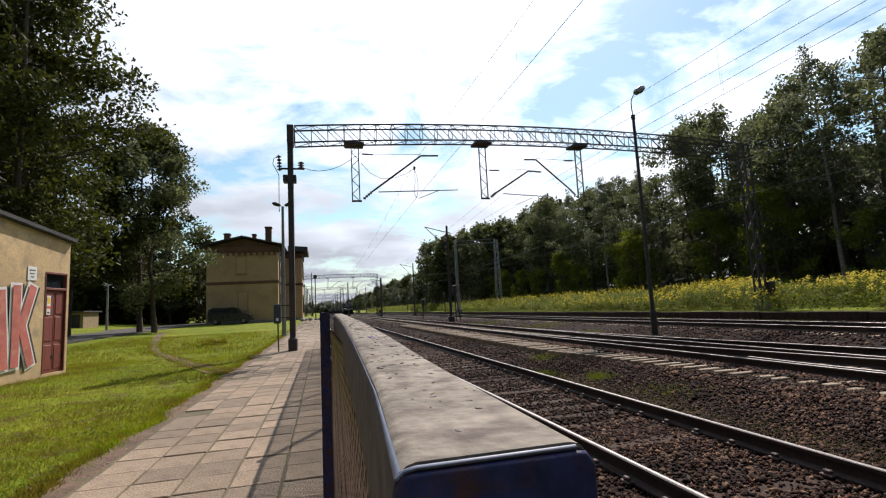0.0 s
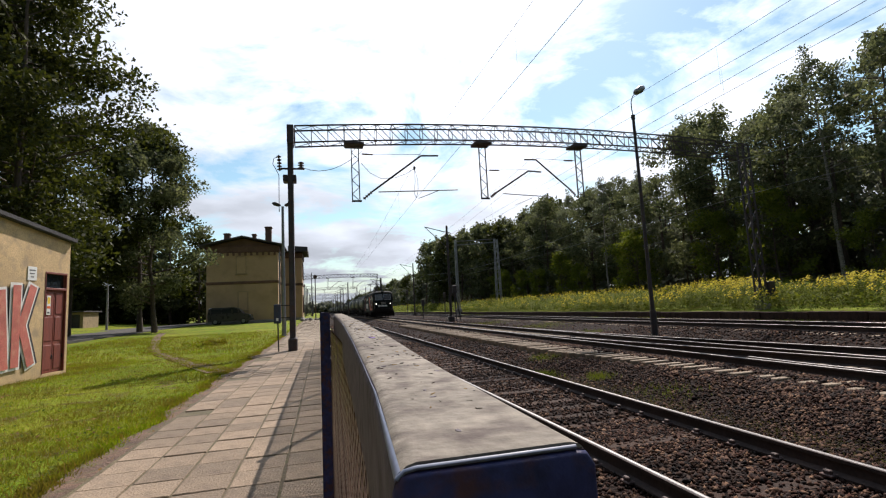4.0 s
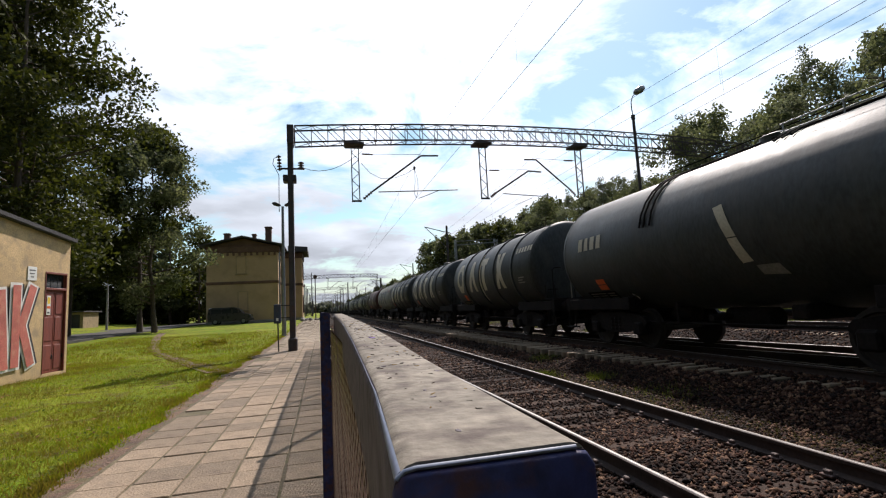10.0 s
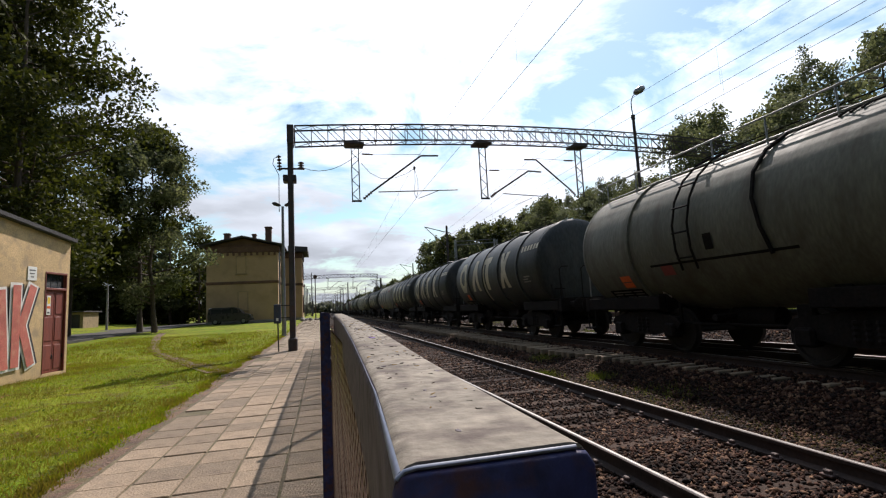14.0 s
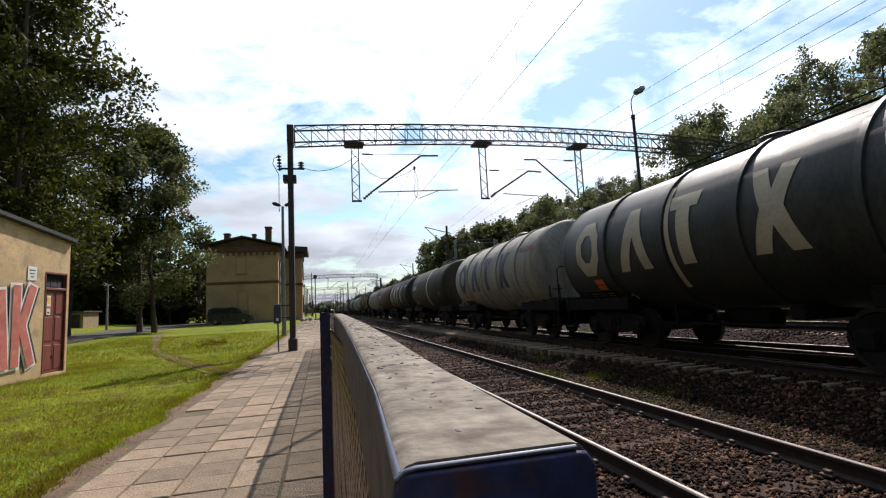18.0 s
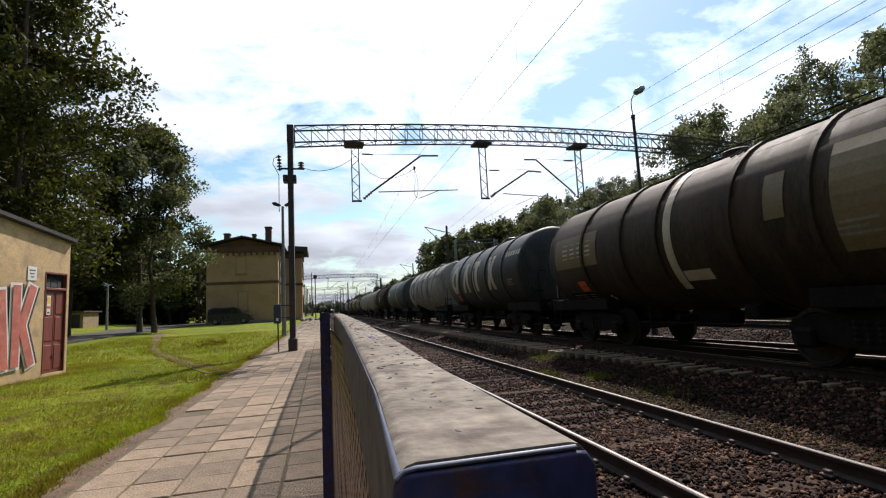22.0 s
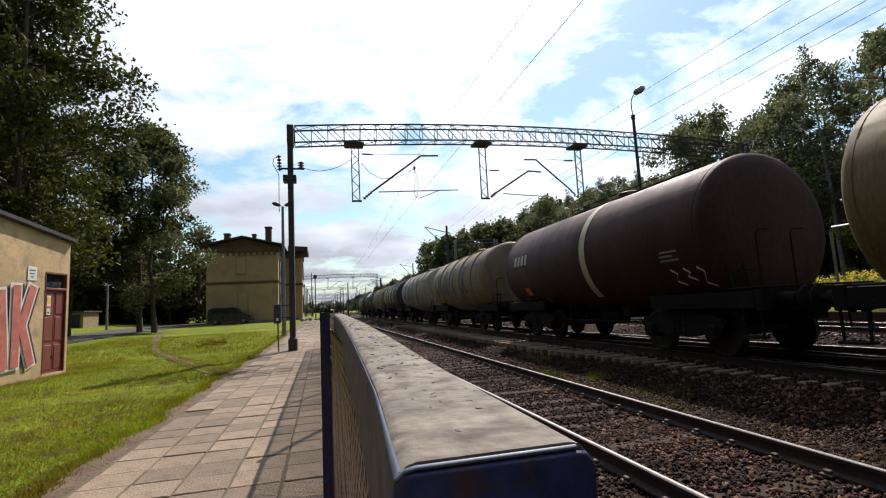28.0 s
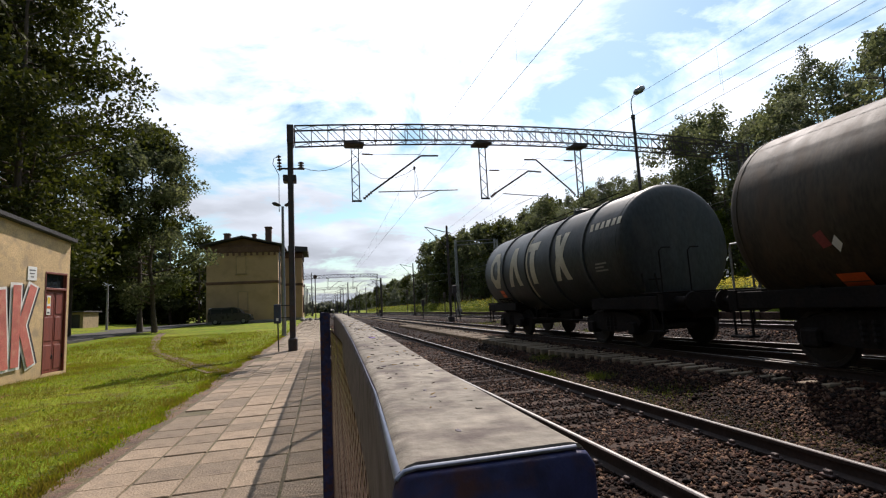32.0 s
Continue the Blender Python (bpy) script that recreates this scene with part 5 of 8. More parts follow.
    part("downpipe", Shape().tube((x1 + 0.14, y0 + 0.3, g), (x1 + 0.14, y0 + 0.3, e - 0.7), 0.07, n=8), M_GALV, h, smooth=40)
    # low track-side annexe with barriers further on
    t = thing("garden_shed", "low pale outbuilding with two dark openings beyond the road", "shed", at=pose(-25.3, 64, 0.6))
    part("wall", Shape().box(-4, -1.2, 0, 4, -0.6, 2.0, 0.02), M_PLASTER_GREY, t)
    part("roof", Shape().box(-4.3, -0.95, -0.4, 4.3, 2.0, 2.14, 0.02), M_ROOF, t)
    for x in (-3.4, -2.3):
        part("door", Shape().box(x, x + 0.8, -0.04, 0.02, 0, 1.75, 0.01), M_STEEL, t)
    # pile of stones at the end of the path
    rng = random.Random(3)
    t = thing("rubble_heap", "low dark heap of rubble at the end of the path", "rubble", at=pose(-1.2, 58, 0.36))
    for i in range(14):
        a = rng.uniform(0.12, 0.3)
        part("lump", Shape().box(-a, a, -a * 0.8, a * 0.8, -a * 0.3, a * 0.9, a * 0.35), M_CONCGREY, t, at=pose(rng.uniform(-1.2, 1.2), rng.uniform(-0.6, 0.6), 0, rng.uniform(0, 40), rng.uniform(0, 40), rng.uniform(0, 90)))


build_station()


def build_van():
    t = thing("parked_van", "dark parked van in the shade of the station house", "van", at=pose(-10.1, 60.0, 0.36))
    side = [(-2.3, 0.35), (-2.35, 1.1), (-2.2, 1.85), (-1.9, 1.95), (0.5, 1.93), (0.9, 1.75), (1.45, 1.2), (2.15, 1.05), (2.3, 0.8), (2.3, 0.35)]

    def ins(k):
        return [(x * (1 - 0.02 * k), y0, z if z < 1.2 else z - 0.02 * k) for x, z in side]
    secs = []
    for y, k in ((-0.9, 1.5), (-0.82, 0), (0.82, 0), (0.9, 1.5)):
        y0 = y
        secs.append(ins(k))
    part("body", Shape().loft(secs), M_CAR, t, smooth=35)
    for sy in (-0.905, 0.905):
        for a, b in ((-1.9, -0.9), (-0.8, 0.2)):
            part("side_window", Shape().box(a, b, sy - 0.008, sy + 0.008, 1.25, 1.75, 0.006), M_GLASS, t)
        part("front_window", Shape().loft([[(0.3, y, 1.25), (1.15, y, 1.25), (0.75, y, 1.72), (0.3, y, 1.75)] for y in (sy - 0.008, sy + 0.008)]), M_GLASS, t)
    for x in (-1.5, 1.45):
        for sy in (-0.8, 0.8):
            w = part("wheel", Shape().lathe([(-0.1, 0.2), (-0.1, 0.31), (-0.07, 0.34), (0.07, 0.34), (0.1, 0.31), (0.1, 0.2)], n=20), M_RUBBER, t, smooth=40, at=pose(x, sy, 0.34))
            part("hubcap", Shape().lathe([(-0.115, 0.05), (-0.11, 0.2), (0.11, 0.2), (0.115, 0.05)], n=16), M_GALV, w, smooth=40)
    part("bumper", Shape().box(2.2, 2.36, -0.85, 0.85, 0.35, 0.6, 0.05), M_RUBBER, t)
    for sy in (-0.7, 0.7):
        part("headlight", Shape().box(2.12, 2.27, sy - 0.15, sy + 0.15, 0.82, 0.98, 0.03), M_GLASS, t)
    part("side_mirror", Shape().box(0.85, 1.0, -1.08, -0.9, 1.25, 1.45, 0.03), M_RUBBER, t)


build_van()


# ---- plastered shed with the painted letters ----
def build_shed():
    t = thing("plastered_shed", "small ochre plastered shed with red-brown double door and spray-painted wall", "shed", at=pose(-6.54, 14.95, 0, 0, 0, 0))
    d = Vector((-0.13, -0.99, 0)).normalized()            # along the wall, towards the camera
    n = Vector((-d.y, d.x, 0))                            # out of the wall
    n = n if n.x > 0 else -n
    base = Matrix(((d.x, n.x, 0, 0), (d.y, n.y, 0, 0), (0, 0, 1, 0), (0, 0, 0, 1)))
    # wall space: k along the wall, out of it, up
    L, dep, z0, z1 = 6.5, 4.2, 3.42, 4.1

    def wbox(a, b, o0, o1, za, zb, c=0.005):
        return Shape().box(a, b, o0, o1, za, zb, c, base)

    def put(nm, s, mat, parent=t, label=""):
        return part(nm, s, mat, parent, label)
    D0, D1, DT, TT = 0.10, 0.92, 2.12, 2.58
    # front wall in pieces round the door
    def wall_piece(a, b, zb0, zb1, nm="front_wall"):
        f = lambda k: z0 + (z1 - z0) * k / L
        sec = []
        for o in (-0.3, 0.0):
            top0, top1 = (f(a), f(b)) if zb1 is None else (zb1, zb1)
            sec.append([tuple(base @ Vector((a, o, zb0))), tuple(base @ Vector((b, o, zb0))), tuple(base @ Vector((b, o, top1))), tuple(base @ Vector((a, o, top0)))])
        return put(nm, Shape().loft(sec), M_PLASTER)
    wall_piece(0, D0, -0.4, None)
    wall_piece(D0, D1, TT, None)
    wall_piece(D1, L, -0.4, None)
    wall_piece(D0, D1, -0.4, 0.06)
    f0, f1 = z0, z1
    sec = []
    for k in (0.0, 0.3):
        sec.append([tuple(base @ Vector((k, -0.3, -0.4))), tuple(base @ Vector((k, -dep, -0.4))), tuple(base @ Vector((k, -dep, f0 - 0.0))), tuple(base @ Vector((k, -0.3, f0)))])
    put("end_wall", Shape().loft(sec), M_PLASTER)
    put("back_wall", wbox(0, L, -dep - 0.3, -dep, -0.4, z0), M_PLASTER)
    sec = []
    for k, z in ((-0.07, z0 - 0.005), (L, z1)):
        sec.append([tuple(base @ Vector((k, o, z + dz))) for o, dz in ((-dep - 0.4, 0), (0.10, 0), (0.10, 0.10), (-dep - 0.4, 0.10))])
    put("roof", Shape().loft(sec), M_ROOF, t, "thin grey flat roof")
    sec = []
    for k, z in ((-0.08, z0 + 0.012), (L, z1 + 0.03)):
        sec.append([tuple(base @ Vector((k, o, z + dz))) for o, dz in ((0.101, 0), (0.12, 0), (0.12, 0.09), (0.101, 0.09))])
    put("roof_edge", Shape().loft(sec), M_ROOF, t, "dark metal roof edge")
    # double door with transom window
    for a, b in ((D0 + 0.03, (D0 + D1) / 2 - 0.006), ((D0 + D1) / 2 + 0.006, D1 - 0.03)):
        leafp = put("door_leaf", wbox(a, b, -0.09, -0.04, 0.07, DT), M_DOOR)
        for za, zb in ((0.15, 0.75), (0.85, 1.45), (1.52, 2.05)):
            put("door_panel", wbox(a + 0.05, b - 0.05, -0.041, -0.028, za, zb, 0.008), M_DOOR, leafp)
        put("hinge", wbox(a + 0.0, a + 0.03, -0.04, -0.015, 0.4, 0.5), M_STEEL, leafp)
    for a, b in ((D0, D0 + 0.03), (D1 - 0.03, D1)):
        put("door_frame", wbox(a, b, -0.12, 0.012, 0.06, TT), M_DOOR)
    put("door_frame", wbox(D0, D1, -0.12, 0.012, DT + 0.005, DT + 0.06), M_DOOR)
    put("door_frame", wbox(D0, D1, -0.12, 0.012, TT - 0.05, TT), M_DOOR)
    for i in range(3):
        a = D0 + 0.04 + i * (D1 - D0 - 0.08) / 3
        put("transom_pane", wbox(a + 0.01, a + (D1 - D0 - 0.08) / 3 - 0.01, -0.07, -0.055, DT + 0.06, TT - 0.05, 0.002), M_GLASS)
    sign = put("warning_sign", wbox(0.66, 0.80, -0.026, -0.018, 1.5, 1.98, 0.001), M_WHITE, t, "white warning notice with a yellow triangle")
    put("sign_field", wbox(0.68, 0.78, -0.0175, -0.015, 1.78, 1.94, 0.001), M_YELLOW, sign)
    put("sign_field", wbox(0.67, 0.79, -0.0175, -0.015, 1.66, 1.72, 0.001), M_ORANGE, sign)
    put("print_line", wbox(0.69, 0.77, -0.0175, -0.015, 1.54, 1.58, 0.001), M_TEXTBAR, sign)
    plate = put("notice_plate", wbox(1.24, 1.54, 0.003, 0.015, 2.33, 2.66, 0.002), M_WHITE, t, "white notice plate")
    for i, w in enumerate((0.2, 0.16, 0.1)):
        put("print_line", wbox(1.39 - w / 2, 1.39 + w / 2, 0.0155, 0.0175, 2.56 - 0.08 * i, 2.585 - 0.08 * i, 0.0), M_TEXTBAR, plate)
    # sprayed strokes: black shadow, white outline, red fill, laid over one another
    def stroke(k0, z0_, k1, z1_, w, o, mat, nm):
        p, q = Vector((k0, 0, z0_)), Vector((k1, 0, z1_))
        dd = (q - p).normalized()
        sd = Vector((dd.z, 0, -dd.x)) * w / 2
        pts = [p - sd, p + sd, q + sd, q - sd]
        s = Shape().loft([[tuple(base @ Vector((v.x, oo, v.z))) for v in pts] for oo in (o, o + 0.002)])
        return put(nm, s, mat)
    strokes = [(1.62, 2.18, 2.02, 1.15), (2.0, 1.2, 1.62, 0.22), (2.22, 2.18, 2.2, 0.22), (2.75, 2.05, 2.55, 0.2), (2.9, 2.1, 3.3, 2.0), (3.3, 1.2, 3.1, 0.25), (3.9, 2.0, 3.6, 0.25)]
    strokes = [(1.36 + (a - 1.62) * 0.88, 0.12 + b * 0.95, 1.36 + (c - 1.62) * 0.88, 0.12 + e * 0.95) for a, b, c, e in strokes]
    for lay, (w, mat, nm) in enumerate(((0.42, M_SPRAYK, "spray_shadow"), (0.36, M_SPRAYW, "spray_outline"), (0.24, M_SPRAYR, "spray_fill"))):
        for j, (a, b, c, e) in enumerate(strokes):
            off = -0.06 if lay == 0 else 0
            ext = 0.06 if lay == 1 else (0.04 if lay == 0 else 0)
            v = Vector((c - a, e - b)).normalized() * ext
            stroke(a - v.x + off, b - v.y, c + v.x + off, e + v.y, w, 0.003 + lay * 0.02 + j * 0.0025, mat, nm)


build_shed()


# ---- trees ----
def leaf_cloud(centres, radii, per, size, rng, squash=0.75, total=0):
    """Quads scattered in clumps, each turned at random."""
    V, n = [], 0
    share = total / sum(r * r for r in radii) if total else per
    for c, r in zip(centres, radii):
        k = max(6, int(share * r * r))
        d = rng.normal(0, 1, (k, 3))
        d /= np.linalg.norm(d, axis=1)[:, None]
        p = np.array(c) + d * (r * rng.uniform(0.3, 1.05, (k, 1))) * np.array([1, 1, squash])
        u = rng.normal(0, 1, (k, 3))
        u /= np.linalg.norm(u, axis=1)[:, None]
        w = np.cross(u, rng.normal(0, 1, (k, 3)))
        w /= np.linalg.norm(w, axis=1)[:, None]
        s = size * rng.uniform(0.6, 1.3, (k, 1))
        q = np.stack([p - u * s, p + w * s * 0.55, p + u * s, p - w * s * 0.55], 1)
        V.append(q.reshape(-1, 3))
        n += k
    return np.concatenate(V), np.arange(n * 4).reshape(-1, 4)


def make_tree(name, label, seed, height, spread, clear, leafmat, barkmat, size, per, lean=0.03, slim=1.0, clump=(0.7, 1.5)):
    """Tapered trunk, forking limbs and a ragged crown of leaf clumps."""
    rng, rd = np.random.default_rng(seed), random.Random(seed)
    t = thing(name, label, "tree")
    s = Shape()
    pts, x, y = [], 0.0, 0.0
    n = 9
    for i in range(n + 1):
        pts.append((x, y, height * 0.93 * i / n - 0.3 * (i == 0)))
        x += rd.uniform(-1, 1) * lean * height / n * 2
        y += rd.uniform(-1, 1) * lean * height / n * 2
    r0 = 0.016 * height * slim
    for i in range(n):
        s.tube(pts[i], pts[i + 1], r0 * (1 - 0.9 * i / n) * (1.35 if i == 0 else 1), r0 * (1 - 0.9 * (i + 1) / n), n=9, caps=False)
    limbs, centres, radii = s, [], []
    m = int(10 + height * 1.3)
    for j in range(m):
        f = clear + (1 - clear) * (j + rd.random()) / m
        z = height * 0.93 * f
        i = min(n - 1, int(f * n))
        b = Vector(pts[i]).lerp(Vector(pts[i + 1]), f * n - i)
        a = rd.uniform(0, 2 * math.pi)
        env = math.sin(math.pi * min(1, max(0.04, (f - clear * 0.75) / (1 - clear * 0.75))) ** 0.75) ** 0.6
        l = spread * env * rd.uniform(0.55, 1.12)
        e = b + Vector((math.cos(a) * l, math.sin(a) * l, l * rd.uniform(0.1, 0.65)))
        mid = b.lerp(e, 0.5) + Vector((0, 0, -0.06 * l))
        rr = r0 * 0.34 * (1.1 - f)
        limbs.tube(b, mid, rr + 0.015, rr * 0.7 + 0.01, n=5, caps=False).tube(mid, e, rr * 0.7 + 0.01, 0.008, n=5, caps=False)
        for q in range(3):
            c = mid.lerp(e, rd.uniform(0.1, 1.15)) + Vector((rd.gauss(0, 0.35), rd.gauss(0, 0.35), rd.gauss(0, 0.3))) * spread * 0.28
            centres.append(tuple(c))
            radii.append(rd.uniform(*clump) * spread * 0.27)
    for q in range(4):
        centres.append((pts[-1][0] + rd.gauss(0, 0.3), pts[-1][1] + rd.gauss(0, 0.3), height * (0.9 + 0.03 * q)))
        radii.append(spread * 0.17)
    part("trunk", limbs, barkmat, t, "trunk and forking limbs", smooth=60)
    V, F = leaf_cloud(centres, radii, 0, size, rng, total=per)
    part("crown", raw_mesh("crown", V, F, [leafmat]), None, t)
    return t


def build_trees():
    rd = random.Random(77)
    # by the shed and the lawn
    a = make_tree("broadleaf_tree", "tall dark broadleaf tree with a ragged crown behind the shed", 1, 20.5, 4.7, 0.12, M_LEAFDARK, M_BARK, 0.135, 19000, clump=(0.6, 1.3))
    a.matrix_basis = pose(-13.9, 27.0, 0)
    b = make_tree("broadleaf_tree", "tall slim tree with drooping dark foliage behind the shed", 2, 21, 3.9, 0.2, M_LEAFDARK, M_BARK, 0.115, 17500, slim=0.6, clump=(0.55, 1.1))
    b.matrix_basis = pose(-12.6, 23.8, 0)
    copy_thing(a, pose(-17.5, 31, 0, 0, 0, 130))
    copy_thing(b, pose(-17.0, 25.5, 0, 0, 0, 70))
    copy_thing(a, pose(-21.5, 36.5, 0, 0, 0, 220))
    c = make_tree("broadleaf_tree", "slender broadleaf tree with dark trunk beside the access road", 3, 18.6, 4.5, 0.2, M_LEAFDARK, M_BARK, 0.145, 19000, lean=0.04, slim=0.7, clump=(0.6, 1.25))
    c.matrix_basis = pose(-14.85, 46.0, 0.25)
    d = make_tree("broadleaf_tree", "slender broadleaf tree with bright lower leaves and a leaning trunk", 4, 18.0, 4.25, 0.13, M_LEAF, M_BARK, 0.145, 17000, lean=0.06, slim=0.7, clump=(0.6, 1.2))
    d.matrix_basis = pose(-13.6, 45.6, 0.25)
    far = [make_tree("forest_tree", "dark green deciduous tree in the distance", 21, 16.5, 4.2, 0.1, M_LEAFDARK, M_BARK, 0.36, 2500, slim=0.75),
           make_tree("forest_tree", "tall dark tree in the distance", 22, 18.0, 3.7, 0.14, M_LEAF, M_BARK, 0.34, 2400, slim=0.75),
           make_tree("pine_tree", "tall pine with a high dark crown in the distance", 24, 18.5, 2.7, 0.42, M_LEAF, M_BARK, 0.29, 1700, slim=0.9)]
    near = [make_tree("forest_tree", "dark green deciduous tree at the wood's edge", 11, 15.5, 3.4, 0.16, M_LEAF, M_BARK, 0.13, 8000, slim=0.7, clump=(0.55, 1.2)),
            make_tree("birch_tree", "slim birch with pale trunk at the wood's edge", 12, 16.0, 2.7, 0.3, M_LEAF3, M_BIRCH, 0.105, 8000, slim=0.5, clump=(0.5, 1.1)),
            make_tree("forest_tree", "broad dark green tree at the wood's edge", 13, 13.5, 3.8, 0.12, M_LEAF, M_BARK, 0.135, 8400, slim=0.7, clump=(0.55, 1.2)),
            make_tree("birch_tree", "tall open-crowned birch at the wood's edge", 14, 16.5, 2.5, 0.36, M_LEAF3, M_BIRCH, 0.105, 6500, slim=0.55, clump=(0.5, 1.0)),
            make_tree("young_tree", "young bright green tree at the wood's edge", 15, 7.0, 2.2, 0.06, M_LEAF2, M_BARK, 0.12, 4000, slim=0.7)]
    placed = set()

    def plant(kind, x, y, z, sc=1.0):
        m = pose(x, y, z, 0, 0, rd.uniform(0, 360))
        if kind.name in placed:
            copy_thing(kind, m).scale = (sc, sc, sc)
        else:
            placed.add(kind.name)
            kind.matrix_basis = m
            kind.scale = (sc, sc, sc)
    copy_thing(c, pose(-19.5, 44.5, 0.2, 0, 0, 200))
    # unseen trees added along the road, past and behind the camera, to cut sky light
    for i, (x, y) in enumerate(((-20.5, 21), (-24.5, 15), (-19.5, 12.5), (-23.5, 7), (-18.5, 4), (-22.5, -1.5), (-17.5, -5), (-21.0, -11), (-16.0, -15), (-11.0, -20), (-5.0, -23), (1.5, -25), (8.0, -27), (-26, 24), (-14, -24), (14, -29))):
        copy_thing((a, c)[i % 2], pose(x, y, 0.0, 0, 0, 47 * i))
    # behind the road and the station
    for i in range(20):
        plant(far[i % 2], -19 - 2.9 * i + rd.uniform(-1, 1), 84 + rd.uniform(-6, 6) - 0.55 * i, 0.2, rd.uniform(0.85, 1.1))
    for i in range(10):
        plant(far[(i + 1) % 2], -31 - 3.2 * i + rd.uniform(-1, 1), 60 - 1.6 * i + rd.uniform(-2, 2), 0.1, rd.uniform(0.9, 1.1))
    # the wood along the far side of the tracks
    order = (0, 1, 2, 0, 3, 2, 1, 0, 2, 3)
    # height of the wood's edge along the line
    crest = [(0, 15.0), (16.7, 15.2), (19.2, 16.2), (21.0, 16.4), (22.6, 14.4), (24.6, 14.4), (26.2, 12.6), (28.0, 16.2), (31.0, 17.0), (34.0, 13.4), (38.0, 13.2), (41.4, 15.3), (44.0, 14.2), (50, 15.0), (59, 15.4), (66, 15.6), (71, 16.6), (77, 15.8), (84, 18.0), (96, 18.1), (108, 18.9), (126, 21.4), (146, 22.0), (400, 22.0)]

    def crest_at(x, y):
        v = y * 28.0 / x
        for (a, p), (b, q) in zip(crest, crest[1:]):
            if v <= b:
                return 1.2 + (p + (q - p) * (v - a) / (b - a) - 1.2) * x / 28.0
        return 15.5
    tall = {}
    for k, h in zip(near, (15.5, 16.0, 13.5, 16.5, 7.0)):
        tall[k.name] = h
    for i in range(18):
        x, y = 28.0 + rd.uniform(-1.2, 1.5), 6 + i * 3.3 + rd.uniform(-1.0, 1.0)
        k = near[order[i % 10]]
        plant(k, x, y, land(x, y) - 0.1, rd.uniform(0.88, 1.0) * (crest_at(x, y) - 0.8) / (tall[k.name] * 1.04))
    for i in range(16):
        x, y = 32.5 + rd.uniform(-1.2, 1.2), 10 + i * 3.8 + rd.uniform(-1.2, 1.2)
        k = near[order[(i * 3) % 10]]
        plant(k, x, y, land(x, y) - 0.1, rd.uniform(0.86, 0.98) * (crest_at(x, y) - 0.9) / (tall[k.name] * 1.04))
    # the edge runs on, closing in on the tracks, and stops short
    high = dict(zip((k.name for k in far), (16.5, 18.0, 18.5)))
    for i in range(24):
        y = 62 + i * 1.95 + rd.uniform(-0.8, 0.8)
        x = 29.5 - 6.6 * (y - 62) / 46 + (rd.uniform(-0.6, 0.6) if i % 2 else rd.uniform(2.0, 3.4))
        k = far[(0, 2, 1, 2, 1)[i % 5]]
        plant(k, x, y, land(x, y) - 0.1, rd.uniform(0.92, 1.0) * (crest_at(x, y) - 0.9) / (high[k.name] * 1.04))
    # farther on it stands back from the line
    for i in range(44):
        y = 150 + i * 9 + 0.1 * i * i + rd.uniform(-4, 4)
        x = 36 + rd.uniform(-1.5, 3)
        k = far[(0, 1, 0, 2, 1)[i % 5]]
        plant(k, x, y, land(x, y) - 0.1, rd.uniform(0.84, 1.0) * 16.2 / high[k.name])
    for i in range(12):
        x, y = 26.0 + rd.uniform(-0.6, 0.6), 12 + i * 5.2 + rd.uniform(-2, 2)
        plant(near[4], x, y, land(x, y) - 0.1, rd.uniform(0.45, 0.95))
    # deep wood behind: one dense mass of foliage and stems
    rng = np.random.default_rng(9)
    cs, rs = [], []
    for i in range(900):
        y = 5 + 260 * rng.random() ** 1.7
        cs.append((36.5 + rng.uniform(-2, 5), y, 0.4 + 10 * rng.random() ** 1.1))
        rs.append(rng.uniform(1.5, 2.6))
    for i in range(420):
        y = 58 + 230 * rng.random() ** 1.5
        x = 30.5 - 6.6 * (y - 62) / 46 if y < 106 else 37.5
        cs.append((x + rng.uniform(0, 5), y, 1.0 + 10.5 * rng.random()))
        rs.append(rng.uniform(1.6, 2.6))
    for i in range(330):
        cs.append((37 + rng.uniform(-1, 5), 130 + 480 * rng.random() ** 1.2, 0.8 + 12.5 * rng.random()))
        rs.append(rng.uniform(2.0, 3.4))
    for i in range(260):
        cs.append((rng.uniform(27.5, 34), 4 + 110 * rng.random() ** 1.4, rng.uniform(0.6, 2.6)))
        rs.append(rng.uniform(0.7, 1.4))
    V, F = leaf_cloud(cs, rs, 22, 0.36, rng)
    ob = new("deep_wood", raw_mesh("deep_wood", V, F, [M_LEAFSHADE]))
    tagged(ob, "dense dark foliage of the wood behind its edge", "wood", kind="stuff")
    s = Shape()
    for i in range(150):
        y = rd.uniform(0, 104)
        x = 30 + rd.uniform(-1, 7)
        s.tube((x, y, 0.5), (x + rd.uniform(-0.5, 0.5), y, 12), rd.uniform(0.08, 0.17), 0.05, n=6, caps=False)
    tagged(part("wood_stems", s, M_BARK), "thin dark stems inside the wood", "trees", kind="stuff")
    # hedge and shrubs by the station and behind the lawn
    cs, rs = [], []
    for i in range(640):
        x = rng.uniform(-80, -14.5)
        cs.append((x, rng.uniform(86, 98) + 0.35 * (x + 14), rng.uniform(0.3, 9.5)))
        rs.append(rng.uniform(1.0, 2.2))
    V, F = leaf_cloud(cs, rs, 42, 0.32, rng)
    ob = new("undergrowth", raw_mesh("undergrowth", V, F, [M_LEAFDARK]))
    tagged(ob, "dark undergrowth below the trees beyond the road", "shrubs", kind="stuff")
    # distant tree line closing the view down the tracks
    cs, rs = [], []
    for i in range(160):
        cs.append((rng.uniform(-160, 120), 560 + rng.uniform(-20, 20), rng.uniform(0, 9)))
        rs.append(rng.uniform(3, 6))
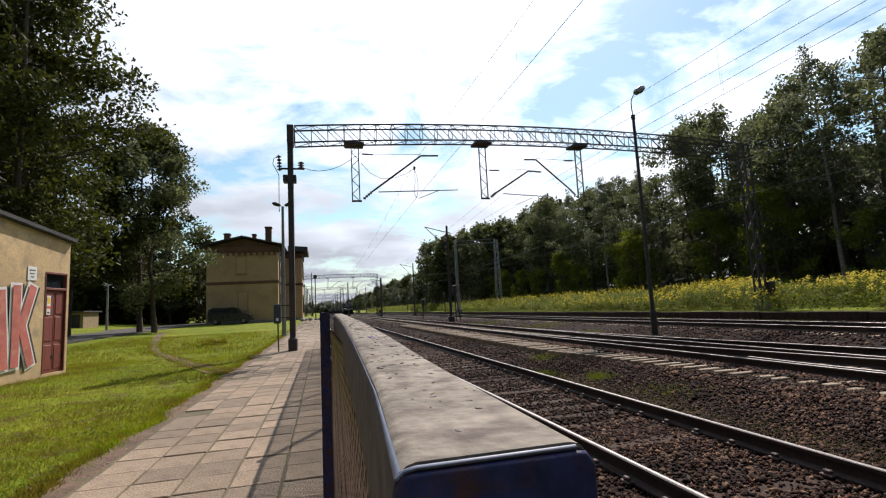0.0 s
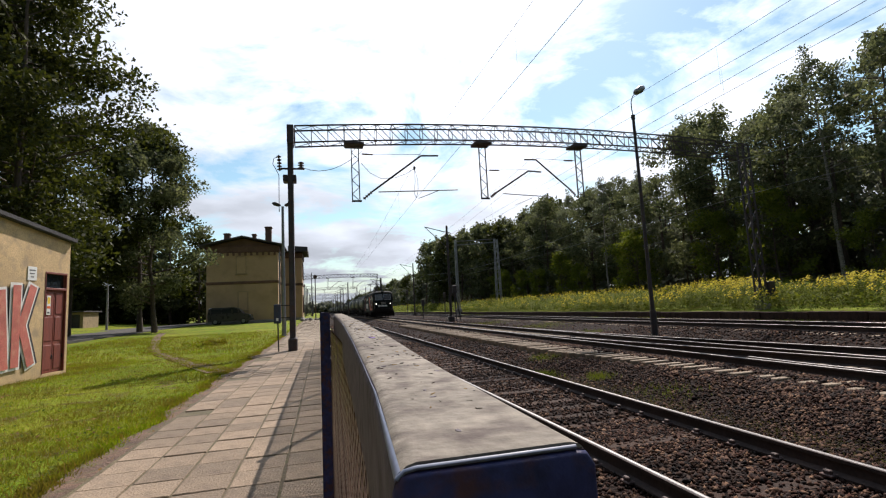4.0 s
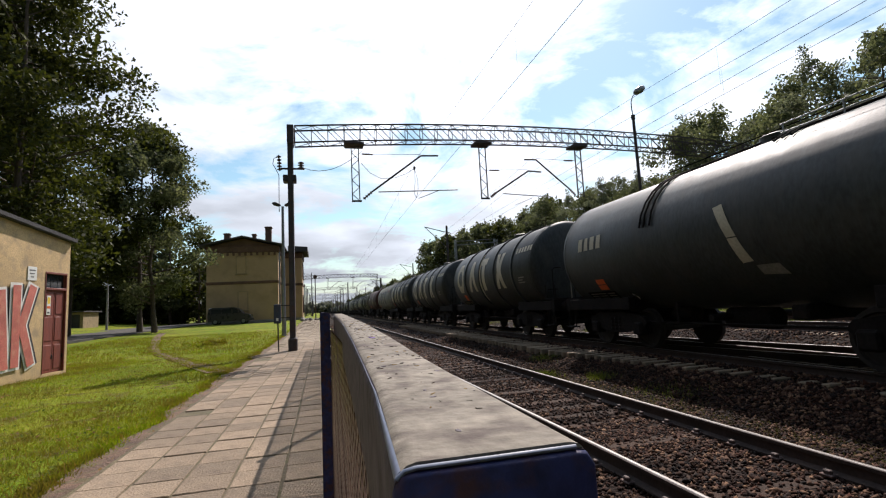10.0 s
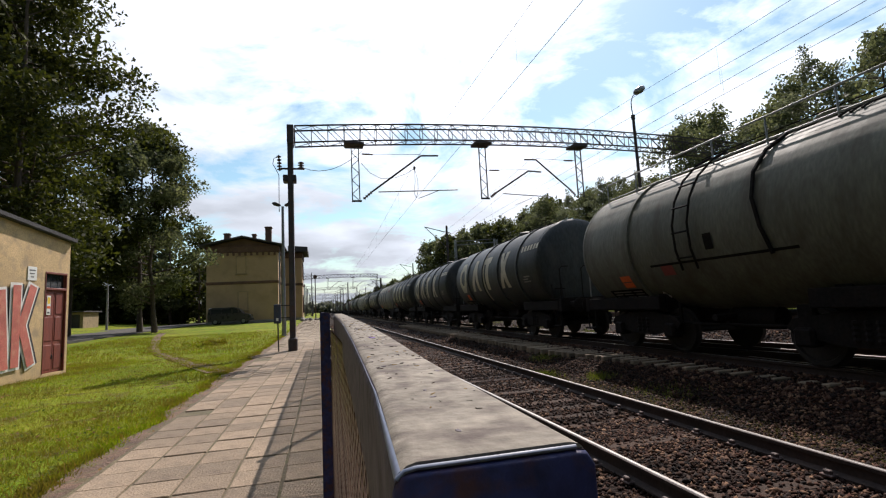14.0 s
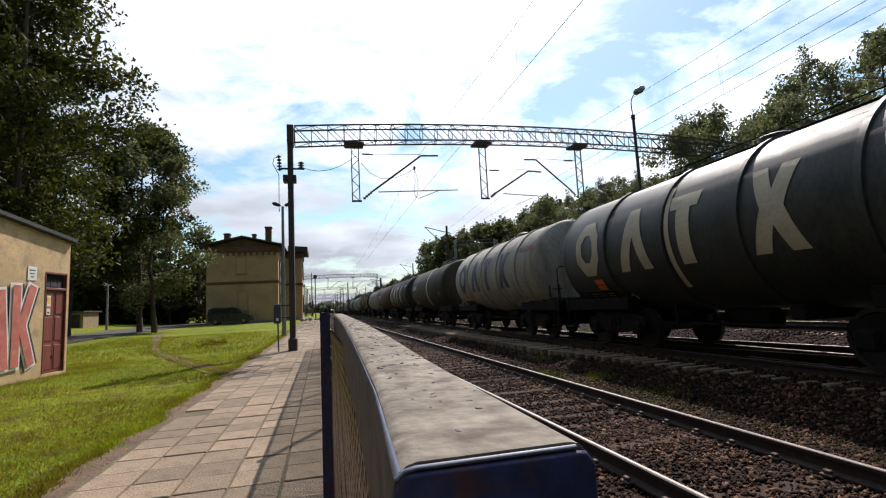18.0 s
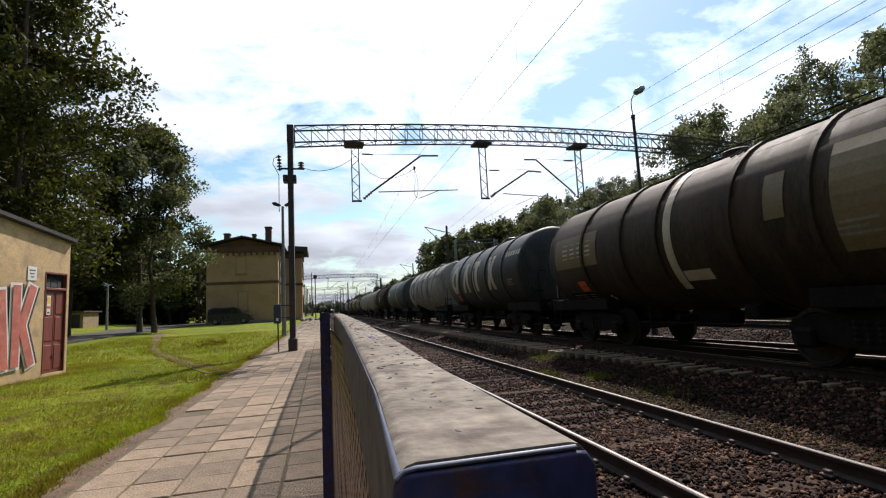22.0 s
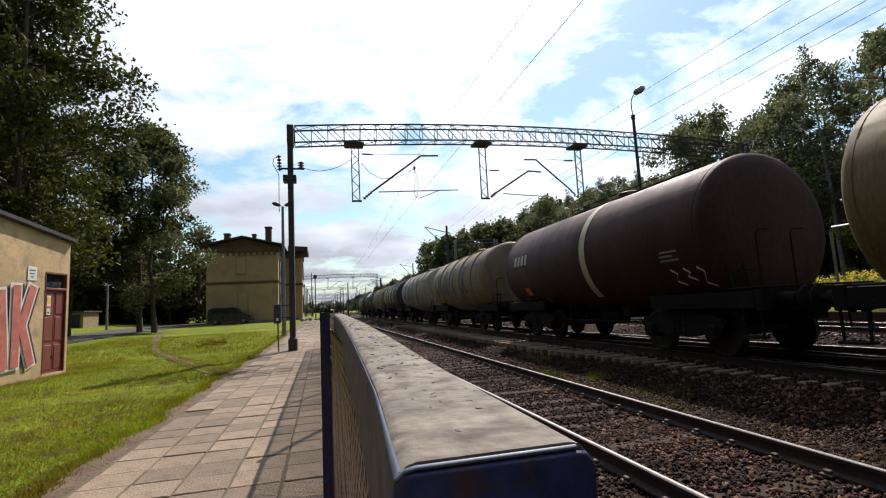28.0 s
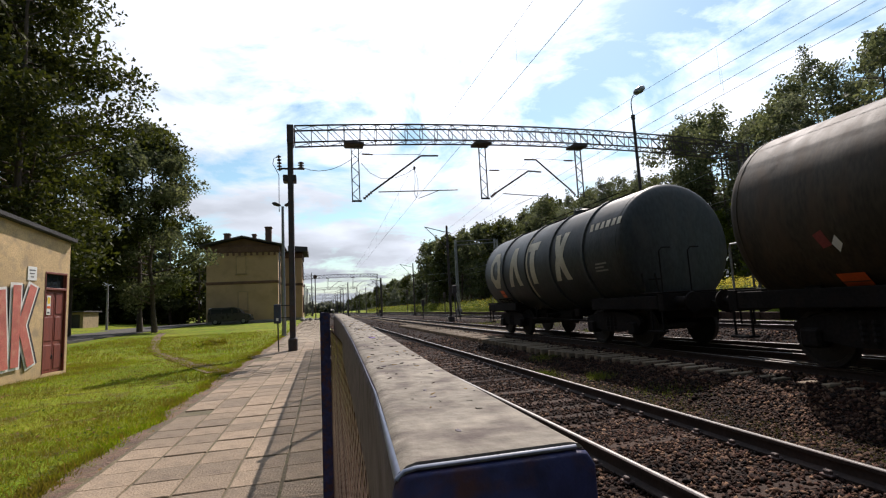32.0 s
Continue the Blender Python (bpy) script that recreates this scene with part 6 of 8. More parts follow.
    V, F = leaf_cloud(cs, rs, 4, 2.2, rng)
    ob = new("distant_trees", raw_mesh("distant_trees", V, F, [M_LEAFSHADE]))
    tagged(ob, "low distant tree line at the end of the tracks", "trees", kind="stuff")


build_trees()


# ---- grass, goldenrod, weeds ----
def build_grass():
    rng = np.random.default_rng(12)
    V, o = [], 0
    for x0, x1, y0, y1, n, h in ((-6.3, -1.95, 3.2, 9, 80000, 0.05), (-8.5, -1.95, 9, 18, 52000, 0.065), (-13, -2.1, 18, 36, 26000, 0.10)):
        x, y = rng.uniform(x0, x1, n), rng.uniform(y0, y1, n)
        thin = np.array([noise.noise((a * 0.5, b * 0.5, 2)) + 0.5 * noise.noise((a * 2, b * 2, 5)) for a, b in zip(x, y)])
        keep = (thin + rng.normal(0, 0.3, n) > -0.45) & (x < -1.95 - 0.35 * rng.random(n) ** 2)
        x, y = x[keep], y[keep]
        n = len(x)
        z = np.array([land(a, b) for a, b in zip(x, y)]) - 0.012
        a = rng.uniform(0, 2 * np.pi, n)
        w, hh = rng.uniform(0.004, 0.008, n) * (1 if h < 0.08 else 2), h * rng.uniform(0.4, 1.3, n)
        dx, dy = np.cos(a) * w, np.sin(a) * w
        lx, ly = rng.normal(0, 0.5, n) * hh, rng.normal(0, 0.5, n) * hh
        q = np.stack([np.stack([x - dx, y - dy, z], 1), np.stack([x + dx, y + dy, z], 1), np.stack([x + lx, y + ly, z + hh], 1)], 1)
        V.append(q.reshape(-1, 3))
    # ragged tufts along the footpath's verge and the trodden track
    n = 9000
    y = 3.0 + 27 * rng.random(n) ** 1.6
    x = -2.0 - 0.2 * np.array([noise.noise((0, b * 1.1, 7)) for b in y]) - 0.14 + rng.normal(0, 0.06, n)
    line = np.array([(-2.2, 12.2), (-2.7, 13.1), (-3.4, 14.6), (-4.2, 16.4), (-5.3, 18.9), (-6.3, 21.4), (-7.3, 24.3), (-8.1, 27.2), (-9.2, 31)])
    u = rng.random(n) * (len(line) - 1.001)
    i = u.astype(int)
    p = line[i] + (line[i + 1] - line[i]) * (u - i)[:, None]
    side = rng.choice([-1, 1], n) * (0.17 + 0.08 * np.array([noise.noise((v * 4, 0, 1)) for v in u])) + rng.normal(0, 0.06, n)
    x, y = np.concatenate([x, p[:, 0] + side]), np.concatenate([y, p[:, 1] + rng.normal(0, 0.1, n)])
    n = len(x)
    z = np.array([land(a, b) for a, b in zip(x, y)])
    a, hh = rng.uniform(0, 6.28, n), rng.uniform(0.03, 0.075, n)
    dx, dy = np.cos(a) * 0.008, np.sin(a) * 0.008
    lx, ly = rng.normal(0, 0.5, n) * hh, rng.normal(0, 0.5, n) * hh
    q = np.stack([np.stack([x - dx, y - dy, z], 1), np.stack([x + dx, y + dy, z], 1), np.stack([x + lx, y + ly, z + hh], 1)], 1)
    V.append(q.reshape(-1, 3))
    V = np.concatenate(V)
    ob = new("grass", raw_mesh("grass", V, np.arange(len(V)).reshape(-1, 3), [M_GRASS]))
    tagged(ob, "short sunlit green lawn grass blades", "grass", kind="stuff")
    # broad-leaved weeds and fallen leaves on the near lawn
    for nm, n, mat, lab, cat in (("lawn_weeds", 9000, M_WEED, "broad-leaved weeds in clumps among the lawn grass", "weeds"), ("fallen_leaves", 1500, M_DRYLEAF, "brown fallen leaves scattered over lawn and path edge", "leaves")):
        y = 3.2 + 13 * rng.random(n) ** 1.5
        x = -1.75 - 5.0 * rng.random(n) ** 0.8
        if nm == "lawn_weeds":
            k = np.array([noise.noise((a * 1.6, b * 1.6, 6)) for a, b in zip(x, y)])
            k = (k > 0.12) & (x < -2.15)
            x, y = x[k], y[k]
            n = len(x)
        z = np.array([land(a, b) for a, b in zip(x, y)]) + rng.uniform(0.012, 0.04, n)
        l, a = rng.uniform(0.010, 0.026, n), rng.uniform(0, 6.28, n)
        ux, uy = np.cos(a) * l, np.sin(a) * l
        t1, t2 = rng.normal(0, 0.3, n) * l, rng.normal(0, 0.3, n) * l
        q = np.stack([np.stack([x - ux, y - uy, z - t1], 1), np.stack([x + uy * 0.6, y - ux * 0.6, z + t2], 1), np.stack([x + ux, y + uy, z + t1], 1), np.stack([x - uy * 0.6, y + ux * 0.6, z - t2], 1)], 1)
        ob = new(nm, raw_mesh(nm, q.reshape(-1, 3), np.arange(n * 4).reshape(-1, 4), [mat]))
        tagged(ob, lab, cat, kind="stuff")
    # weeds in the ballast
    V = []
    for cx, cy, r, n in ((4.9, 10.4, 0.3, 500), (5.55, 9.2, 0.22, 420), (5.9, 12.5, 0.4, 300), (12.0, 25, 1.2, 900), (11.6, 33, 1.5, 900), (11.4, 19, 0.5, 250), (5.6, 7.2, 0.5, 160), (0.9, 6, 0.3, 100), (16.3, 14, 0.6, 400), (16.5, 22, 1.0, 600)):
        x, y = rng.normal(cx, r * 0.5, n), rng.normal(cy, r * 0.8, n)
        z = np.array([land(a, b) for a, b in zip(x, y)])
        a, hh = rng.uniform(0, 6.28, n), rng.uniform(0.03, 0.14, n)
        w = 0.006
        lx, ly = rng.normal(0, 0.4, n) * hh, rng.normal(0, 0.4, n) * hh
        q = np.stack([np.stack([x - np.cos(a) * w, y - np.sin(a) * w, z], 1), np.stack([x + np.cos(a) * w, y + np.sin(a) * w, z], 1), np.stack([x + lx, y + ly, z + hh], 1)], 1)
        V.append(q.reshape(-1, 3))
    V = np.concatenate(V)
    ob = new("ballast_weeds", raw_mesh("ballast_weeds", V, np.arange(len(V)).reshape(-1, 3), [M_WEED]))
    tagged(ob, "small tufts of weeds growing in the ballast", "weeds", kind="stuff")
    # grey dry weeds beside the near track
    n = 5200
    y = 2.6 + 7.5 * rng.random(n) ** 1.3
    x = 5.15 + 0.25 * (5.5 - y) * 0.2 + rng.normal(0, 0.17, n)
    z = np.array([land(a, b) for a, b in zip(x, y)])
    a, hh = rng.uniform(0, 6.28, n), rng.uniform(0.015, 0.06, n)
    dx, dy = np.cos(a) * 0.004, np.sin(a) * 0.004
    lx, ly = rng.normal(0, 0.8, n) * hh, rng.normal(0, 0.8, n) * hh
    q = np.stack([np.stack([x - dx, y - dy, z], 1), np.stack([x + dx, y + dy, z], 1), np.stack([x + lx, y + ly, z + hh], 1)], 1)
    ob = new("dry_weeds", raw_mesh("dry_weeds", q.reshape(-1, 3), np.arange(n * 3).reshape(-1, 3), [M_DRYWEED]))
    tagged(ob, "low grey dry weeds along the near track's outer rail", "weeds", kind="stuff")
    # goldenrod along the far bank
    V, I, n = [], [], 0
    for x0, x1, y0, y1, cnt in ((17.7, 23.5, 8, 32, 6600), (17.6, 24.5, 32, 75, 4200), (17.6, 26, 75, 200, 2000)):
        big = 1.0 if y1 < 40 else (1.5 if y1 < 100 else 2.6)
        for k in range(cnt):
            x, y = rng.uniform(x0, x1), rng.uniform(y0, y1)
            if noise.noise((x * 0.35, y * 0.22, 3)) < -0.33:
                continue
            g = land(x, y)
            h = (0.45 + 0.62 * min(1, (x - 17.5) / 1.6)) * rng.uniform(0.75, 1.2) * (1 + 0.35 * noise.noise((x * 0.3, y * 0.15, 8)))
            tall = noise.noise((x * 0.5, y * 0.25, 11)) > -0.12
            nl = 9
            zz = g + h * rng.uniform(0.05, 0.95, nl)
            a = rng.uniform(0, 6.28, nl)
            l = rng.uniform(0.09, 0.2, nl) * big
            bx, by = x + rng.normal(0, 0.05, nl), y + rng.normal(0, 0.05, nl)
            ux, uy = np.cos(a) * l, np.sin(a) * l
            q = np.stack([np.stack([bx, by, zz], 1), np.stack([bx + ux * 0.5 - uy * 0.16, by + uy * 0.5 + ux * 0.16, zz + l * 0.4], 1), np.stack([bx + ux, by + uy, zz + l * rng.uniform(-0.2, 0.7)], 1), np.stack([bx + ux * 0.5 + uy * 0.16, by + uy * 0.5 - ux * 0.16, zz + l * 0.35], 1)], 1)
            V.append(q.reshape(-1, 3))
            I += [0] * nl
            if tall and rng.random() < 0.42:
                nf = 6
                a = rng.uniform(0, 6.28, nf)
                r = rng.uniform(0.01, 0.09, nf) * big
                fx, fy, fz = x + np.cos(a) * r, y + np.sin(a) * r, g + h + rng.uniform(-0.05, 0.14, nf)
                s = rng.uniform(0.02, 0.045, nf) * big
                q = np.stack([np.stack([fx - s, fy, fz - s * 0.3], 1), np.stack([fx, fy - s, fz + s * 0.5], 1), np.stack([fx + s, fy, fz + s], 1), np.stack([fx, fy + s, fz + s * 0.2], 1)], 1)
                V.append(q.reshape(-1, 3))
                I += [1] * nf
    V = np.concatenate(V)
    ob = new("goldenrod", raw_mesh("goldenrod", V, np.arange(len(V)).reshape(-1, 4), [M_WEED, M_FLOWER], I))
    tagged(ob, "tall green weeds with yellow goldenrod blooms along the bank", "weeds", kind="stuff")
    # mound with leaves on the lawn
    rd = random.Random(4)
    cs = [(-5.2 + rd.gauss(0, 0.5), 24.5 + rd.gauss(0, 0.8), 0.05 + rd.random() * 0.1) for _ in range(12)]
    V, F = leaf_cloud(cs, [0.3] * 12, 500, 0.06, rng, 0.4)
    ob = new("leaf_patch", raw_mesh("leaf_patch", V, F, [M_GRASS]))
    tagged(ob, "low patch of bright leafy weeds on the lawn", "weeds", kind="stuff")


build_grass()


# ---- the goods train ----
TX, TZ = 8.41, -0.02                    # track centre and rail top
R_TANK, C_TANK = 1.55, 2.42             # tank radius, height of its axis above the rail
WHEEL_R = 0.46
SPIN = [(f / FPS, pose(0, 0, 0, (f * 67.0) % 360)) for f in range(0, 961)]
# distance of each wagon's rear end from the train's reference, front to back
REARS = [-168.2, -156.4, -144.2, -132.0, -119.9, -107.5, -95.35, -83.9, -71.3, -61.2, -48.5, -36.45, -24.4, -12.5, -0.05, 12.35, 24.1, 37.0, 49.63, 60.0, 72.65, 86.2, 98.45, 110.9, 124.3, 137.8, 149.95,
         162.5, 175.15, 187.95, 200.35, 213.03, 225.2, 238.1, 250.27, 264.15, 277.15]
LOCO_REAR, LOCO_LEN = -179.85, 13.35
KINDS = ["black", "black", "black_dirty", "plain_black", "black", "black", "black", "white", "brown_band", "pale", "black", "black", "black", "white", "black", "black", "white", "grey_band", "black", "brown", "white",
         "patched", "black", "white", "blue_band", "rust", "white", "white", "black", "ochre_band", "brown_tagged", "beige", "white", "black", "beige", "covered", "black"]


def train_shift(t):
    """How far the train's reference lies along the line at t seconds."""
    q = (t - 18) / 10
    return -1.12 * (16.229 * (t - 18) + 1.526 * q * q)


def train_rows():
    front = LOCO_REAR - LOCO_LEN
    early = [(0.0, 160.0), (1.0, 136.5), (2.0, 113.6), (3.0, 90.8), (3.5, 79.4), (4.5, 57.2), (5.5, 35.9), (6.0, 25.2), (6.3, 18.9), (6.6, 12.6)]
    rows = [(t, y - front) for t, y in early]
    rows += [(t, train_shift(t)) for t in [7.0] + [float(k) for k in range(8, 33)]]
    return rows


def wheelset_mesh():
    s = Shape()
    for sx in (-0.84, 0.84):
        a = 1 if sx > 0 else -1
        s.lathe([(sx - 0.065 * a, 0.12), (sx - 0.06 * a, WHEEL_R - 0.09), (sx - 0.06 * a, WHEEL_R + 0.025), (sx - 0.035 * a, WHEEL_R + 0.025), (sx - 0.02 * a, WHEEL_R), (sx + 0.065 * a, WHEEL_R - 0.005), (sx + 0.065 * a, WHEEL_R - 0.07), (sx + 0.03 * a, WHEEL_R - 0.09), (sx + 0.03 * a, 0.14), (sx + 0.07 * a, 0.12)], axis="x", n=20)
    s.tube((-0.84, 0, 0), (0.84, 0, 0), 0.08, n=8)
    return mesh_of("wheelset", s, M_TYRE, 35)


def rim_mark_mesh():
    """Chalk marks on the wheel faces."""
    s = Shape()
    for sx in (-0.91, 0.91):
        s.box(sx - 0.003, sx + 0.003, -0.03, 0.03, 0.2, 0.33, 0.0)
    return mesh_of("wheel_mark", s, M_TYRE)


WHEELSET = wheelset_mesh()
MARK = rim_mark_mesh()


def add_bogie(th, y, base):
    """Side frames, springs, axle boxes and two wheelsets about y."""
    b = thing("bogie", "", "")
    b.parent = th
    b.location = (0, y, 0)
    for k in ("label", "category"):
        if k in b:
            del b[k]
    for sx in (-1.08, 1.08):
        pts = [(-base / 2 - 0.3, 0.62), (-base / 2 - 0.2, 0.50), (-base / 2 + 0.25, 0.42), (-0.35, 0.36), (0.35, 0.36), (base / 2 - 0.25, 0.42), (base / 2 + 0.2, 0.5), (base / 2 + 0.3, 0.62), (base / 2 + 0.2, 0.75), (0.4, 0.86), (-0.4, 0.86), (-base / 2 - 0.2, 0.75)]
        part("side_frame", Shape().loft([[(sx + o, p, z) for p, z in pts] for o in (-0.06, 0.06)]), M_UNDER, b)
        for e in (-base / 2, base / 2):
            part("axle_box", Shape().box(sx - 0.14, sx + 0.14, e - 0.16, e + 0.16, 0.32, 0.62, 0.04), M_UNDER, b)
        s = Shape()
        for o in (-0.16, 0.0, 0.16):
            s.lathe([(0.42 + 0.04 * i, 0.075 if i % 2 else 0.06) for i in range(9)], (sx * 1.02, o, 0), axis="z", n=8)
        part("spring", s, M_UNDER, b)
    part("bolster", Shape().box(-1.1, 1.1, -0.25, 0.25, 0.6, 0.9, 0.03), M_UNDER, b)
    for e in (-base / 2, base / 2):
        w = part("wheelset", WHEELSET, None, b, at=pose(0, e, WHEEL_R))
        wheelsets.append(w)
    return b


wheelsets = []


def curved(quads, r=R_TANK + 0.012, thick=0.012, steps=8):
    """Flat outlines bent onto the tank's near side: corners are (along, arc height)."""
    s = Shape()
    nu = 6
    for (a0, b0), (a1, b1), (a2, b2), (a3, b3) in quads:
        vs = []
        for j in range(steps + 1):
            v = j / steps
            for i in range(nu + 1):
                u = i / nu
                al = (a0 * (1 - u) + a1 * u) * (1 - v) + (a3 * (1 - u) + a2 * u) * v
                t = ((b0 * (1 - u) + b1 * u) * (1 - v) + (b3 * (1 - u) + b2 * u) * v) / R_TANK
                vs.append((-r * math.cos(t), al, C_TANK + r * math.sin(t)))
        n = nu + 1
        s.add(vs, [(j * n + i, j * n + i + 1, (j + 1) * n + i + 1, (j + 1) * n + i) for j in range(steps) for i in range(nu)])
    # weld shared edges
    key, at, vs = {}, [], []
    for p in s.v:
        k = tuple(round(c, 4) for c in p)
        if k not in key:
            key[k] = len(vs)
            vs.append(p)
        at.append(key[k])
    s.v, s.f = vs, [tuple(at[i] for i in f) for f in s.f]
    return s


def tank_shell(y0, y1):
    r = R_TANK
    end = [(0.27, 0.09), (0.262, 0.35), (0.235, 0.62), (0.185, 0.82), (0.12, 0.93), (0.04, 0.985), (-0.03, 1.0)]
    prof = [(y1 + d, r * f) for d, f in end] + [(y0 - d, r * f) for d, f in end[::-1]]
    return Shape().lathe(prof, (0, 0, C_TANK), n=48)


def ring(y, w=0.13, h=0.05):
    return Shape().lathe([(y - w / 2, R_TANK - 0.01), (y - w / 2 + 0.015, R_TANK + h), (y + w / 2 - 0.015, R_TANK + h), (y + w / 2, R_TANK - 0.01)], (0, 0, C_TANK), n=48)


def big_emblem(mat, wagon, x=0.0):
    """Four bold block shapes along the tank: an octagon ring, a notched wedge, a hammer wedge, an hourglass."""
    # octagon ring
    c = (-0.95, 0.11)
    ro, ri = 0.80, 0.40
    qs = []
    for i in range(8):
        a, b = math.pi * (i + 0.5) / 4, math.pi * (i + 1.5) / 4
        f = lambda rad, t: (c[0] + rad * 0.72 * math.cos(t), c[1] + rad * 0.98 * math.sin(t))
        qs.append((f(ri, a), f(ri, b), f(ro, b), f(ro, a)))
    part("emblem", curved(qs, steps=4), mat, wagon)
    # tall block with a slanted back and a notch below
    part("emblem", curved([((-3.42, -0.62), (-3.12, -0.62), (-2.90, 0.15), (-3.22, 0.15)), ((-2.60, -0.62), (-2.28, -0.62), (-2.56, 0.15), (-2.90, 0.15)), ((-3.22, 0.15), (-2.56, 0.15), (-2.72, 0.82), (-3.06, 0.82))]), mat, wagon)
    # wedge, broad above
    part("emblem", curved([((-4.66, -0.62), (-4.32, -0.62), (-4.30, 0.50), (-4.67, 0.50)), ((-4.86, 0.50), (-4.12, 0.50), (-4.08, 0.80), (-4.92, 0.80))]), mat, wagon)
    # hourglass
    x, k = -6.42, 0.66
    part("emblem", curved([tuple((x + k * p, q) for p, q in quad) for quad in (((-0.73, -0.63), (-0.28, -0.63), (0.0, -0.18), (-0.33, 0.1)), ((0.25, -0.63), (0.70, -0.63), (0.31, 0.1), (0.0, -0.18)), ((-0.33, 0.1), (0.0, -0.18), (0.31, 0.1), (-0.02, 0.38)),
                           ((-0.33, 0.1), (-0.02, 0.38), (-0.20, 0.80), (-0.66, 0.80)), ((-0.02, 0.38), (0.31, 0.1), (0.62, 0.80), (0.18, 0.80)))], steps=6), mat, wagon)


def small_emblem(mat, wagon, y, z, w, h, n=4):
    """A short row of solid blocks."""
    for i in range(n):
        a = y - w * i / n
        part("emblem", curved([((a - w / n * 0.68, z), (a, z), (a - 0.03 * (i % 2), z + h), (a - w / n * (0.68 - 0.1 * (i % 3 == 1)), z + h))], steps=3), mat, wagon)


def wagon_model(kind, length):
    body = {"black": "black", "black_dirty": "black", "plain_black": "black", "white": "white", "beige": "beige", "brown_band": "brown", "brown": "brown", "grey_band": "grey", "blue_band": "blue", "ochre_band": "ochre", "rust": "rust", "patched": "rust", "pale": "pale", "covered": "rust", "brown_tagged": "brown"}[kind]
    lab = {"black": "black tank wagon with large cream block emblem, grimy underframe", "black_dirty": "black tank wagon with cream block emblem and a white scrawl", "plain_black": "plain glossy black tank wagon with a short pale stripe", "white": "grey-white tank wagon with large navy block emblem",
           "beige": "dusty beige tank wagon with large navy block emblem", "brown_band": "brown tank wagon with one pale band round it", "brown": "dark brown tank wagon with small pale emblem", "grey_band": "dark grey tank wagon with one pale band", "blue_band": "blue-grey tank wagon with one pale band",
           "ochre_band": "dusty ochre tank wagon with one pale band", "rust": "rusty brown ribbed tank wagon with a pale patch", "patched": "rusty brown ribbed tank wagon with tan repainted patches", "pale": "pale grey-green tank wagon with side ladder and roof walkway", "covered": "dark brown tank wagon with pale grey end, bright cover on top", "brown_tagged": "brown tank wagon with one pale band and a small white scrawl"}[kind]
    t = thing("tank_wagon", lab, "tank wagon", "tank wagons of the goods train")
    y1, y0 = 0.35, -(length - 2.85)
    mat = TANK[body]
    tank = part("tank", tank_shell(y0, y1), mat, t, smooth=40)
    ribs = []
    if kind in ("black", "black_dirty", "white", "beige"):
        ribs = [-1.75, -3.87, -5.76, -7.72]
    elif kind == "patched":
        ribs = [-1.57, -3.29, -4.55, -6.46, -7.9, -9.3]
    elif kind == "rust":
        ribs = [-1.58, -2.47, -3.4, -5.2, -6.9, -8.6]
    elif kind == "pale":
        ribs = [-1.6]
    elif kind == "covered":
        ribs = [-4.3]
    for y in ribs:
        if y > y0 + 0.3:
            part("rib", ring(y), mat, tank, smooth=30)
    for y in (y0 + 0.1, y1 - 0.1):
        part("end_seam", ring(y, 0.03, 0.008), mat, tank, smooth=30)
    # markings
    if kind in ("black", "black_dirty", "white", "beige"):
        m = M_MARKPALE if body == "black" else M_MARKBLUE
        big_emblem(m, tank)
        st = M_MARKPALE if body == "black" else TANK["white"]
        part("stripe", curved([((-4.16, -1.15), (-4.02, -1.15), (-3.93, 1.1), (-4.05, 1.1))], steps=14), M_MARKPALE, tank)
        small_emblem(m if body != "white" else M_MARKRED, tank, -8.25, 0.58, 1.2, 0.20, 5)
        part("emblem", curved([((-8.16, 0.57), (-8.02, 0.57), (-7.98, 0.79), (-8.12, 0.79))], steps=2), m, tank)
        if kind == "black_dirty":
            for i in range(5):
                a = -9.05 - 0.24 * i
                part("scrawl", curved([((a - 0.12, 0.2 + 0.1 * (i % 2)), (a, 0.15), (a + 0.05, 0.62), (a - 0.08, 0.6 - 0.1 * (i % 2)))], steps=3), M_SPRAYW, tank)
    if kind in ("plain_black", "brown_band", "brown_tagged", "grey_band", "blue_band", "brown", "rust"):
        small_emblem(M_PRINT if kind == "rust" else M_MARKPALE, tank, -0.5, 0.08, 1.15, 0.34, 4)
    if kind in ("brown_band", "brown_tagged", "grey_band", "blue_band", "ochre_band"):
        o = {"blue_band": -0.45, "ochre_band": -0.4}.get(kind, 0.0)
        part("pale_band", curved([((-5.36 + o, -1.3), (-5.08 + o, -1.3), (-5.08 + o, 2.3), (-5.36 + o, 2.3))], steps=20), M_MARKPALE, tank, "pale painted band")
    if kind == "plain_black":
        part("stripe", curved([((-5.66, -0.25), (-5.46, -0.25), (-5.22, 0.32), (-5.42, 0.36))]), M_MARKPALE, tank)
        part("stripe", curved([((-5.82, -0.72), (-5.60, -0.74), (-5.46, -0.27), (-5.66, -0.27))]), M_MARKPALE, tank)
        part("repaint_patch", curved([((-6.32, -1.02), (-5.86, -0.99), (-5.82, -0.80), (-6.24, -0.80))], steps=3), M_PRINT, tank, "dull pale patch")
        for o in (0.0, 0.14, 0.34):
            part("side_pipe", Shape().path([(-(R_TANK + 0.03) * math.cos(a), -3.15 - o, C_TANK + (R_TANK + 0.03) * math.sin(a)) for a in (0.2, 0.4, 0.6, 0.8, 1.0, 1.2, 1.4, 1.57)], 0.022, 6), M_UNDER, tank)
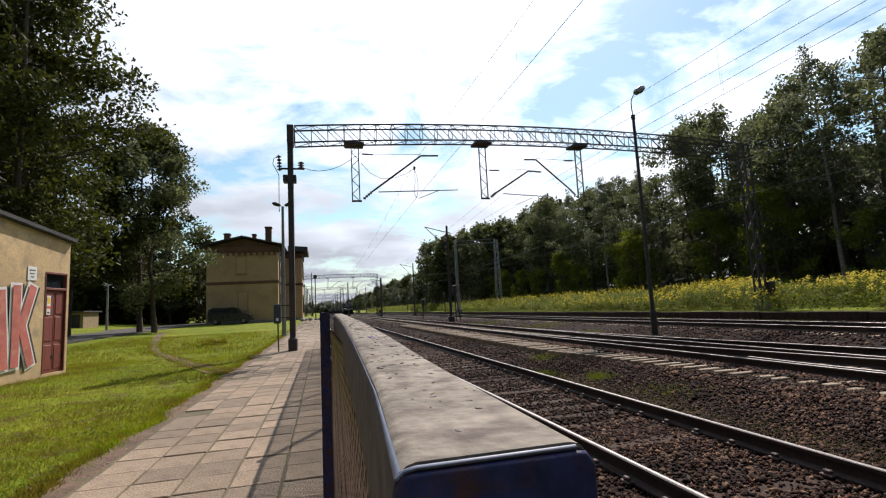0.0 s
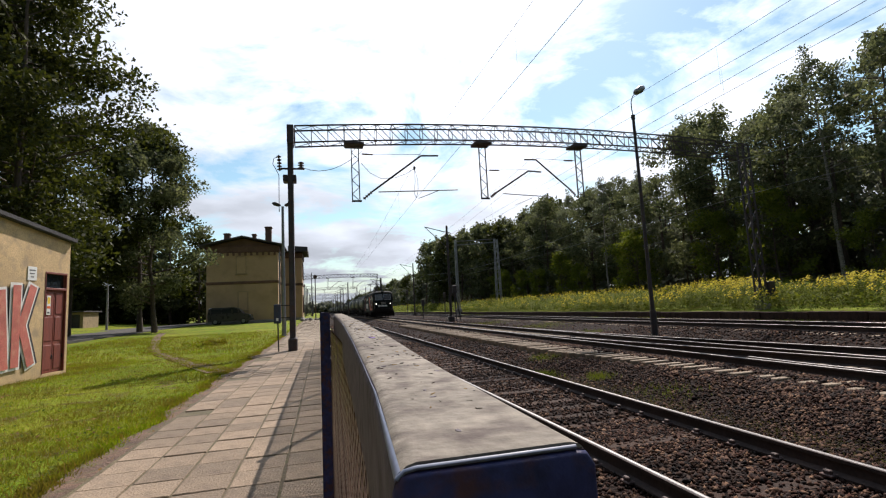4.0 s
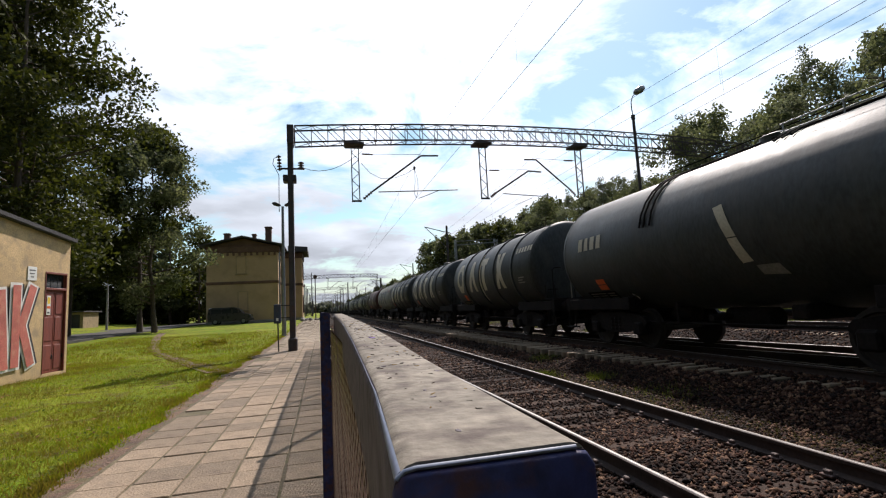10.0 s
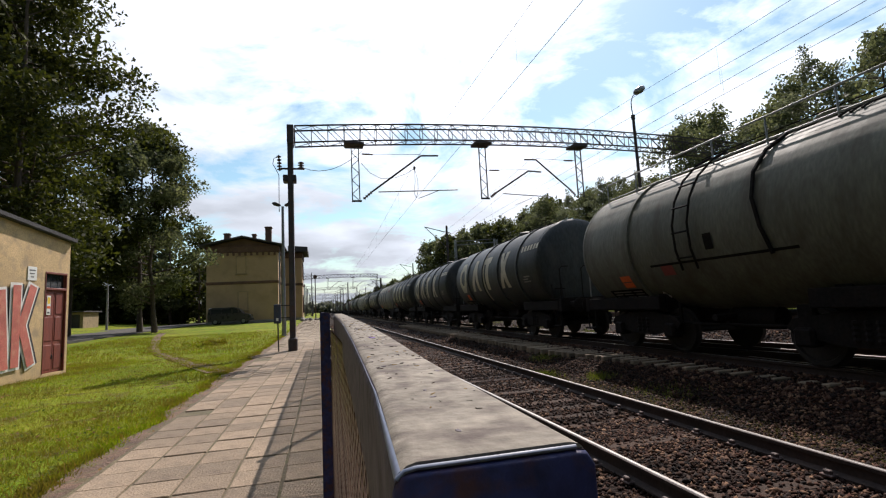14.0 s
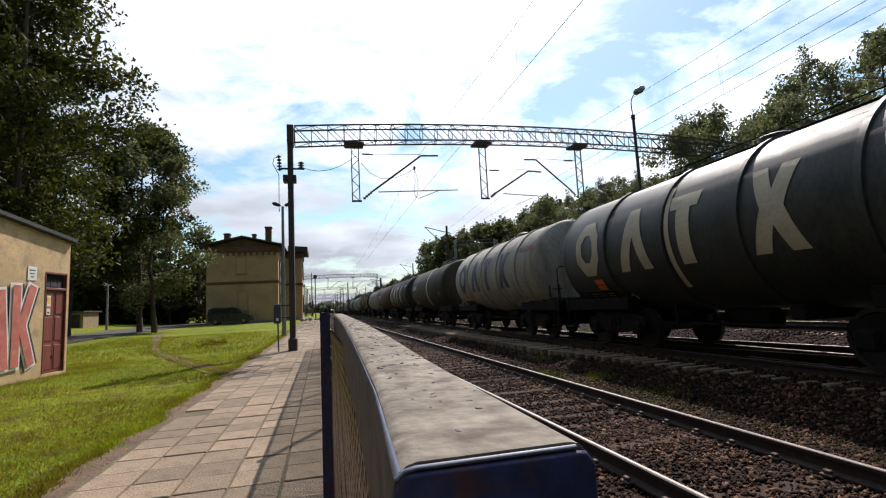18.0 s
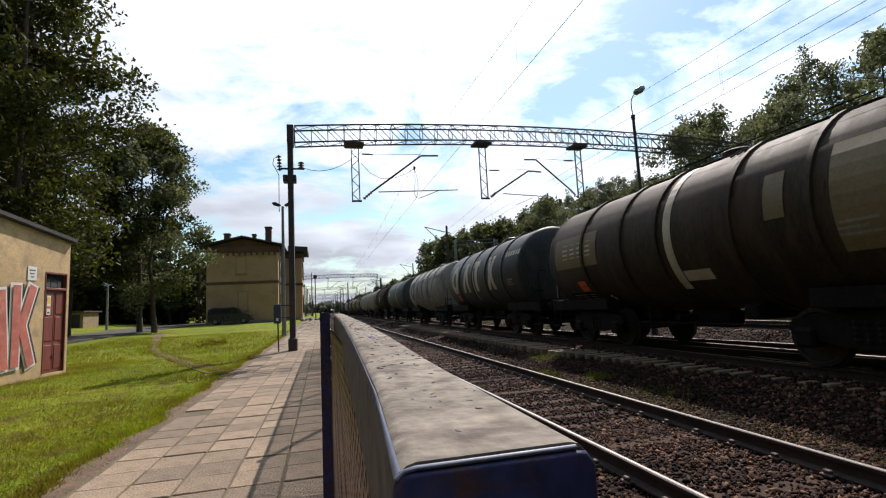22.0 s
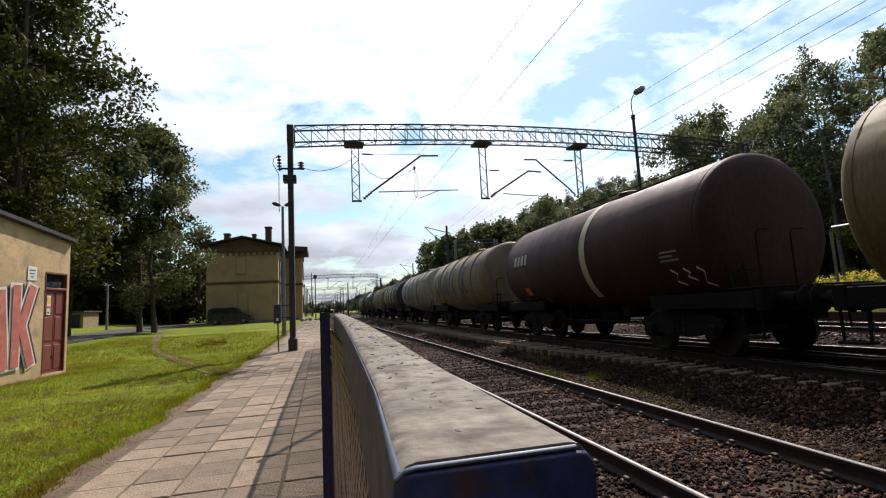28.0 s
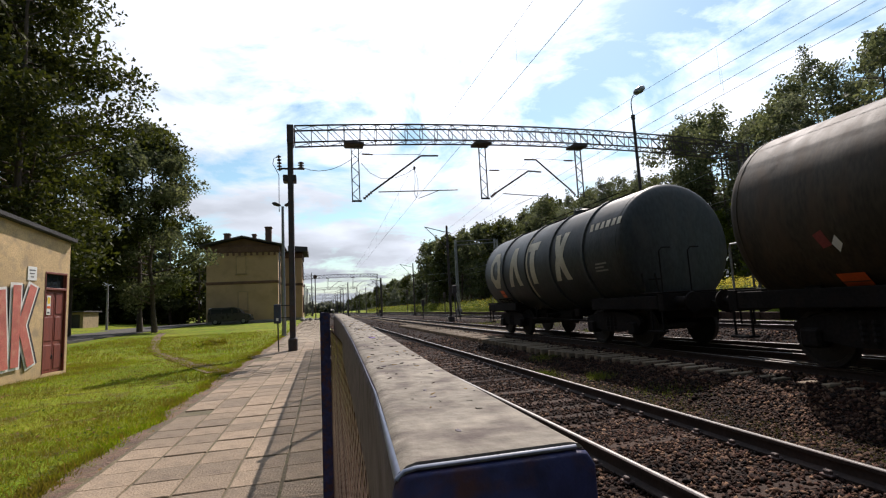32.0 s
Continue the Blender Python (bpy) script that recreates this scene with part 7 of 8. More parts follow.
    if kind == "ochre_band":
        small_emblem(M_MARKPALE, tank, -0.6, -0.12, 1.35, 0.30, 3)
    if kind == "brown_tagged":
        for i in range(3):
            a, e = -8.35 - 0.36 * i, (0.0, 0.1, -0.08)[i]
            part("scrawl", curved([((a - 0.26, -1.08 + e), (a - 0.23, -1.11 + e), (a - 0.04, -1.0 + e), (a - 0.07, -0.96 + e)), ((a - 0.07, -0.96 + e), (a - 0.04, -1.0 + e), (a - 0.16, -0.82), (a - 0.19, -0.8)), ((a - 0.19, -0.8), (a - 0.16, -0.82), (a - 0.02, -0.72), (a - 0.05, -0.68))], steps=2), M_SPRAYW, tank)
    if kind == "patched":
        part("repaint_patch", curved([((-7.5, -0.1), (-7.15, -0.1), (-7.15, 0.65), (-7.5, 0.65))]), M_MARKTAN, tank, "tan repainted patch")
        part("repaint_patch", curved([((-9.2, -0.75), (-8.2, -0.75), (-8.2, 0.85), (-9.2, 0.85))]), M_MARKTAN, tank)
        part("repaint_patch", curved([((-2.25, -0.32), (-0.05, -0.32), (-0.05, 0.58), (-2.25, 0.58))]), M_MARKTAN, tank)
        part("pale_band", curved([((-5.02, -1.2), (-4.80, -1.2), (-4.80, 1.8), (-5.02, 1.8))], steps=16), M_MARKPALE, tank)
        small_emblem(M_MARKPALE, tank, -0.5, -0.05, 1.6, 0.40, 4)
        part("repaint_patch", curved([((-5.75, -1.0), (-5.05, -1.0), (-5.05, -0.76), (-5.75, -0.76))], steps=3), M_MARKPALE, tank)
    if kind == "rust":
        part("repaint_patch", curved([((-6.0, -0.35), (-5.4, -0.3), (-5.4, 0.35), (-5.9, 0.3))]), M_MARKPALE, tank)
    if kind == "covered":
        part("cover", curved([((-6.1, 0.85), (-3.2, 0.75), (-3.1, 1.7), (-6.0, 1.7))], r=R_TANK + 0.03), M_WHITE, tank, "bright sheet cover")
        part("pale_end", Shape().lathe([(y0 + 0.35, R_TANK + 0.008), (y0 + 0.03, R_TANK + 0.008), (y0 - 0.04, R_TANK * 0.985 + 0.008), (y0 - 0.122, R_TANK * 0.93 + 0.006), (y0 - 0.192, R_TANK * 0.82), (y0 - 0.243, R_TANK * 0.62), (y0 - 0.27, R_TANK * 0.35), (y0 - 0.278, 0.1)], (0, 0, C_TANK), n=40), TANK["pale"], tank, "pale grey tank end", smooth=40)
        part("emblem", curved([((-5.1, -0.25), (-4.9, -0.25), (-4.6, 0.55), (-4.8, 0.55))], steps=3), M_MARKPALE, tank)
        part("sign_patch", curved([((-1.16, -0.62), (-1.02, -0.66), (-0.94, -0.44), (-1.08, -0.38))], steps=3), M_MARKRED, tank)
        part("sign_patch", curved([((-1.30, -0.62), (-1.22, -0.74), (-1.16, -0.60), (-1.24, -0.48))], steps=3), M_WHITE, tank)
    low = 0.36 if kind == "covered" else 0.0
    plate = part("hazard_plate", curved([((-1.36, -1.04 - low), (-0.98, -1.04 - low), (-0.98, -0.72 - low), (-1.36, -0.72 - low))], r=R_TANK + 0.03, steps=2), M_ORANGE, t, "orange hazard plate")
    part("plate_line", curved([((-1.35, -0.89 - low), (-0.99, -0.89 - low), (-0.99, -0.87 - low), (-1.35, -0.87 - low))], r=R_TANK + 0.034, steps=1), M_TEXTBAR, plate)
    board = part("data_board", curved([((-1.5, -1.42 - low), (-0.2, -1.42 - low), (-0.2, -1.1 - low), (-1.5, -1.1 - low))], r=R_TANK + 0.015, steps=3), M_UNDER, t)
    for i in range(3):
        for a, b in ((-1.42, -1.1), (-1.02, -0.72 + 0.06 * i), (-0.6, -0.3)):
            part("print_line", curved([((a, -1.36 - low + 0.085 * i), (b, -1.36 - low + 0.085 * i), (b, -1.325 - low + 0.085 * i), (a, -1.325 - low + 0.085 * i))], r=R_TANK + 0.02, steps=1), M_PRINT, board)
    part("hazard_diamond", curved([((-2.08, -1.52), (-1.96, -1.37), (-2.08, -1.22), (-2.20, -1.37))], r=R_TANK + 0.02, steps=2), M_WHITE, t, "small white hazard diamond")
    for a, w in ((-8.2, 0.55), (-8.2, 0.4), (-8.25, 0.5)):
        i = (0.55, 0.4, 0.5).index(w)
        part("print_line", curved([((a - w, -0.52 + 0.09 * i), (a, -0.52 + 0.09 * i), (a, -0.48 + 0.09 * i), (a - w, -0.48 + 0.09 * i))], steps=1), M_PRINT, tank)
    # top: walkway, rail, dome cover, valves
    part("dome_cover", Shape().lathe([(C_TANK + R_TANK - 0.05, 0.32), (C_TANK + R_TANK + 0.12, 0.32), (C_TANK + R_TANK + 0.15, 0.27)], (0, -5.4, 0), axis="z", n=16), mat, t, smooth=35)
    part("walkway", Shape().box(-0.30, 0.12, -8.2, -2.8, C_TANK + R_TANK + 0.01, C_TANK + R_TANK + 0.035, 0.005), M_UNDER, t)
    s = Shape().path([(-0.34, -8.2, C_TANK + 1.28), (-0.34, -8.2, C_TANK + R_TANK + 0.13), (-0.34, -2.8, C_TANK + R_TANK + 0.13), (-0.34, -2.8, C_TANK + 1.28)], 0.012, 5)
    part("walkway_rail", s, M_UNDER, t)
    if kind in ("pale", "brown_band", "brown", "plain_black", "grey_band", "ochre_band", "covered", "patched", "rust", "blue_band"):
        for o in (0.0, 0.16, 0.32):
            s = Shape().path([(-(R_TANK + 0.03) * math.cos(a), -6.0 - o, C_TANK + (R_TANK + 0.03) * math.sin(a)) for a in (1.0, 1.15, 1.3, 1.45, 1.57)], 0.02, 5)
            part("valve_pipe", s, M_UNDER, t)
        if kind in ("blue_band", "ochre_band", "plain_black", "rust", "brown_tagged", "grey_band", "brown_band", "brown"):
            for z in (0.05, 0.2):
                part("roof_rail", Shape().path([(-0.55, -5.9, C_TANK + R_TANK - 0.08 + z), (-0.55, y0 + 0.3, C_TANK + R_TANK - 0.08 + z)], 0.014, 5), M_GALV, t)
            for i in range(4):
                y = -5.95 + (y0 + 0.35 + 5.95) * i / 3
                part("rail_stanchion", Shape().tube((-0.55, y, C_TANK + R_TANK - 0.13), (-0.55, y, C_TANK + R_TANK + 0.12), 0.013, n=5), M_GALV, t)
    if kind == "pale":
        lad = Shape()
        for o in (-3.2, -3.6):
            lad.path([(-(R_TANK + 0.10) * math.cos(a), o, C_TANK + (R_TANK + 0.12) * math.sin(a)) for a in (-0.45, -0.2, 0.1, 0.4, 0.7, 1.0, 1.25)], 0.024, 5)
        part("ladder", lad, M_UNDER, t, "dark side ladder")
        for a in (-0.3, 0.0, 0.3, 0.6, 0.9):
            p = (-(R_TANK + 0.12) * math.cos(a), C_TANK + (R_TANK + 0.12) * math.sin(a))
            part("rung", Shape().tube((p[0], -3.2, p[1]), (p[0], -3.6, p[1]), 0.018, n=6), M_UNDER, t)
        s = Shape()
        for z in (0.08, 0.5):
            s.path([(-0.75, y1 - 0.2, C_TANK + R_TANK - 0.2 + z), (-0.75, y0 + 0.2, C_TANK + R_TANK - 0.2 + z)], 0.02, 5)
        for i in range(7):
            y = y1 - 0.2 + (y0 - y1 + 0.4) * i / 6
            s.tube((-0.75, y, C_TANK + 1.05), (-0.75, y, C_TANK + R_TANK + 0.3), 0.018, n=5)
        part("side_rail", s, M_GALV, t)
        part("sign_patch", curved([((-2.85, -0.82), (-2.5, -0.82), (-2.5, -0.6), (-2.85, -0.6))], steps=3), M_MARKRED, tank)
        part("sign_patch", curved([((-4.05, -0.4), (-3.85, -0.4), (-3.85, -0.1), (-4.05, -0.1))], steps=3), M_UNDER, tank)
        part("side_pipe", Shape().path([(-(R_TANK + 0.05) * math.cos(a), -5.06 + 0.12 * math.sin(a * 3), C_TANK + (R_TANK + 0.05) * math.sin(a)) for a in (-0.7, -0.4, -0.1, 0.2, 0.5, 0.8, 1.1, 1.35)][1:], 0.035, 6), M_UNDER, tank, "dark pipe down the tank's side")
        part("side_strip", curved([((-5.6, -0.6), (-2.2, -0.6), (-2.2, -0.55), (-5.6, -0.55))], steps=1), M_UNDER, tank)
    # underframe
    fr = -(length - 1.85)
    frame_ = part("underframe", Shape().box(-0.35, 0.35, fr + 0.2, y0 + 2.3, 0.68, 0.95, 0.015).box(-0.35, 0.35, -2.5, 0.75, 0.68, 0.95, 0.015), M_UNDER, t)
    for x0 in (-1.25, 1.07):
        for a, b in ((fr + 0.2, y0 + 1.9), (-2.1, 0.75)):
            part("solebar", Shape().box(x0, x0 + 0.18, a, b, 0.92, 1.22, 0.015), M_UNDER, frame_)
    for e in (fr, 0.75):
        part("headstock", Shape().box(-1.25, 1.25, e, e + 0.2, 0.88, 1.26, 0.015), M_UNDER, frame_)
    for y in (-0.5, -2.0, y0 + 1.5, y0 + 0.4):
        s = Shape().loft([[(x, y + o, 0.86) for x in (-1.06, 1.06)] + [(1.06, y + o, 1.26), (0.6, y + o, 1.02), (-0.6, y + o, 1.02), (-1.06, y + o, 1.26)] for o in (-0.12, 0.12)])
        part("tank_saddle", s, M_UNDER, frame_)
    for y, d in ((0.95, 1), (fr, -1)):
        for sx in (-0.88, 0.88):
            b = part("buffer", Shape().lathe([(0, 0.13), (0.3, 0.12), (0.3, 0.06), (0.42, 0.06), (0.43, 0.22), (0.47, 0.21), (0.49, 0.05)], axis="y", n=16), M_UNDER, t, smooth=40)
            b.matrix_basis = pose(sx, y, 1.06, 0, 0, 0 if d > 0 else 180)
        part("coupling", Shape().bar((0, y, 1.0), (0, y + 0.5 * d, 0.85), 0.08, 0.12), M_UNDER, t)
    # end platform, handrails and steps at the front end
    part("end_platform", Shape().box(-1.25, 1.25, fr, fr + 0.75, 1.265, 1.30, 0.01), M_UNDER, t)
    for x in (-1.2, -0.45):
        part("handrail", Shape().path([(x, fr + 0.06, 1.28), (x, fr + 0.06, 2.2), (x + 0.08, fr + 0.06, 2.28), (x + 0.3, fr + 0.06, 2.28)], 0.016, 6), M_GALV if kind in ("pale", "brown_band", "brown") else M_UNDER, t)
    part("end_rail", Shape().path([(-1.05, 0.42, 2.10), (-1.05, 0.95, 2.10), (-1.02, 1.0, 2.04), (-1.02, 1.0, 1.28)], 0.02, 6), M_GALV, t)
    part("end_ladder", Shape().bar((-1.2, fr + 0.62, 1.28), (-1.05, y0 - 0.02, 2.05), 0.03, 0.03).bar((-0.85, fr + 0.62, 1.28), (-0.75, y0 - 0.1, 2.05), 0.03, 0.03).bar((-1.15, fr + 0.55, 1.6), (-0.8, fr + 0.55, 1.6), 0.03, 0.03), M_UNDER, t)
    for sx in (-1.22, 1.22):
        for y in (0.7, fr + 0.3):
            part("step", Shape().box(sx - 0.12, sx + 0.12, y - 0.2, y + 0.2, 0.42, 0.46, 0.01).bar((sx, y - 0.18, 0.44), (sx, y - 0.18, 1.1), 0.03, 0.03, (0, 1, 0)).bar((sx, y + 0.18, 0.44), (sx, y + 0.18, 1.1), 0.03, 0.03, (0, 1, 0)), M_UNDER, t)
    mid = (y0 + y1) / 2
    part("brake_reservoir", Shape().lathe([(mid - 0.9, 0.05), (mid - 0.85, 0.2), (mid + 0.15, 0.2), (mid + 0.2, 0.05)], (-0.5, 0, 0.72), n=14), M_UNDER, t, smooth=40)
    part("brake_rod", Shape().tube((-1.0, mid - 2.5, 0.62), (-1.0, mid + 2.5, 0.62), 0.025, n=6).bar((-1.05, mid + 1, 0.62), (-1.05, mid + 1, 1.05), 0.05, 0.05, (0, 1, 0)), M_UNDER, t)
    part("brake_cylinder", Shape().lathe([(mid + 1.1, 0.05), (mid + 1.12, 0.17), (mid + 1.7, 0.17), (mid + 1.9, 0.05)], (-0.45, 0, 0.8), n=12), M_UNDER, t)
    part("cross_member", Shape().box(-0.98, 0.98, mid - 1.8, mid - 1.5, 0.72, 0.97, 0.03), M_UNDER, frame_)
    part("outlet_pipe", Shape().tube((-1.15, mid, 0.75), (1.15, mid, 0.75), 0.07, n=8), M_UNDER, t, smooth=40)
    add_bogie(t, -1.35, 1.8)
    add_bogie(t, y0 + 1.2, 1.8)
    return t


def loco_model():
    L, hw = LOCO_LEN, 1.46
    t = thing("electric_locomotive", "dark green electric locomotive with orange stripes and lit headlights", "locomotive")
    # body outline along the side: both cabs slope back at the top
    zb, zm, zt = 1.02, 2.35, 3.62

    def section(y, top, w, lower=zb):
        return [(-w, y, lower), (w, y, lower), (w, y, top - 0.55), (w - 0.06, y, top - 0.28), (w - 0.28, y, top - 0.08), (w * 0.45, y, top), (-w * 0.45, y, top), (-w + 0.28, y, top - 0.08), (-w + 0.06, y, top - 0.28), (-w, y, top - 0.55)]
    secs = []
    for y, top, w in ((-L, 2.42, 1.22), (-L + 0.05, 2.5, 1.30), (-L + 0.16, 2.85, 1.36), (-L + 0.34, 3.38, 1.40), (-L + 0.46, 3.62, 1.42), (-L + 0.75, 3.76, 1.45), (-L + 1.6, 3.80, hw), (-1.6, 3.80, hw), (-0.75, 3.76, 1.45), (-0.46, 3.62, 1.42), (-0.34, 3.38, 1.40), (-0.16, 2.85, 1.36), (-0.05, 2.5, 1.30), (0.0, 2.42, 1.22)):
        secs.append(section(y, top, w))
    body = part("body", Shape().loft(secs), M_LOCO, t, smooth=35)
    # front and rear: windscreens in pale frames, lamps
    for end, d in ((-L, -1), (0.0, 1)):
        yb, yt = end - d * 0.06, end - d * 0.40
        for sx in (-1, 1):
            x0, x1 = sorted((sx * 0.09, sx * 1.10))
            def pane(a, b, za, zc, off):
                f = lambda z: yb + (yt - yb) * (z - 2.50) / (3.42 - 2.50) + d * off
                return [[(a, f(za) + o * d, za), (b, f(za) + o * d, za), (b, f(zc) + o * d, zc), (a, f(zc) + o * d, zc)] for o in (0, 0.03)]
            fr = part("windscreen_frame", Shape().loft(pane(x0, x1, 2.50, 3.30, 0.025)), M_GALV, body, "pale windscreen frame")
            # the left pane is paler, its reflection being part of the colour
            part("windscreen", Shape().loft(pane(x0 + 0.045, x1 - 0.045, 2.555, 3.255, 0.04)), M_WSHIELD if sx < 0 else M_GLASS, body, "windscreen, reflection painted into the paler pane")
            part("wiper", Shape().bar((x0 + 0.2, yb - 0.1 * d + d * 0.12, 2.62), (x0 + 0.55, yb - 0.24 * d + d * 0.12, 3.05), 0.02, 0.02), M_UNDER, body)
            hl = part("headlight_housing", Shape().lathe([(0.0, 0.11), (0.07, 0.11), (0.09, 0.085)], n=16), M_UNDER, body, smooth=40)
            hl.matrix_basis = pose(sx * 0.98, end - d * 0.03, 1.98, 0, 0, 0 if d > 0 else 180)
            part("headlight", Shape().lathe([(0.09, 0.055), (0.105, 0.045), (0.11, 0.015)], n=16), M_HEADLIGHT if d < 0 else M_GLASS, hl, "lit white headlight" if d < 0 else "", smooth=40)
            part("handrail", Shape().path([(sx * 1.24, end + d * 0.10, 1.2), (sx * 1.24, end + d * 0.13, 2.2)], 0.022), M_GALV, body)
        top = part("roof_lamp", Shape().lathe([(0.0, 0.17), (0.25, 0.18), (0.28, 0.14)], n=16), M_LOCO, body, smooth=40)
        top.matrix_basis = pose(0, end - d * 0.62, 3.74, 0, 0, 0 if d > 0 else 180)
        part("roof_lamp_glass", Shape().lathe([(0.28, 0.13), (0.3, 0.02)], n=16), M_WSHIELD, top, smooth=40)
        # row of pale blocks below the lamps, number bars
        for i in range(5):
            part("emblem", Shape().box(-0.42 + i * 0.2, -0.27 + i * 0.2, end - 0.012 if d < 0 else end, end if d < 0 else end + 0.012, 1.58, 1.80, 0.003), M_WHITE, body)
        part("emblem", Shape().lathe([(0, 0.13), (0.012, 0.12)], n=14), M_WHITE, body).matrix_basis = pose(-0.62, end + (d - 1) * 0.006, 1.69)
        for i in range(2):
            part("number_bar", Shape().box(-0.3, 0.35, end - 0.01 if d < 0 else end, end if d < 0 else end + 0.01, 1.93 + 0.17 * i, 2.03 + 0.17 * i, 0.002), M_PRINT, body)
        # buffer beam and buffers, plough
        part("buffer_beam", Shape().box(-1.35, 1.35, min(end, end + 0.28 * d), max(end, end + 0.28 * d), 0.78, 1.26, 0.03), M_UNDER, t)
        for sx in (-0.88, 0.88):
            b = part("buffer", Shape().lathe([(0, 0.15), (0.3, 0.14), (0.3, 0.08), (0.44, 0.08), (0.45, 0.26), (0.5, 0.25), (0.52, 0.05)], n=18), M_UNDER, t, smooth=40)
            b.matrix_basis = pose(sx, end + 0.27 * d, 1.05, 0, 0, 0 if d > 0 else 180)
        part("plough", Shape().loft([[(-1.25, end + 0.1 * d, z), (1.25, end + 0.1 * d, z), (1.15, end + (0.2 if z < 0.5 else 0.16) * d, z), (-1.15, end + (0.2 if z < 0.5 else 0.16) * d, z)] for z in (0.22, 0.7)]), M_UNDER, t)
        for sx in (-1.3, 1.3):
            part("steps", Shape().box(sx - 0.12, sx + 0.12, end - d * 0.9, end - d * 0.5, 0.4, 0.44, 0.01).box(sx - 0.12, sx + 0.12, end - d * 0.9, end - d * 0.5, 0.72, 0.76, 0.01).bar((sx, end - d * 0.9, 0.42), (sx, end - d * 0.9, 1.05), 0.04, 0.04, (0, 1, 0)), M_UNDER, t)
    # sides
    for sx in (-1, 1):
        xo = sx * (hw + 0.004)

        def flat(pts, mat, nm, off=0.0, th=0.006):
            x = sx * (hw + 0.002 + off)
            return part(nm, Shape().loft([[(x + o * sx, y, z) for y, z in pts] for o in (0, th)]), mat, body)
        # one orange ribbon: a broad slanted bar, the sill bar, and an arch that rises and hooks back
        flat([(-7.75, 3.12), (-9.02, 3.12), (-10.2, 1.40), (-9.25, 1.12)], M_LOCOORANGE, "orange_stripe")
        flat([(-9.25, 1.12), (-10.2, 1.40), (-12.0, 1.38), (-12.2, 1.12)], M_LOCOORANGE, "orange_stripe", 0.003)
        arc = [(-11.95, 1.38), (-12.05, 1.76), (-12.06, 2.1), (-11.98, 2.45), (-11.82, 2.75), (-11.55, 2.96), (-11.2, 3.03), (-10.8, 3.00)]
        arc2 = [(-12.2, 1.12), (-12.28, 1.7), (-12.30, 2.15), (-12.22, 2.6), (-12.06, 2.93), (-11.75, 3.16), (-11.25, 3.19), (-10.8, 3.10)]
        for q in range(7):
            flat([arc[q], arc2[q], arc2[q + 1], arc[q + 1]], M_LOCOORANGE, "orange_stripe", 0.006)
        flat([(-12.23, 1.12), (-12.52, 1.12), (-12.48, 1.7), (-12.36, 2.35), (-12.33, 1.7)], M_LOCOORANGE, "orange_stripe", 0.006)
        flat([(-0.72, 1.15), (-1.32, 1.15), (-1.28, 2.4), (-1.0, 2.75), (-0.82, 2.4)], M_LOCOORANGE, "orange_stripe")
        flat([(-0.82, 2.55), (-1.28, 2.4), (-1.5, 2.85), (-1.1, 3.08)], M_LOCOORANGE, "orange_stripe", 0.003)
        flat([(-1.1, 3.08), (-1.5, 2.85), (-2.5, 2.98), (-2.6, 3.08)], M_LOCOORANGE, "orange_stripe", 0.006)
        # white block row with a split disc
        for i in range(5):
            y = -3.80 - 0.53 * i
            flat([(y, 1.42), (y - 0.40, 1.42), (y - 0.38, 2.16), (y - 0.03 * (i % 2), 2.16)], M_WHITE, "emblem", 0.008)
        disc = part("emblem", Shape().lathe([(0, 0.37), (0.008, 0.36)], axis="x", n=20), M_WHITE, body)
        disc.matrix_basis = pose(sx * (hw + 0.008), -3.33, 1.80)
        flat([(-3.12, 2.2), (-3.22, 2.2), (-3.38, 1.8), (-3.5, 1.4), (-3.4, 1.4), (-3.28, 1.8)], M_LOCO, "emblem_split", 0.018)
        for i in range(3):
            flat([(-6.2, 1.36 - 0.09 * i), (-7.3 + 0.35 * i, 1.36 - 0.09 * i), (-7.3 + 0.35 * i, 1.31 - 0.09 * i), (-6.2, 1.31 - 0.09 * i)], M_PRINT, "print_line", 0.01, 0.003)
        for y in (-2.75, -5.0):
            flat([(y, 2.58), (y - 0.75, 2.58), (y - 0.75, 2.98), (y, 2.98)], M_GLASS, "side_window")
            flat([(y + 0.02, 2.84), (y - 0.68, 2.84), (y - 0.68, 2.97), (y + 0.02, 2.97)], M_GALV, "window_blind", 0.006, 0.004)
        for y in (-0.48, -L + 0.85):
            flat([(y, 2.35), (y - 0.36, 2.35), (y - 0.36, 3.0), (y, 3.0)], M_GLASS, "cab_window")
            flat([(y - 0.06, 2.42), (y - 0.30, 2.42), (y - 0.30, 2.75), (y - 0.06, 2.75)], M_WSHIELD, "sliding_pane", 0.007, 0.003)
        flat([(-11.2, 2.0), (-11.5, 1.84), (-11.68, 1.86), (-11.62, 2.02), (-11.42, 2.13)], M_WHITE, "side_badge", 0.004)
        flat([(-11.4, 1.96), (-11.5, 1.92), (-11.56, 1.97), (-11.46, 2.03)], M_LOCO, "badge_mark", 0.011, 0.003)
        for i in range(3):
            flat([(-10.4 - 0.26 * i, 1.78), (-10.6 - 0.26 * i, 1.78), (-10.6 - 0.26 * i, 1.96), (-10.4 - 0.26 * i, 1.96)], M_RUSTSTEEL, "faded_block", 0.004)
        flat([(-10.35, 1.67), (-11.65, 1.67), (-11.65, 1.69), (-10.35, 1.69)], M_GALV, "side_trim", 0.004)
        for i in range(6):
            flat([(-10.2 - 0.11 * i, 2.62), (-10.27 - 0.11 * i, 2.62), (-10.27 - 0.11 * i, 2.76), (-10.2 - 0.11 * i, 2.76)], M_WHITE, "number_bar", 0.004)
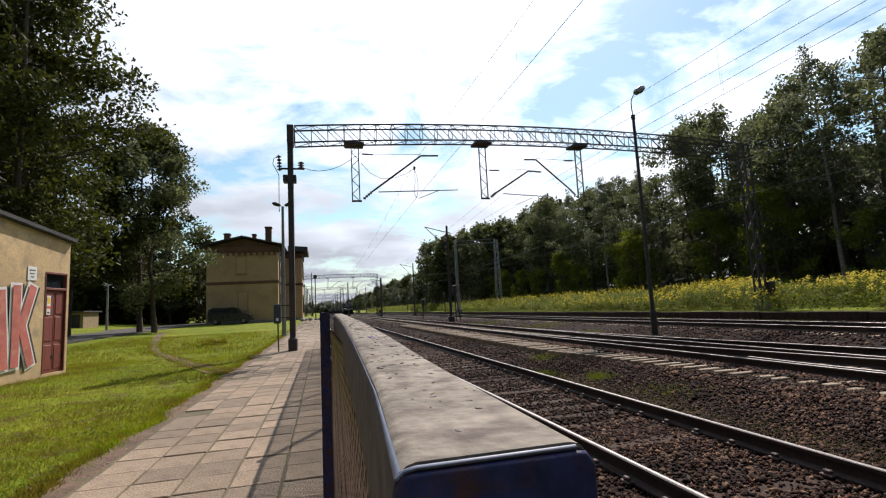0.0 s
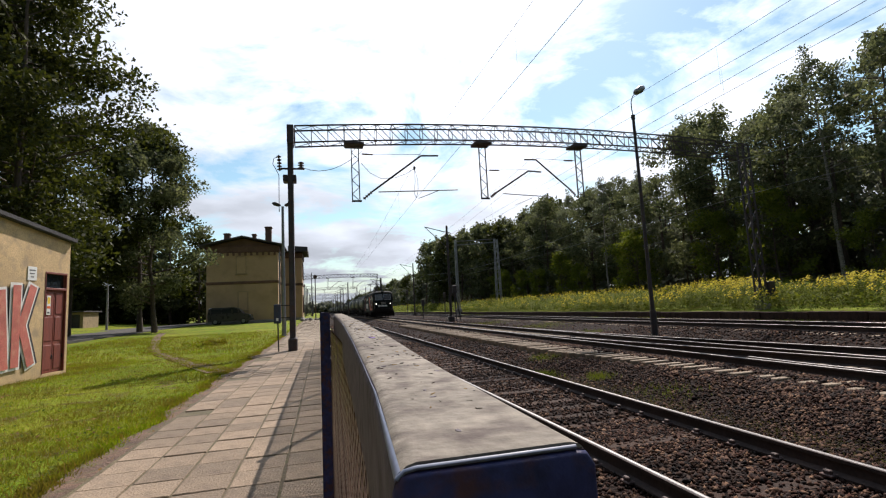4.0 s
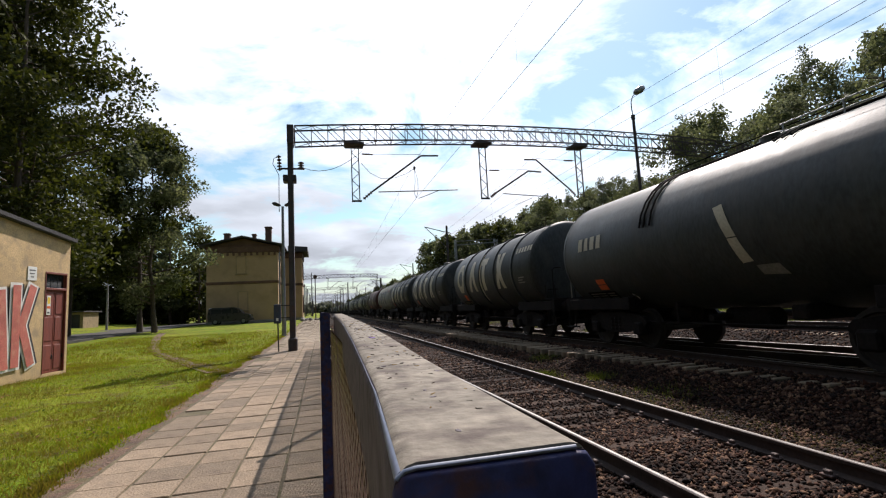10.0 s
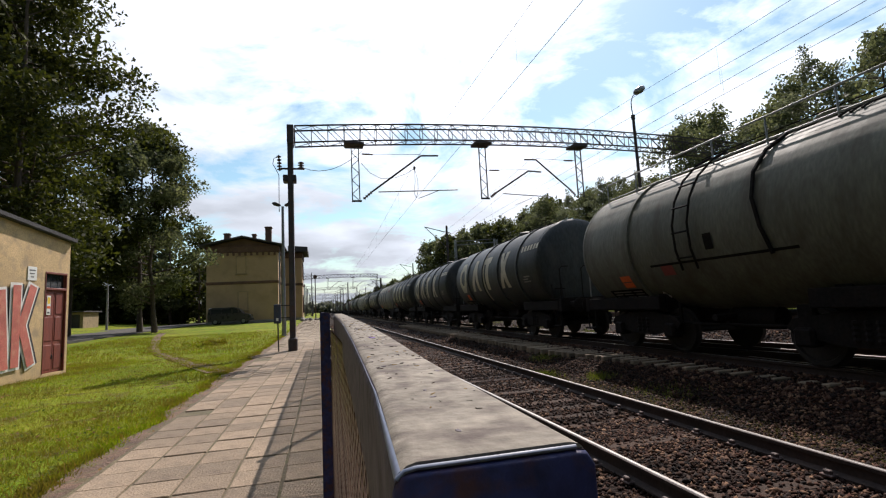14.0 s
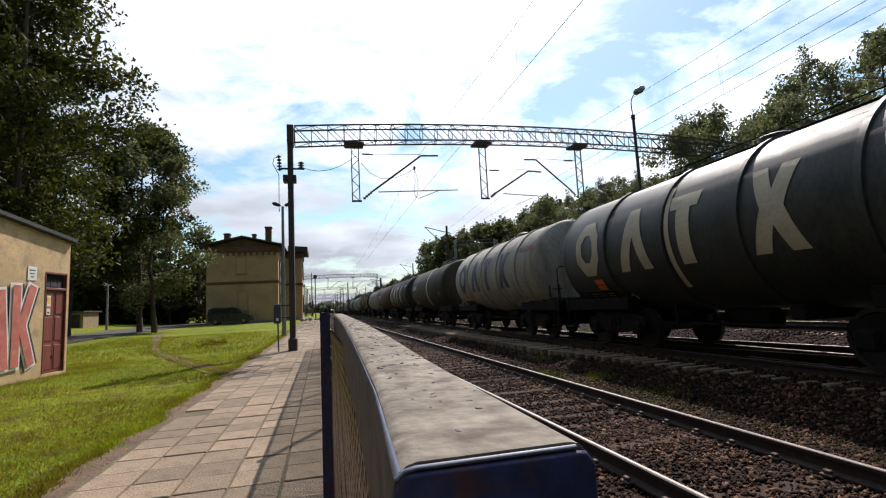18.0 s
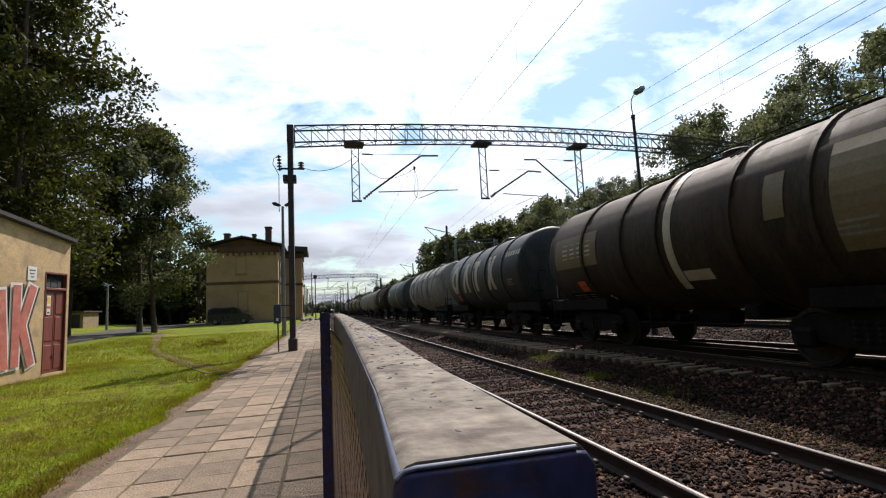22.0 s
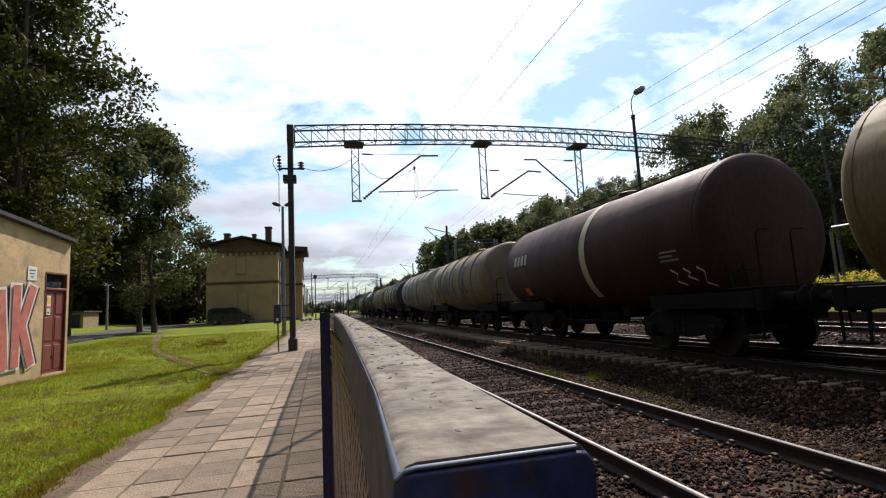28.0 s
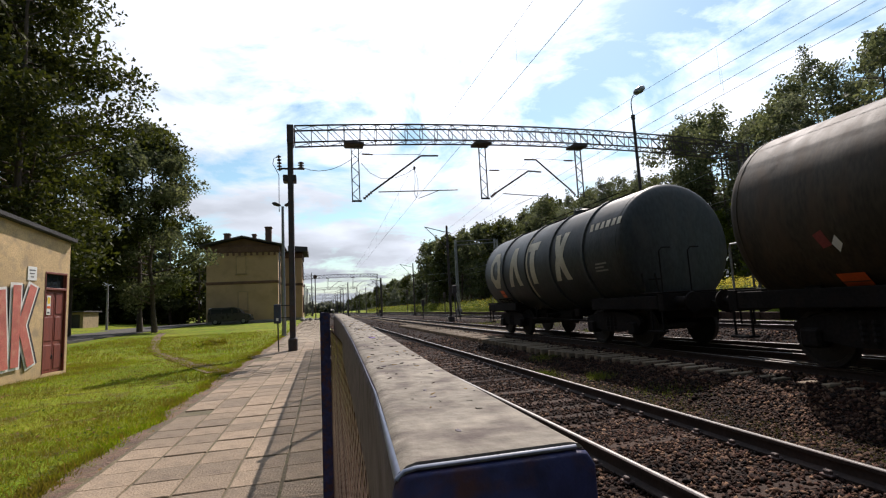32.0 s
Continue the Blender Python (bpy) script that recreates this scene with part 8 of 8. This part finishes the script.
        flat([(-8.95, 3.30), (-11.5, 3.30), (-11.5, 3.42), (-8.95, 3.42)], M_LOCOROOF, "roof_panel", 0.0, 0.05)
        flat([(-9.0, 3.27), (-9.8, 3.27), (-9.8, 3.31), (-9.0, 3.31)], M_GALV, "step_plate", 0.03, 0.06)
        part("handrail", Shape().path([(xo + 0.05 * sx, -0.42, 1.35), (xo + 0.05 * sx, -0.42, 3.0)], 0.016), M_GALV, body)
        part("handrail", Shape().path([(xo + 0.05 * sx, -0.98, 1.35), (xo + 0.05 * sx, -0.98, 3.05)], 0.016), M_GALV, body)
        part("gutter", Shape().bar((sx * (hw - 0.0), -L + 1.3, 3.28), (sx * (hw - 0.0), -1.3, 3.28), 0.04, 0.04), M_LOCOROOF, body)
        part("solebar", Shape().box(min(sx * 1.3, sx * hw), max(sx * 1.3, sx * hw), -L + 0.3, -0.3, 0.82, 1.03, 0.02), M_UNDER, t)
    # roof gear
    part("roof_deck", Shape().box(-0.75, 0.75, -L + 2.3, -2.3, 3.76, 3.9, 0.03), M_LOCOROOF, body)
    s = Shape()
    for sx in (-0.85, 0.85):
        s.path([(sx, -L + 2.2, 4.05), (sx, -2.2, 4.05)], 0.02, 5)
        for i in range(9):
            y = -L + 2.2 + (L - 4.4) * i / 8
            s.tube((sx, y, 3.7), (sx, y, 4.05), 0.016, n=5)
    part("roof_rail", s, M_UNDER, body)
    for y in (-L + 4.0, -L + 5.2, -6.0, -4.2):
        for sx in (-0.4, 0.4):
            part("roof_insulator", insulator((sx, y, 3.88), (sx, y, 4.18), 4, 0.07), M_PORC, body, smooth=40)
    for y, up in ((-1.9, 1.15), (-L + 3.1, 0.25)):
        p = part("pantograph", Shape().box(-0.8, 0.8, y - 0.5, y + 0.5, 4.12, 4.17, 0.01), M_UNDER, t, "raised pantograph" if up > 1 else "folded pantograph")
        zb0 = 4.17
        for sx in (-0.5, 0.5):
            part("pantograph_arm", Shape().tube((sx * 1.3, y, zb0), (sx * 1.2, y - 0.85, zb0 + up * 0.5), 0.025, n=6).tube((sx * 1.2, y - 0.85, zb0 + up * 0.5), (sx, y - 0.1, zb0 + up), 0.02, n=6).tube((sx * 1.3, y, zb0), (sx * 1.2, y + 0.85, zb0 + up * 0.5), 0.025, n=6).tube((sx * 1.2, y + 0.85, zb0 + up * 0.5), (sx, y - 0.0, zb0 + up), 0.02, n=6), M_UNDER, p)
        for o in (-0.18, 0.18):
            part("contact_strip", Shape().path([(-0.95, y + o, zb0 + up - 0.15), (-0.7, y + o, zb0 + up + 0.03), (0.7, y + o, zb0 + up + 0.03), (0.95, y + o, zb0 + up - 0.15)], 0.025, 6), M_UNDER, p)
    part("equipment_box", Shape().box(-1.25, 1.25, -L / 2 - 1.5, -L / 2 + 1.5, 0.42, 0.85, 0.04), M_UNDER, t)
    add_bogie(t, -3.1, 2.6)
    add_bogie(t, -L + 3.1, 2.6)
    return t


def build_train():
    loco = loco_model()
    models, wagons = {}, []
    prev = LOCO_REAR
    for rear, kind in zip(REARS, KINDS):
        length = {10.1: 10.2}.get(round(rear - prev, 1), 12.2) if kind in ("pale", "brown") else 12.2
        if kind not in models:
            models[kind] = wagon_model(kind, 10.2 if kind == "pale" else 12.2)
            wagons.append((models[kind], rear))
        else:
            wagons.append((None, rear, kind))
        prev = rear
    return loco, models, wagons


LOCO, MODELS, WAGONS = build_train()


# ---- what moves ----
def motions():
    """The train runs along its track towards and past the camera; its wheels turn."""
    first = {}
    for w in wheelsets:
        e = w.location.copy()
        k = round(e.y, 3)
        if k not in first:
            first[k] = w
            walk(w, [(t, pose(e.x, e.y, e.z) @ m) for t, m in SPIN])
        else:
            # alike wheelsets turn alike
            w.rotation_mode = "QUATERNION"
            w.animation_data_create()
            w.animation_data.action = first[k].animation_data.action
            w.animation_data.action_slot = first[k].animation_data.action_slot
    cars = []
    for rec in WAGONS:
        if rec[0] is not None:
            cars.append((rec[0], rec[1]))
        else:
            cars.append((copy_thing(MODELS[rec[2]], pose(TX, rec[1], TZ)), rec[1]))
    rows = train_rows()
    for ob, rear in [(LOCO, LOCO_REAR)] + cars:
        walk(ob, [(t, pose(TX, rear + s, TZ)) for t, s in rows])


motions()
